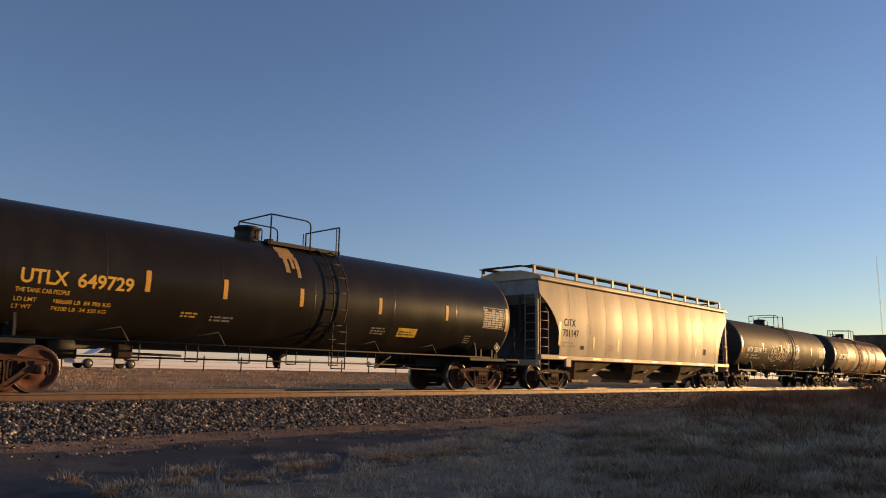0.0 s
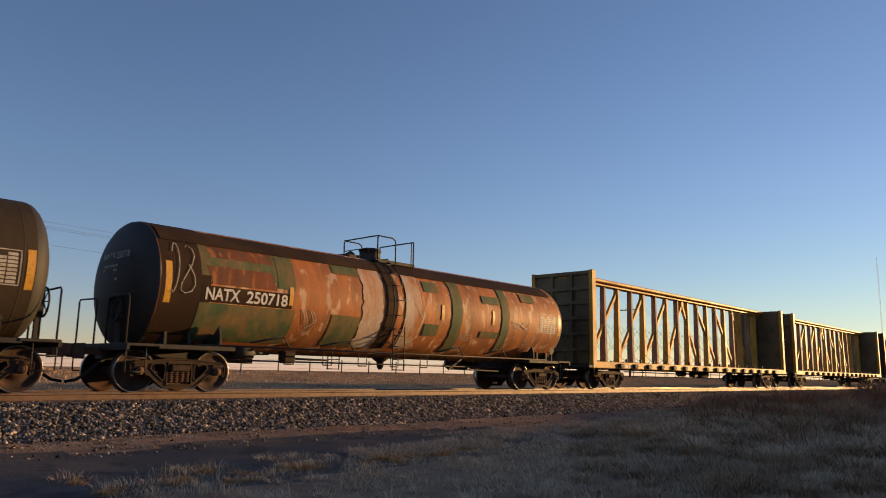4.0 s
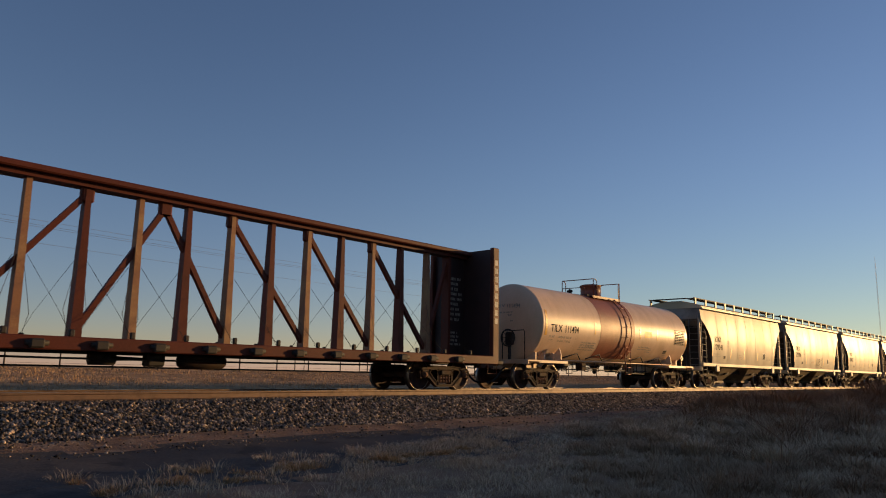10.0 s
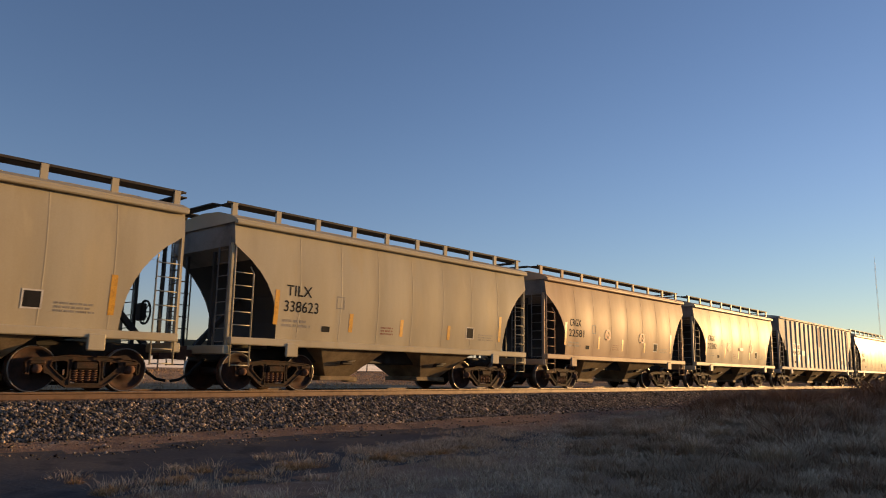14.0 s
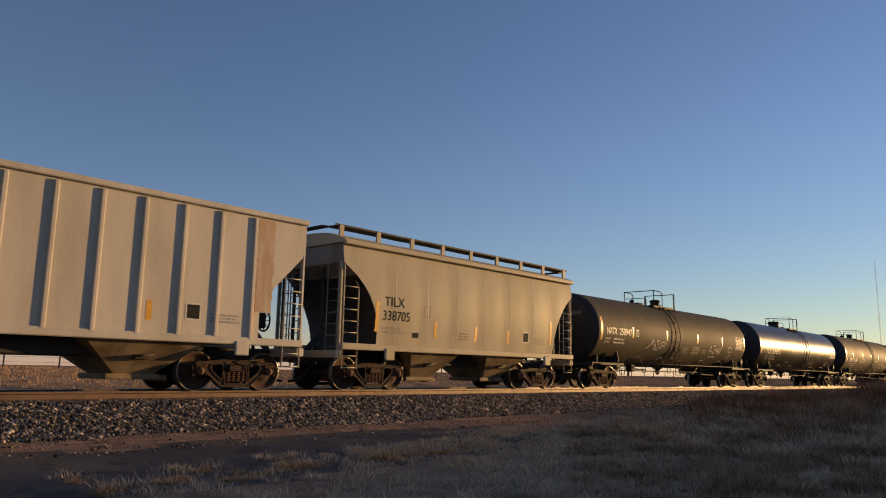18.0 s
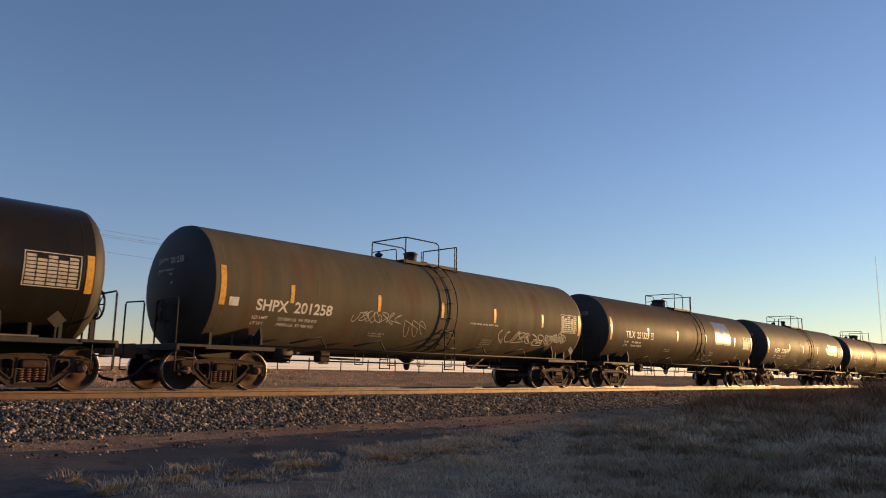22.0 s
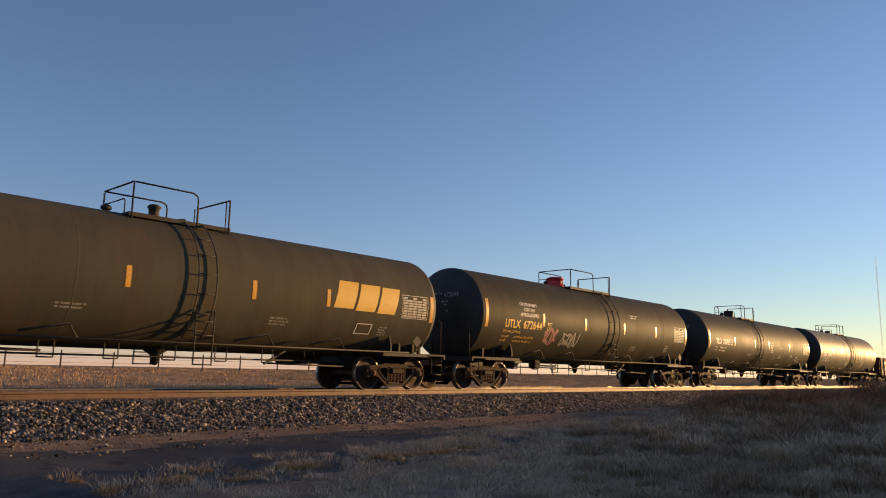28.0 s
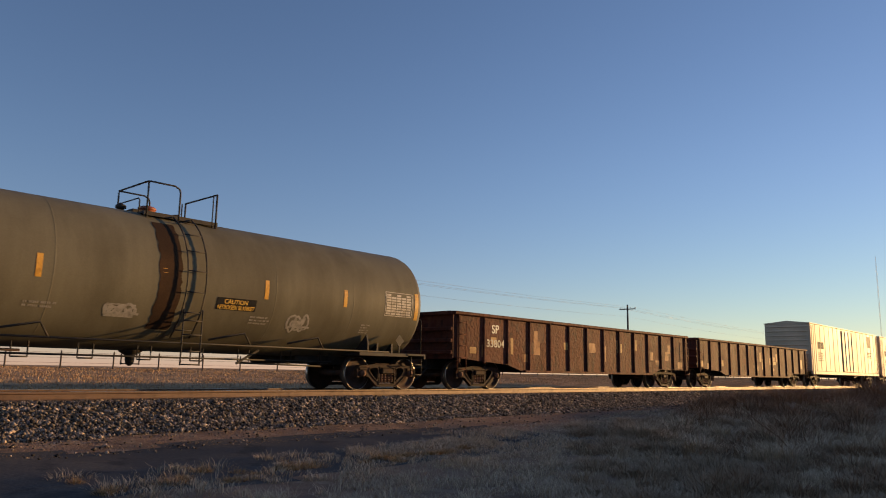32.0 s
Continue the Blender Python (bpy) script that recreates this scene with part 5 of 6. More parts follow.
def centerbeam(label, left, right, mat, panel, top=4.52, flag=None):
    car, half = car_root("centerbeam_flatcar", label, "flat car", left, right)
    hb = half - 0.98
    for sy in (-1, 1):
        part("side_sill", Shape().box(-hb, sy * 1.22, 0.80, hb, sy * 1.42, 1.06, 0.02), mat, car)
    part("deck", Shape().box(-hb + 0.05, -1.23, 0.98, hb - 0.05, 1.23, 1.045), panel, car)
    part("centre_sill", Shape().box(-half + 0.6, -0.3, 0.76, half - 0.6, 0.3, 0.98, 0.03), BLACKIRON, car)
    part("air_reservoir", Shape().lathe([(-0.6, 0), (-0.57, 0.12), (-0.5, 0.17), (0.5, 0.17), (0.57, 0.12), (0.6, 0)], pose(0.9, -0.55, 0.66), 14), STEEL, car, "brake air reservoir under the deck")
    part("brake_cylinder", Shape().lathe([(0, 0), (0, 0.15), (0.5, 0.15), (0.55, 0.05), (1.3, 0.025)], pose(-1.6, -0.5, 0.68), 14), BLACKIRON, car)
    part("control_valve", Shape().box(-0.5, -0.8, 0.52, -0.1, -0.5, 0.8, 0.04), BLACKIRON, car)
    part("brake_pipe", Shape().tube([(-hb + 3.6, -0.75, 0.7), (-2.4, -0.75, 0.66), (2.2, -0.75, 0.66), (hb - 3.6, -0.75, 0.7)], 0.022, 5), BLACKIRON, car)
    for q in (-6.4, -4.3, 3.1, 5.2, 7.0):
        part("pipe_hanger", Shape().tube([(q, -1.1, 0.82), (q, -1.1, 0.5), (q + 0.28, -1.1, 0.5), (q + 0.28, -1.1, 0.82)], 0.014, 5), BLACKIRON, car)
    part("brake_rod", Shape().tube([(-hb + 3.6, 0.2, 0.52), (hb - 3.6, 0.2, 0.48)], 0.02, 5), BLACKIRON, car)
    part("top_chord", Shape().box(-hb + 0.1, -0.38, top - 0.14, hb - 0.1, 0.38, top, 0.03).box(-hb + 0.1, -0.2, top - 0.24, hb - 0.1, 0.2, top - 0.14), mat, car)
    for sx in (-1, 1):
        x = sx * hb
        part("bulkhead", Shape().box(x - sx * 0.10, -1.40, 0.95, x - sx * 0.14, 1.40, top + 0.02), panel, car, "flat end bulkhead")
        for y in (-1.34, 1.34):
            part("bulkhead_post", Shape().box(x - sx * 0.3, y - 0.08, 0.95, x, y + 0.08, top + 0.04, 0.02), mat, car)
        for y in (-0.45, 0.45):
            part("bulkhead_post", Shape().box(x, y - 0.06, 0.95, x - sx * 0.10, y + 0.06, top - 0.02, 0.01), panel, car)
        for z in (1.5, 2.1, 2.7, 3.3, 3.85, top - 0.06):
            part("bulkhead_rib", Shape().box(x + sx * 0.002, -1.26, z - 0.07, x - sx * 0.10, 1.26, z + 0.07, 0.01), panel, car)
        part("web_panel", Shape().box(x - sx * 0.16, -0.06, 1.04, x - sx * 0.98, 0.06, top - 0.18), panel, car, "solid web panel beside the bulkhead")
        part("web_edge", Shape().box(x - sx * 0.94, -0.16, 1.04, x - sx * 1.06, 0.16, top - 0.2, 0.01), mat, car)
        part("end_platform", Shape().box(x, -1.4, 0.80, x + sx * 0.28, 1.4, 0.92, 0.02), BLACKIRON, car)
        for sy in (-1, 1):
            lad = Shape().tube([(x + sx * 0.1, sy * 1.25, 1.0), (x + sx * 0.1, sy * 1.25, 3.9)], 0.016, 5).tube([(x + sx * 0.1, sy * 0.8, 1.0), (x + sx * 0.1, sy * 0.8, 3.9)], 0.016, 5)
            for k in range(9):
                lad.tube([(x + sx * 0.1, sy * 0.8, 1.15 + 0.33 * k), (x + sx * 0.1, sy * 1.25, 1.15 + 0.33 * k)], 0.012, 5)
            part("ladder", lad, panel, car)
            part("step", Shape().tube([(x - sx * 0.1, sy * 1.40, 0.9), (x - sx * 0.1, sy * 1.40, 0.5), (x - sx * 0.55, sy * 1.40, 0.5), (x - sx * 0.55, sy * 1.40, 0.9)], 0.016, 5), mat, car)
    n = 16
    xs = [-8.85 + 1.18 * k for k in range(n)]
    for k, x in enumerate(xs):
        w0, w1 = (0.12, 0.055) if k % 2 == 0 else (0.09, 0.055)
        p = Shape()
        p.add([(x + i * (w0 if z < 2 else w1), j * (0.14 if z < 2 else 0.1), z) for z in (1.04, top - 0.2) for i, j in ((-1, -1), (1, -1), (1, 1), (-1, 1))],
              [(0, 1, 5, 4), (1, 2, 6, 5), (2, 3, 7, 6), (3, 0, 4, 7)])
        part("post", p, POSTRUST if k % 2 else mat, car)
        for sy in (-1, 1):
            part("winch", Shape().box(x - 0.13, sy * 1.40, 0.82, x + 0.13, sy * 1.52, 1.0, 0.03).tube([(x - 0.2, sy * 1.46, 0.92), (x + 0.2, sy * 1.46, 0.92)], 0.05, 8), BLACKIRON, car)
            part("tie_cable", Shape().tube([(x + 0.1, sy * 0.1, 2.7), (x + 0.55, sy * 0.8, 1.6), (x + 0.62, sy * 1.36, 1.08)], 0.005, 4).tube([(x - 0.1, sy * 0.1, 2.7), (x - 0.55, sy * 0.8, 1.6), (x - 0.62, sy * 1.36, 1.08)], 0.005, 4), BLACKIRON, car)
            part("cable_hook", Shape().box(x + 0.58, sy * 1.32, 1.06, x + 0.68, sy * 1.40, 1.2, 0.02), BLACKIRON, car)
    for sx in (-1, 1):
        for k in (0, 2, 4, 6):
            a, b = sx * xs[n - 1 - k], sx * (xs[n - 3 - k] if k < 6 else xs[n - 2 - k] - 0.6)
            part("diagonal", Shape().bar((a, 0, 1.2), (b, 0, top - 0.35), 0.12, 0.12), mat, car)
            part("gusset", Shape().box(b - 0.14, -0.09, top - 0.55, b + 0.14, 0.09, top - 0.2, 0.04), mat, car)
        part("diagonal", Shape().bar((sx * xs[n - 1], 0, 1.2), (sx * (hb - 1.0), 0, top - 0.4), 0.11, 0.11), mat, car)
    if not flag:
        for sx in (-1, 1):
            part("small_print", laid(bars(8, 0.6, 1.3, 19), lambda x, w, l: (x, -0.066 - l, w), sx * hb - 0.3 - sx * 0.57, 2.6), BLACKTXT, car)
            part("small_print", laid(bars(4, 0.5, 0.5, 20), lambda x, w, l: (x, -0.066 - l, w), sx * hb - 0.3 - sx * 0.57, 1.5), BLACKTXT, car)
        part("small_print", laid(bars(1, 1.5, 0.2, 21), lambda x, w, l: (x, -1.424 - l, w), -hb + 2.0, 0.84), WHITE, car, "small white number on the sill")
    if flag:
        for sx in (-1, 1):
            part("small_print", laid(bars(9, 0.6, 1.5, 17), lambda x, w, l: (x, -0.066 - l, w), sx * hb - 0.3 - sx * 0.57, 2.2), FAINT, car)
            part("small_print", laid(bars(4, 0.55, 0.5, 18), lambda x, w, l: (x, -0.066 - l, w), sx * hb - 0.3 - sx * 0.57, 1.4), FAINT, car)
        for k in range(8):
            part("painted_bar", Shape().box(hb - 0.22, -1.424, 3.97 - 0.27 * k, hb - 0.07, -1.42, 4.15 - 0.27 * k), flag, car, "white painted bar")
            part("painted_bar", Shape().box(-hb + 0.09, -1.424, 3.99 - 0.24 * k, -hb + 0.2, -1.42, 4.12 - 0.24 * k), flag, car, "white painted bar")
    running_gear(car, half, (2.83, 3.16))
    return car


centerbeam("yellow centerbeam flat car, empty", -127.05, -103.3, CB_YELLOW, CB_OLIVE)
centerbeam("yellow centerbeam flat car, empty", -103.3, -79.55, CB_YELLOW, CB_OLIVE)
centerbeam("red brown centerbeam flat car, empty", -79.55, -55.95, CB_RED, CB_DARK, 4.52, PANELWHITE)

# ---------------------------------------------------------------- gondolas and box cars
GONRUST = material("rusted_gondola", (0.10, 0.034, 0.022), 0.7, 0, (0.15, 0.055, 0.032), 2.2, 0.5, 9, 0.25, 2, (0.07, 0.03, 0.022), spec=0.12, drip=0.3)
SCAR = material("fresh_rust_scar", (0.34, 0.15, 0.06), 0.6, 0, (0.2, 0.08, 0.03), 5, 0.5, 30, 0.05, 2, spec=0.15)
BOXWHITE = material("white_boxcar_paint", (0.58, 0.46, 0.32), 0.5, 0, (0.5, 0.4, 0.28), 0.6, 0.3, 30, 0.02, 4, spec=0.1, drip=0.1)


def gondola(label, left, right, mat, top=2.34):
    car, half = car_root("gondola_car", label, "gondola", left, right)
    hb = half - 0.55
    for sy in (-1, 1):
        rnd = random.Random(int(left) + sy)
        for k in range(26):
            px, pz, pw, ph = rnd.uniform(-hb + 0.4, hb - 1.0), rnd.uniform(0.85, top - 0.75), rnd.uniform(0.15, 0.5), rnd.uniform(0.15, 0.6)
            part("rust_scar", laid(blot(pw, ph, k), lambda x, w, l: (x, sy * (1.42 + l), w), px, pz, 0.003), (SCAR, RUSTY, OCHRE)[k % 3] if k % 4 else SCAR, car, "scraped rusty scar")
        part("side_sheet", Shape().prism([(-hb, 0.95), (-hb, top - 0.05), (hb, top - 0.05), (hb, 0.78), (hb - 2.7, 0.78), (hb - 3.6, 0.55), (-hb + 3.6, 0.55), (-hb + 2.7, 0.78)], sy * 1.38, sy * 1.42), mat, car)
        part("top_rail", Shape().box(-hb, sy * 1.34, top - 0.1, hb, sy * 1.52, top, 0.02), mat, car)
        part("bottom_sill", Shape().box(-hb + 3.6, sy * 1.40, 0.54, hb - 3.6, sy * 1.5, 0.62, 0.01), mat, car)
        n = 14
        for k in range(n):
            x = -hb + 0.25 + (2 * hb - 0.5) * k / (n - 1)
            z0 = 0.62 if abs(x) < hb - 3.5 else 0.8
            part("rib", Shape().box(x - 0.05, sy * 1.41, z0, x + 0.05, sy * 1.485, top - 0.1, 0.02), mat, car)
    part("floor", Shape().box(-hb, -1.38, 0.95, hb, 1.38, 1.02), mat, car)
    part("centre_sill", Shape().box(-half + 0.6, -0.3, 0.6, half - 0.6, 0.3, 0.95, 0.02), BLACKIRON, car)
    for sx in (-1, 1):
        x = sx * hb
        part("end_sheet", Shape().box(x, -1.4, 0.9, x - sx * 0.06, 1.4, top, 0.01), mat, car)
        for z in (1.1, 1.45, 1.8, top - 0.06):
            part("end_rib", Shape().box(x, -1.42, z - 0.06, x + sx * 0.1, 1.42, z + 0.06, 0.02), mat, car)
        for sy in (-1, 1):
            lad = Shape()
            for k in range(5):
                lad.tube([(x - sx * 0.1, sy * 1.52, 0.6 + 0.35 * k), (x - sx * 0.5, sy * 1.52, 0.6 + 0.35 * k)], 0.014, 5)
            for dx in (0.1, 0.5):
                lad.tube([(x - sx * dx, sy * 1.52, 0.5), (x - sx * dx, sy * 1.52, 2.05)], 0.014, 5)
            part("ladder", lad, mat, car)
    running_gear(car, half, (2.2, 2.2))
    return car


def boxcar(label, left, right, mat, top=4.1):
    car, half = car_root("box_car", label, "box car", left, right)
    hb = half - 0.55
    part("body", Shape().box(-hb, -1.42, 1.0, hb, 1.42, top, 0.03), mat, car)
    part("roof", Shape().prism([(-hb - 0.03, top), (hb + 0.03, top), (hb + 0.03, top + 0.05), (-hb - 0.03, top + 0.05)], -1.46, 1.46).add(
        [(x, y, z) for x in (-hb, hb) for y, z in ((-1.4, top + 0.05), (0, top + 0.2), (1.4, top + 0.05))], [(0, 3, 4, 1), (1, 4, 5, 2), (0, 1, 2), (5, 4, 3)]), mat, car)
    for sy in (-1, 1):
        part("side_sill", Shape().box(-hb, sy * 1.36, 0.8, hb, sy * 1.46, 1.02, 0.02), mat, car)
        for k in range(18):
            x = -hb + 0.1 + (2 * hb - 0.2) * k / 17
            if abs(x) > 1.7:
                part("rib", Shape().box(x - 0.03, sy * 1.415, 1.02, x + 0.03, sy * 1.436, top - 0.05, 0.006), mat, car)
        part("sliding_door", Shape().box(-1.6, sy * 1.42, 1.05, 1.6, sy * 1.49, top - 0.12, 0.02), mat, car)
        for x in (-0.9, 0.0, 0.9):
            part("door_bar", Shape().box(x - 0.03, sy * 1.49, 1.1, x + 0.03, sy * 1.53, top - 0.15), mat, car)
    marks = lambda x, w, l: (x, -1.425 - l, w)
    part("lettering_block", laid(rect(1.3, 0.45), marks, -hb + 1.55, 2.5), BLACKTXT, car, "dark faded lettering block")
    part("small_print", laid(bars(5, 1.3, 0.6, 61), marks, -hb + 1.55, 1.7), BLACKTXT, car)
    part("small_print", laid(bars(4, 1.6, 0.5, 62), marks, hb - 3.4, 2.2), BLACKTXT, car)
    part("emblem", laid(rect(1.1, 0.9), marks, hb - 3.2, 3.0), GREYPATCH, car, "faded dark emblem")
    for sx in (-1, 1):
        lad = Shape().tube([(sx * (hb - 0.1), -1.47, 0.6), (sx * (hb - 0.1), -1.47, top - 0.1)], 0.016, 5).tube([(sx * (hb - 0.55), -1.47, 0.6), (sx * (hb - 0.55), -1.47, top - 0.1)], 0.016, 5)
        for k in range(10):
            lad.tube([(sx * (hb - 0.1), -1.47, 0.75 + 0.34 * k), (sx * (hb - 0.55), -1.47, 0.75 + 0.34 * k)], 0.013, 5)
        part("ladder", lad, mat, car)
        for k in range(10):
            z = 1.2 + 0.3 * k
            part("end_rib", Shape().box(sx * hb, -1.3, z - 0.05, sx * (hb + 0.05), 1.3, z + 0.05, 0.02), mat, car)
    part("centre_sill", Shape().box(-half + 0.6, -0.3, 0.6, half - 0.6, 0.3, 1.0, 0.02), BLACKIRON, car)
    running_gear(car, half, (2.2, 2.2))
    return car


gon = gondola("rusted ribbed gondola car with faded white lettering", 225.2, 242.6, GONRUST)
side_marks(gon, [(letters("SP", 0.27, 0.38), -6.3, 1.76, WHITE, "faded white lettering"), (letters("33804", 0.24, 0.92), -6.56, 1.32, PANELWHITE, "")], -1.424)
gondola("rusted ribbed gondola car with battered sides", 242.6, 260.3, GONRUST)
boxcar("white box car with sunlit side", 260.3, 279.4, BOXWHITE)
boxcar("white box car with ribbed sides", 279.4, 297.5, BOXWHITE)

# ---------------------------------------------------------------- ground, ballast, track
EARTH = material("dry_earth", (0.31, 0.205, 0.145), 0.95, 0, (0.21, 0.145, 0.105), 0.9, 0.5, 22, 0.2, 1, (0.34, 0.245, 0.175), spec=0.0)
GRAVEL = material("dark_gravel", (0.19, 0.135, 0.088), 0.95, 0, (0.12, 0.085, 0.06), 0.8, 0.5, 30, 0.3, spec=0.0)
STONE = material("ballast_stone", (0.105, 0.09, 0.078), 0.85, 0, (0.40, 0.305, 0.23), 6, 0.5, 50, 0.1, 1, None, 0, 0.85, spec=0.15)
STRAW = material("dry_grass", (0.56, 0.425, 0.29), 0.9, 0, (0.59, 0.43, 0.262), 0.4, 0.4, 20, 0.0, 1, None, 0, 0.28, spec=0.05)
TUSSOCK = material("grey_tussock_grass", (0.37, 0.262, 0.17), 0.9, 0, (0.40, 0.272, 0.168), 0.5, 0.4, 20, 0.0, 1, None, 0, 0.22, spec=0.03)
GOLDEN = material("golden_straw", (0.46, 0.285, 0.14), 0.9, 0, (0.38, 0.25, 0.13), 0.8, 0.4, 20, 0.0, 1, None, 0, 0.4, spec=0.05)
WEED = material("dead_weed_stems", (0.25, 0.155, 0.095), 0.9, 0, (0.35, 0.20, 0.11), 0.5, 0.4, 20, 0.0, 1, None, 0, 0.4, spec=0.05)

PROFILE = [(-3000, -1.2), (-60, -1.1), (-16, -1.0), (-8, -0.96), (-5.5, -0.92), (-4.2, -0.86), (-3.4, -0.78), (-2.75, -0.68), (-2.3, -0.66), (2.2, -0.3), (3.0, -0.5), (5, -0.78), (11, -0.72), (15, -0.40), (19, -0.12), (25, 0.16), (31, 0.36),
           (41, 0.34), (60, 0.1), (3000, -1.0)]


def ground_z(x, y):
    for (a, za), (b, zb) in zip(PROFILE, PROFILE[1:]):
        if a <= y <= b:
            z = za + (zb - za) * (y - a) / (b - a)
            break
    if -60 < y < -2.6:
        z += 0.05 * noise.noise((x * 0.35, y * 0.35, 0)) + 0.02 * noise.noise((x * 1.7, y * 1.7, 3))
        # a low rise under the weeds
        z += 0.42 * math.exp(-((x - 31) / 11) ** 2 - ((y + 7.0) / 2.6) ** 2)
    elif 15 < y < 60:
        z += 0.05 * noise.noise((x * 0.2, y * 0.3, 0))
    return z


gx = [-3000, -1200, -400, -150, -60, -25, -12] + [-6 + 0.3 * k for k in range(190)] + [52 + 1.5 * k for k in range(40)] + [115, 130, 150, 180, 220, 280, 360, 500, 800, 1400, 3000]
gy = [-3000, -1000, -300, -120, -60, -35, -24] + [-18 + 0.3 * k for k in range(51)] + [-2.6, -2.3, 2.2, 3.0, 4, 5, 7, 9, 11, 12.5] + [14 + 1.5 * k for k in range(19)] + [43, 48, 60, 80, 120, 250, 600, 1400, 3000]
g = Shape()
g.add([(x, y, ground_z(x, y)) for y in gy for x in gx], [(j * len(gx) + i, j * len(gx) + i + 1, (j + 1) * len(gx) + i + 1, (j + 1) * len(gx) + i) for j in range(len(gy) - 1) for i in range(len(gx) - 1)], True)
BANK = material("dry_bank_grass", (0.52, 0.335, 0.19), 0.95, 0, (0.36, 0.225, 0.125), 0.35, 0.5, 8, 0.5, 1, (0.30, 0.205, 0.125), spec=0.0)
ROADDIRT = material("packed_dirt", (0.112, 0.101, 0.094), 0.95, 0, (0.15, 0.128, 0.11), 0.5, 0.4, 18, 0.16, 1, (0.086, 0.08, 0.076), spec=0.0)
ground = thing("ground", "dry brown earth with worn tracks", "ground", kind="structure", shape=g, mat=EARTH)

for m in (GRAVEL, BANK, ROADDIRT):
    ground.data.materials.append(m)
for p in ground.data.polygons:
    y = p.center.y + 0.5 * noise.noise((p.center.x * 0.3, 0, 5))
    p.material_index = 1 if 2.4 < y < 3.8 else 2 if y >= 3.8 else 3 if -7.6 < y < -3.7 and p.center.x < 15 else 0

track = thing("railway_track", "single railway track on grey ballast", "railway track", kind="structure")
bed = Shape()
sec = [(-2.75, -0.72), (-1.75, -0.21), (1.75, -0.21), (2.6, -0.5)]
bx = [-3000, -300, -40] + [-10 + 2 * k for k in range(60)] + [140, 300, 1000, 3000]
bed.add([(x, y, z) for x in bx for y, z in sec], [(i * 4 + k, (i + 1) * 4 + k, (i + 1) * 4 + k + 1, i * 4 + k + 1) for i in range(len(bx) - 1) for k in range(3)])
part("ballast_bed", bed, GRAVEL, track)
rail_sec = [(-0.036, 0.0), (0.036, 0.0), (0.036, -0.035), (0.01, -0.05), (0.009, -0.14), (0.07, -0.158), (0.07, -0.172), (-0.07, -0.172), (-0.07, -0.158), (-0.009, -0.14), (-0.01, -0.05), (-0.036, -0.035)]
for sy in (-1, 1):
    y = sy * (GAUGE + 0.036)
    m = len(rail_sec)
    rl = Shape().add([(x, y + a, b - 0.004) for x in (-3000, 3000) for a, b in rail_sec], [(k, k + m, (k + 1) % m + m, (k + 1) % m) for k in range(m)])
    rail = part("rail", rl, RAILRUST, track, "rusty steel rail")
    part("rail_head", Shape().box(-3000, y - 0.03, -0.004, 3000, y + 0.03, 0.0), RAILTOP, rail, "bright worn rail head")
TIE_ME = Shape().box(-0.115, -1.3, -0.36, 0.115, 1.3, -0.178, 0.012).mesh("tie", TIE)
for k in range(210):
    part("tie", TIE_ME, TIE, track, at=(-6 + 0.52 * k, random.uniform(-0.03, 0.03), 0))

rng = np.random.default_rng(5)


def scatter_mesh(name, verts, faces, mat):
    """Mesh data from whole arrays of vertices and equal faces."""
    me = bpy.data.meshes.new(name)
    me.vertices.add(len(verts))
    me.vertices.foreach_set("co", verts.astype(np.float32).ravel())
    k = faces.shape[1]
    me.loops.add(faces.size)
    me.loops.foreach_set("vertex_index", faces.astype(np.int32).ravel())
    me.polygons.add(len(faces))
    me.polygons.foreach_set("loop_start", np.arange(0, faces.size, k, dtype=np.int32))
    me.materials.append(mat)
    me.update(calc_edges=True)
    me.validate()
    return me


def stones(n, x0, x1):
    """Broken stones on the near shoulder and between the rails."""
    x = x0 + (x1 - x0) * rng.random(n) ** 1.5
    y = rng.uniform(-2.95, -0.85, n)
    stray = rng.random(n) < 0.03
    y = np.where(stray, -2.8 - 1.5 * rng.random(n) ** 2, y)
    z = np.where(y < -2.75, np.array([ground_z(a, b) for a, b in zip(x, y)]) + 0.005, np.where(y < -1.75, -0.21 - (-1.75 - y) * 0.51, -0.2)) + rng.uniform(-0.015, 0.02, n)
    size = rng.uniform(0.020, 0.058, n) * np.where(stray, 0.75, 1.0)
    octa = np.array([(1, 0, 0), (0, 1, 0), (-1, 0, 0), (0, -1, 0), (0, 0, 1), (0, 0, -1)], float)
    v = octa[None] * rng.uniform(0.6, 1.25, (n, 6, 3))
    v += rng.uniform(-0.25, 0.25, (n, 6, 3))
    a = rng.uniform(0, math.tau, n)
    ca, sa = np.cos(a)[:, None], np.sin(a)[:, None]
    v = np.stack([v[..., 0] * ca - v[..., 1] * sa, v[..., 0] * sa + v[..., 1] * ca, v[..., 2] * 0.8], -1)
    v = v * size[:, None, None] + np.stack([x, y, z], -1)[:, None]
    tri = np.array([(0, 1, 4), (1, 2, 4), (2, 3, 4), (3, 0, 4), (1, 0, 5), (2, 1, 5), (3, 2, 5), (0, 3, 5)])
    return v.reshape(-1, 3), (tri[None] + 6 * np.arange(n)[:, None, None]).reshape(-1, 3)


st = part("ballast_stones", scatter_mesh("ballast_stones", *stones(72000, 2.0, 75.0), STONE), STONE, track, "loose grey broken stone")
tagged(st, kind="stuff")


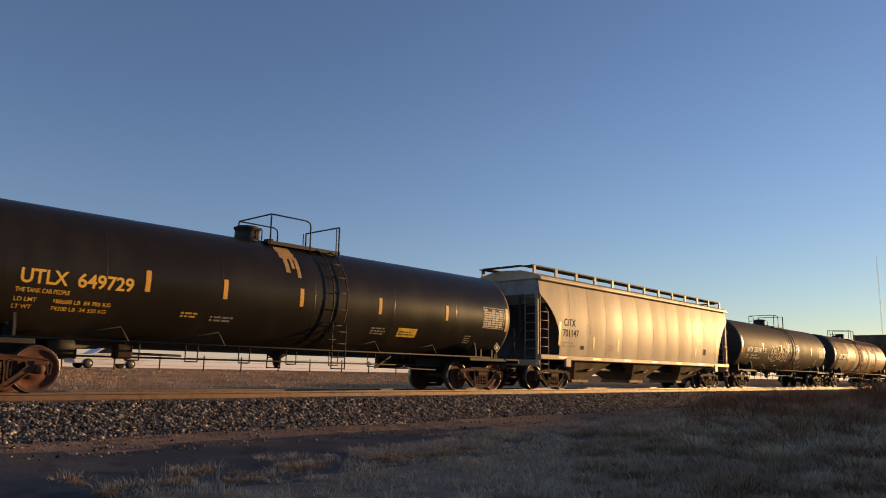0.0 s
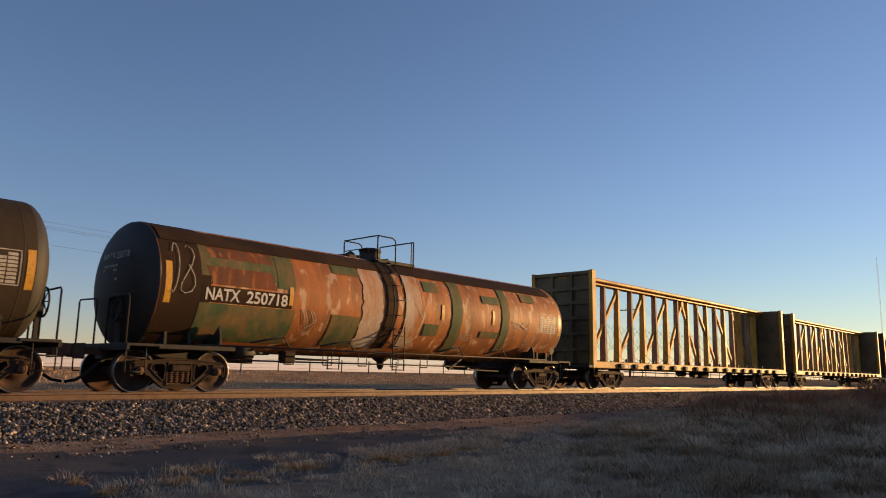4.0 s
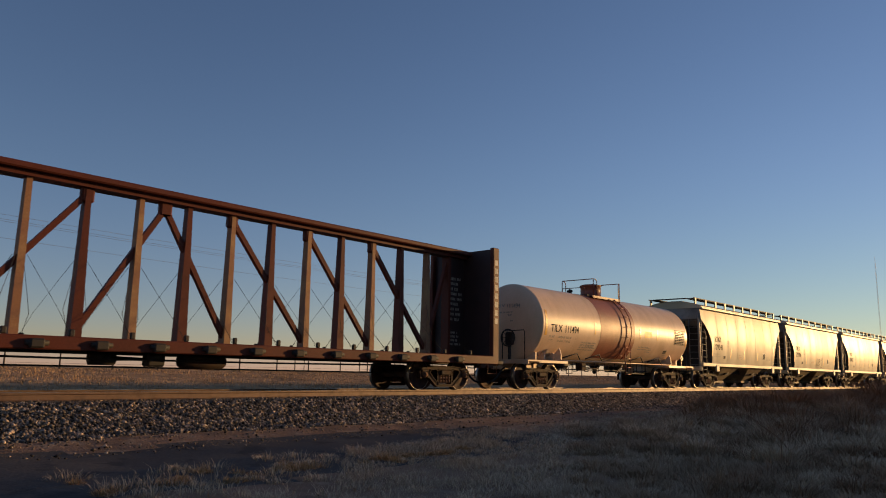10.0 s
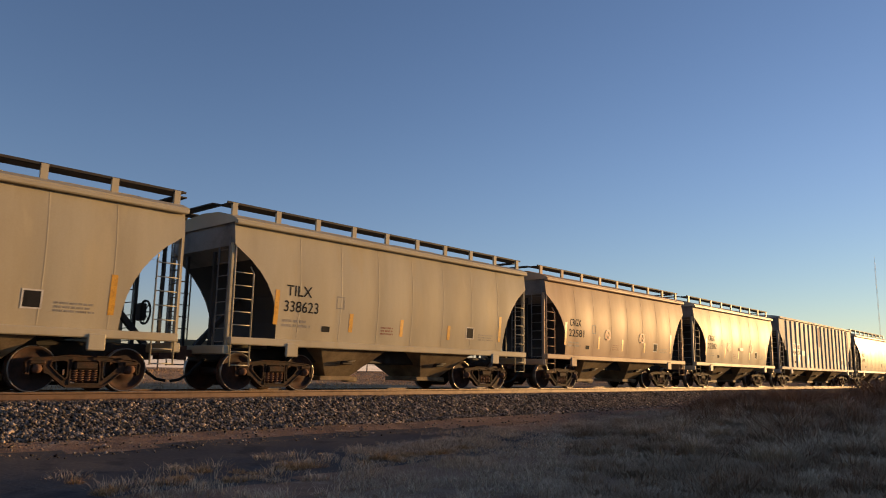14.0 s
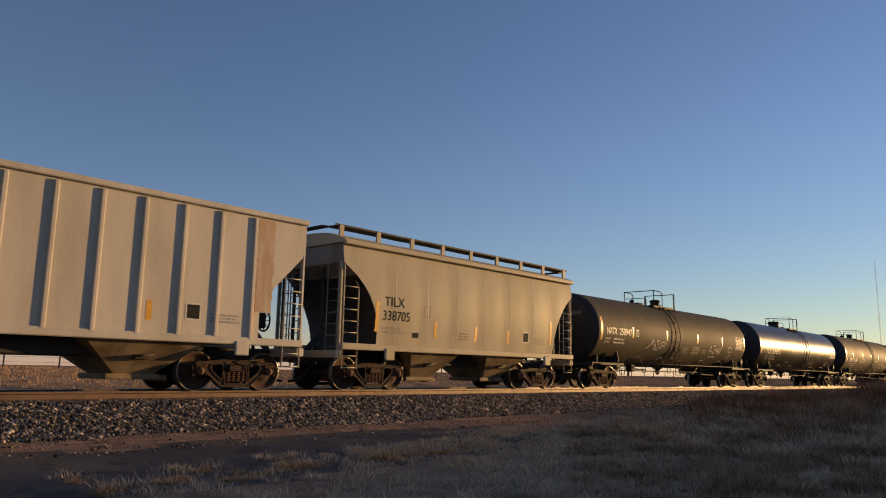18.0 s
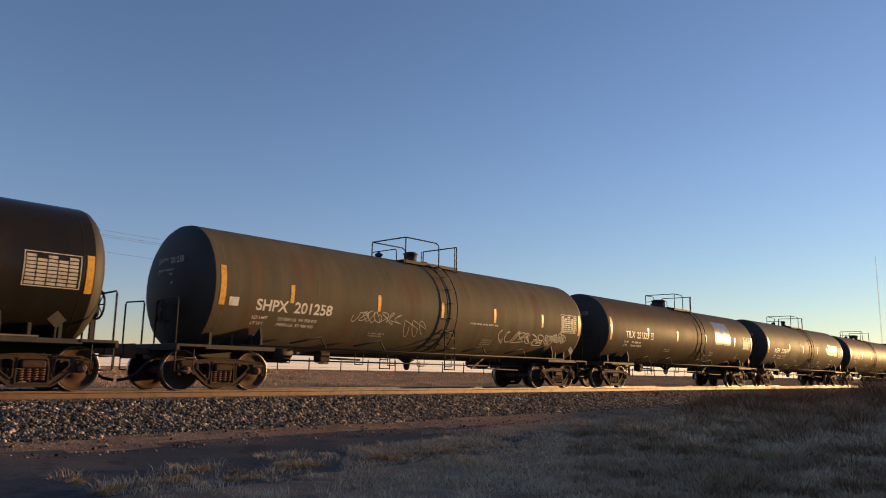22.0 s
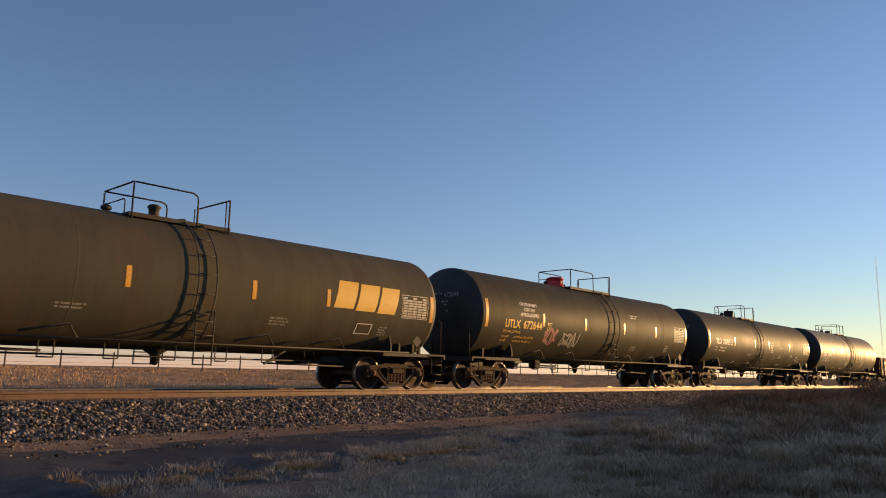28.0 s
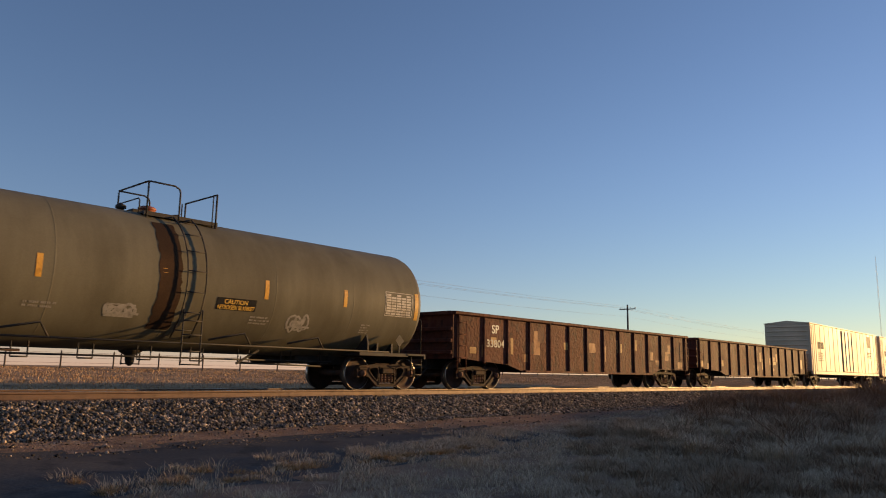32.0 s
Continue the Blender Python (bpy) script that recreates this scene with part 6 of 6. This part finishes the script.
def blades(x, y, h, lean, width, turn=None):
    """Bent grass blades rooted at x, y: two quads each."""
    n = len(x)
    z = np.array([ground_z(a, b) for a, b in zip(x, y)])
    a = rng.uniform(0, math.tau, n) if turn is None else turn
    dx, dy = np.cos(a), np.sin(a)
    fx, fy = -dy, dx
    rows = []
    for q, w in ((0.0, 1.0), (0.55, 0.75), (1.0, 0.15)):
        off = lean * h * q * q
        cx, cy, cz = x + dx * off, y + dy * off, z + h * q * (1 - 0.25 * lean * q) - 0.01
        for s in (-1, 1):
            rows.append(np.stack([cx + fx * s * width * w, cy + fy * s * width * w, cz], -1))
    v = np.stack(rows, 1)
    quad = np.array([(0, 1, 3, 2), (2, 3, 5, 4)])
    return v.reshape(-1, 3), (quad[None] + 6 * np.arange(n)[:, None, None]).reshape(-1, 4)


def grass_field(n):
    x = 2.0 + 33 * rng.random(n) ** 1.6
    lo = -16.0
    edge = np.where(x < 6, -6.4, np.where(x < 12, -5.4, np.where(x < 20, -4.4, -3.6)))
    y = lo + (edge - lo) * rng.random(n)
    keep = (y < -16.05 + x * 1.05 + 1.0)
    clump = np.array([noise.noise((a * 0.9, b * 0.9, 7)) for a, b in zip(x, y)])
    keep &= rng.random(n) < 0.55 + clump * 0.9
    x, y, clump = x[keep], y[keep], clump[keep]
    h = rng.uniform(0.03, 0.12, len(x)) * (1 + 1.6 * np.clip(clump, 0, 1))
    return blades(x, y, h, rng.uniform(0.5, 1.9, len(x)), 0.0010 + 0.00022 * x)


grass = tagged(new("grass", scatter_mesh("grass", *grass_field(330000), STRAW)), "short dry winter grass in tufts", "grass", kind="stuff")


def litter(n):
    """Broken straw lying flat on the earth beside the ballast."""
    x = 2.0 + 30 * rng.random(n) ** 1.4
    y = -2.85 - 1.3 * rng.random(n)
    return blades(x, y, rng.uniform(0.03, 0.08, n), rng.uniform(2.2, 3.2, n), 0.003 + 0.0002 * x)


tagged(new("straw_litter", scatter_mesh("straw_litter", *litter(5200), GOLDEN)), "broken straw strewn on the bare earth", "straw", kind="stuff")


def near_grass(n):
    """The same grass going on behind and beside the camera."""
    x, y = rng.uniform(-16, 12, n), rng.uniform(-27, -9.5, n)
    keep = (y < -15.8) | (x < 2.2)
    keep &= (x ** 2 + (y + 16.05) ** 2 > 1.6) & (rng.random(n) < 0.55 + np.array([0.9 * noise.noise((a * 0.9, c * 0.9, 7)) for a, c in zip(x, y)]))
    x, y = x[keep], y[keep]
    return blades(x, y, rng.uniform(0.03, 0.13, len(x)), rng.uniform(0.5, 1.9, len(x)), 0.003 + 0.0 * x)


tagged(new("grass", scatter_mesh("grass", *near_grass(70000), STRAW)), "short dry winter grass on the open verge", "grass", kind="stuff")


def bank_grass(n):
    x = 150 * rng.random(n)
    y = 4.4 + 27.6 * rng.random(n)
    h = rng.uniform(0.05, 0.17, n) * (0.8 + 0.5 * np.array([noise.noise((a * 0.25, b * 0.25, 11)) for a, b in zip(x, y)]))
    return blades(x, y, h, rng.uniform(0.05, 0.6, n), 0.014 + 0.0 * x)


tagged(new("bank_grass", scatter_mesh("bank_grass", *bank_grass(190000), BANK)), "tawny dry grass on the far bank", "grass", kind="stuff")


def clumps(count, place, h0, h1, stems, spread, seed):
    """Dead weeds in rounded clumps: thin stems that arch outwards from each root, shorter towards the rim."""
    r = np.random.default_rng(seed)
    xs, ys, hs, ls, ts = [], [], [], [], []
    for k in range(count):
        cx, cy = place(r)
        h = r.uniform(h0, h1)
        m = int(stems * r.uniform(0.5, 1.5))
        a, q = r.uniform(0, math.tau, m), np.sqrt(r.random(m))
        wide = r.uniform(0.8, 1.6)
        xs.append(cx + np.cos(a) * q * spread * h * 2 * wide)
        ys.append(cy + np.sin(a) * q * spread * h * 2)
        hs.append(h * (1.05 - 0.6 * q * q) * r.uniform(0.55, 1.05, m))
        ls.append(0.25 + 1.1 * q + r.uniform(-0.2, 0.4, m))
        ts.append(a + r.normal(0, 0.6, m))
    x, y, h, l, a = map(np.concatenate, (xs, ys, hs, ls, ts))
    return blades(x, y, h, l, 0.003 + 0.00016 * x, a)


def verge(r):
    """A place to the right of the mown grass, between the verge and the track."""
    while True:
        x, y = r.uniform(13, 55), r.uniform(-14, -3.8)
        if (y + 16.05) < 0.47 * x - 0.6 and (y < -5.0 or x > 20):
            return x, y


def far_verge(r):
    return r.uniform(15, 70), r.uniform(-24, -13)


tagged(new("weeds", scatter_mesh("weeds", *clumps(230, verge, 0.22, 0.62, 170, 0.45, 21), WEED)), "dead brown weeds in clumps beside the track", "weeds", kind="stuff")
tagged(new("brush", scatter_mesh("brush", *clumps(95, lambda r: (r.uniform(17, 60), r.uniform(-12.5, -5.6)), 0.4, 0.85, 330, 0.5, 22), WEED)), "taller clumps of dark dead brush", "brush", kind="stuff")
tagged(new("brush", scatter_mesh("brush", *clumps(14, lambda r: (r.uniform(44, 54), r.uniform(-7.4, -4.4)), 1.5, 1.9, 900, 0.35, 25), WEED)), "dark dead brush close to the rails", "brush", kind="stuff")
tagged(new("brush", scatter_mesh("brush", *clumps(60, lambda r: (r.uniform(24, 46), r.uniform(-7.4, -4.6)), 0.55, 1.05, 420, 0.42, 37), WEED)), "brown waist-high dead brush along the ballast", "brush", kind="stuff")
tagged(new("brush", scatter_mesh("brush", *clumps(90, lambda r: (r.uniform(6.5, 17), r.uniform(-14.9, -11.6)), 0.16, 0.36, 160, 0.5, 38), WEED)), "low dark dead weeds in the rough grass", "brush", kind="stuff")
tagged(new("tumbleweeds", scatter_mesh("tumbleweeds", *clumps(60, lambda r: (r.uniform(14, 34), r.uniform(-12.5, -7)), 0.3, 0.6, 420, 0.55, 27), STRAW)), "pale rounded tumbleweeds caught in the verge", "weeds", kind="stuff")
def tussock_place(r):
    """A place on the rough ground to the right of the mown grass, up to the camera."""
    while True:
        x, y = r.uniform(5, 26), r.uniform(-15.6, -5.5)
        if (y + 16.05) < 0.66 * x - 0.4 and (y + 16.05) > 0.1 * x:
            return x, y


def lit_tuft(r):
    x = r.uniform(3.3, 11.5)
    return x, -7.2 + 0.09 * (x - 3.5) + r.normal(0, 0.3)


tagged(new("tussocks", scatter_mesh("tussocks", *clumps(850, tussock_place, 0.12, 0.34, 150, 0.5, 35), TUSSOCK)), "grey dead tussock grass on rough ground", "grass", kind="stuff")
# Sunlight on these tufts is put into their golden colour.
tagged(new("sun_tinted_tufts", scatter_mesh("sun_tinted_tufts", *clumps(34, lit_tuft, 0.07, 0.17, 150, 0.6, 36), GOLDEN)), "dry straw tufts tinted golden as if sunlit beside the dirt track", "grass", kind="stuff")
tagged(new("straw_tufts", scatter_mesh("straw_tufts", *clumps(420, lambda r: (4 + 18 * r.random() ** 1.3, r.uniform(-13, -5.6)), 0.08, 0.22, 60, 0.7, 23), STRAW)), "pale straw tufts in the grass", "grass", kind="stuff")
tagged(new("straw_tufts", scatter_mesh("straw_tufts", *clumps(420, verge, 0.2, 0.55, 130, 0.5, 24), STRAW)), "pale straw tufts among the weeds", "grass", kind="stuff")


def stalks(count, seed):
    """Single tall dry stalks with a few short side twigs."""
    r = np.random.default_rng(seed)
    s = Shape()
    for k in range(count):
        x, y = verge(r)
        x = min(x, 32)
        z, h, a = ground_z(x, y), r.uniform(0.45, 0.85), r.uniform(0, math.tau)
        lean = r.uniform(0.02, 0.18)
        pts = [(x + math.cos(a) * lean * h * q * q, y + math.sin(a) * lean * h * q * q, z + h * q) for q in (0, 0.35, 0.7, 1.0)]
        s.tube(pts, 0.004, 3)
        for q in range(4):
            b, t = r.uniform(0, math.tau), r.uniform(0.45, 0.95)
            p = (x + math.cos(a) * lean * h * t * t, y + math.sin(a) * lean * h * t * t, z + h * t)
            s.tube([p, (p[0] + 0.1 * math.cos(b), p[1] + 0.1 * math.sin(b), p[2] + 0.14)], 0.003, 3)
    return s


tagged(new("tall_stalk_weeds", stalks(46, 31).mesh("tall_stalk_weeds", WEED)), "tall thin dry weed stalks", "weeds", kind="stuff")
branch = tagged(new("dead_branch"), "pale bare dead branch lying among the weeds", "branch")
branch.location = (15.2, -11.35, -0.85)
part("stem", Shape().tube([(0, 0, -0.1), (-0.12, 0.25, 0.25), (-0.3, 0.55, 0.5), (-0.42, 0.9, 0.86)], 0.011, 5), WEED, branch)
for k, (q, dx, dy, dz) in enumerate(((0.25, 0.3, -0.1, 0.3), (0.4, -0.45, 0.1, 0.22), (0.55, 0.22, 0.2, 0.35), (0.7, -0.35, 0.25, 0.12), (0.85, 0.18, 0.22, 0.2))):
    px, py, pz = -0.42 * q, 0.9 * q, 0.86 * q
    part("twig", Shape().tube([(px, py, pz), (px + dx * 0.6, py + dy * 0.5, pz + dz * 0.6), (px + dx, py + dy, pz + dz)], 0.005, 4), WEED, branch)


def hedge(n):
    """A bare hedgerow, unseen and added so its long evening shadow covers the grass."""
    x, y = rng.uniform(20, 150, n), rng.uniform(-29.5, -25.5, n)
    h = 7.0 + 0.6 * np.array([noise.noise((a * 0.13, 0, 9)) for a in x]) + rng.uniform(-1.6, 0.35, n)
    return blades(x, y, h, rng.uniform(0.0, 0.25, n), 0.05 + 0.0 * x)


tagged(new("hedgerow", scatter_mesh("hedgerow", *hedge(4800), WEED)), "unseen bare hedgerow added to shade the verge", "hedge", kind="stuff")


# ---------------------------------------------------------------- far side: road, poles, mast
ASPHALT = material("worn_asphalt", (0.06, 0.058, 0.056), 0.9, 0, (0.045, 0.043, 0.042), 0.6, 0.5, 30, 0.1)
POLEWOOD = material("weathered_pole_wood", (0.10, 0.075, 0.055), 0.9, 0, (0.06, 0.045, 0.035), 3, 0.5, 30, 0.1, 6)
MAST = material("mast_paint", (0.5, 0.35, 0.32), 0.6)
CABLE = material("grey_cable", (0.25, 0.25, 0.26), 0.5)
road = thing("road", "grey asphalt road beyond the track", "road", kind="structure", shape=Shape().add([(x, y, 0.40) for x in (-3000, 3000) for y in (32.5, 40)], [(0, 2, 3, 1)]), mat=ASPHALT)
for k in range(4):
    px = -2.0 + 91.6 * k
    p = tagged(new("utility_pole"), "wooden utility pole with one crossarm", "utility pole", "poles along the road")
    p.location = (px, 32.0, 0.3)
    part("pole", Shape().lathe([(0, 0.16), (9.6, 0.11), (9.62, 0.0)], pose(0, 0, 0, 0, -90), 10), POLEWOOD, p)
    part("crossarm", Shape().box(-0.05, -1.2, 8.95, 0.05, 1.2, 9.07), POLEWOOD, p)
    for y in (-1.1, -0.4, 0.4, 1.1):
        part("insulator", Shape().lathe([(0, 0.03), (0.1, 0.05), (0.16, 0.04), (0.17, 0)], pose(0, y, 9.07, 0, -90), 8), BLACKIRON, p)
for y, z in ((-1.1, 9.2), (0.4, 9.2), (1.1, 9.2), (0.0, 8.0)):
    w = Shape()
    pts = []
    for k in range(-1, 5):
        for q in range(8):
            s = q / 8
            pts.append((-2.0 + 91.6 * (k + s), 32.0 + y, 0.3 + z - 4 * 0.7 * s * (1 - s)))
    thing("power_line", "thin sagging power line", "power line", "lines on the poles", shape=w.tube(pts, 0.008, 4), mat=CABLE)


# guyed mast far away
mast = tagged(new("radio_mast"), "tall thin guyed radio mast far off", "radio mast")
md = Vector((1.0, 0.204, 0)).normalized()
mast.location = (EYE.x + md.x * 660, EYE.y + md.y * 660, -1.0)
for a in range(3):
    px, py = 0.4 * math.cos(a * 2.094), 0.4 * math.sin(a * 2.094)
    part("leg", Shape().bar((px, py, 0), (px, py, 92), 0.07), MAST, mast)
lat = Shape()
for k in range(46):
    for a in range(3):
        b = (a + 1) % 3
        lat.bar((0.4 * math.cos(a * 2.094), 0.4 * math.sin(a * 2.094), 2 * k), (0.4 * math.cos(b * 2.094), 0.4 * math.sin(b * 2.094), 2 * k + 2), 0.03)
part("lattice", lat, MAST, mast)
part("antenna", Shape().bar((0, 0, 92), (0, 0, 97), 0.15), MAST, mast)

# wire fence below the road
for k in range(70):
    thing("fence_post", "weathered wooden fence post", "fence post", "posts of the roadside fence", shape=Shape().lathe([(0, 0.05), (1.05, 0.045), (1.07, 0.0)], pose(-10 + 3.0 * k, 29.5 + 0.1 * math.sin(k * 3), 0.3, 0, -90), 6), mat=POLEWOOD)
for z in (0.65, 0.95, 1.25):
    thing("fence_wire", "thin rusty fence wire", "fence wire", "wires of the roadside fence", shape=Shape().tube([(-12 + 30 * k, 29.5, z) for k in range(8)], 0.006, 4), mat=RUSTY)

# white car on the far road
CARWHITE = material("white_car_paint", (0.75, 0.72, 0.68), 0.3, 0, (0.7, 0.66, 0.6), 2, 0.2, 40, 0.0, 1, None, 0.4)
GLASS = material("dark_car_glass", (0.02, 0.02, 0.025), 0.1)
vehicle = tagged(new("white_car"), "white saloon car driving on the far road", "car")
prof = [(-2.3, 0.35), (-2.38, 0.75), (-2.2, 0.88), (-1.15, 0.98), (-0.45, 1.42), (0.95, 1.44), (1.7, 1.02), (2.3, 0.96), (2.36, 0.5), (2.25, 0.33)]
part("body", Shape().prism(prof, -0.86, 0.86), CARWHITE, vehicle)
for sy in (-1, 1):
    part("side_window", Shape().prism([(-0.95, 1.0), (-0.4, 1.35), (0.85, 1.36), (1.4, 1.02)], sy * 0.855, sy * 0.872), GLASS, vehicle)
    for x in (-1.45, 1.4):
        w = part("wheel", Shape().lathe([(-0.1, 0), (-0.11, 0.2), (-0.1, 0.32), (0.1, 0.32), (0.1, 0)], pose(0, 0, 0, 0, 0, 90), 20), RUBBER, vehicle, at=(x, sy * 0.8, 0.32))
        part("rim", Shape().lathe([(-0.118, 0), (-0.118, 0.19), (-0.1, 0.21)], pose(0, 0, 0, 0, 0, 90 if sy < 0 else -90), 14), BARE, w)
    part("headlight", Shape().box(-2.36, sy * 0.5, 0.68, -2.26, sy * 0.82, 0.82, 0.02), WHITE, vehicle)
    part("tail_light", Shape().box(2.28, sy * 0.55, 0.78, 2.36, sy * 0.83, 0.92, 0.02), RED, vehicle)

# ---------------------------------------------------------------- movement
def run(t):
    """Metres that the train has run by t, counted from 16 s."""
    u = t - 16.0
    return 12.7115 * (u + 1.396e-3 * u * u + 2.526e-5 * u ** 3)


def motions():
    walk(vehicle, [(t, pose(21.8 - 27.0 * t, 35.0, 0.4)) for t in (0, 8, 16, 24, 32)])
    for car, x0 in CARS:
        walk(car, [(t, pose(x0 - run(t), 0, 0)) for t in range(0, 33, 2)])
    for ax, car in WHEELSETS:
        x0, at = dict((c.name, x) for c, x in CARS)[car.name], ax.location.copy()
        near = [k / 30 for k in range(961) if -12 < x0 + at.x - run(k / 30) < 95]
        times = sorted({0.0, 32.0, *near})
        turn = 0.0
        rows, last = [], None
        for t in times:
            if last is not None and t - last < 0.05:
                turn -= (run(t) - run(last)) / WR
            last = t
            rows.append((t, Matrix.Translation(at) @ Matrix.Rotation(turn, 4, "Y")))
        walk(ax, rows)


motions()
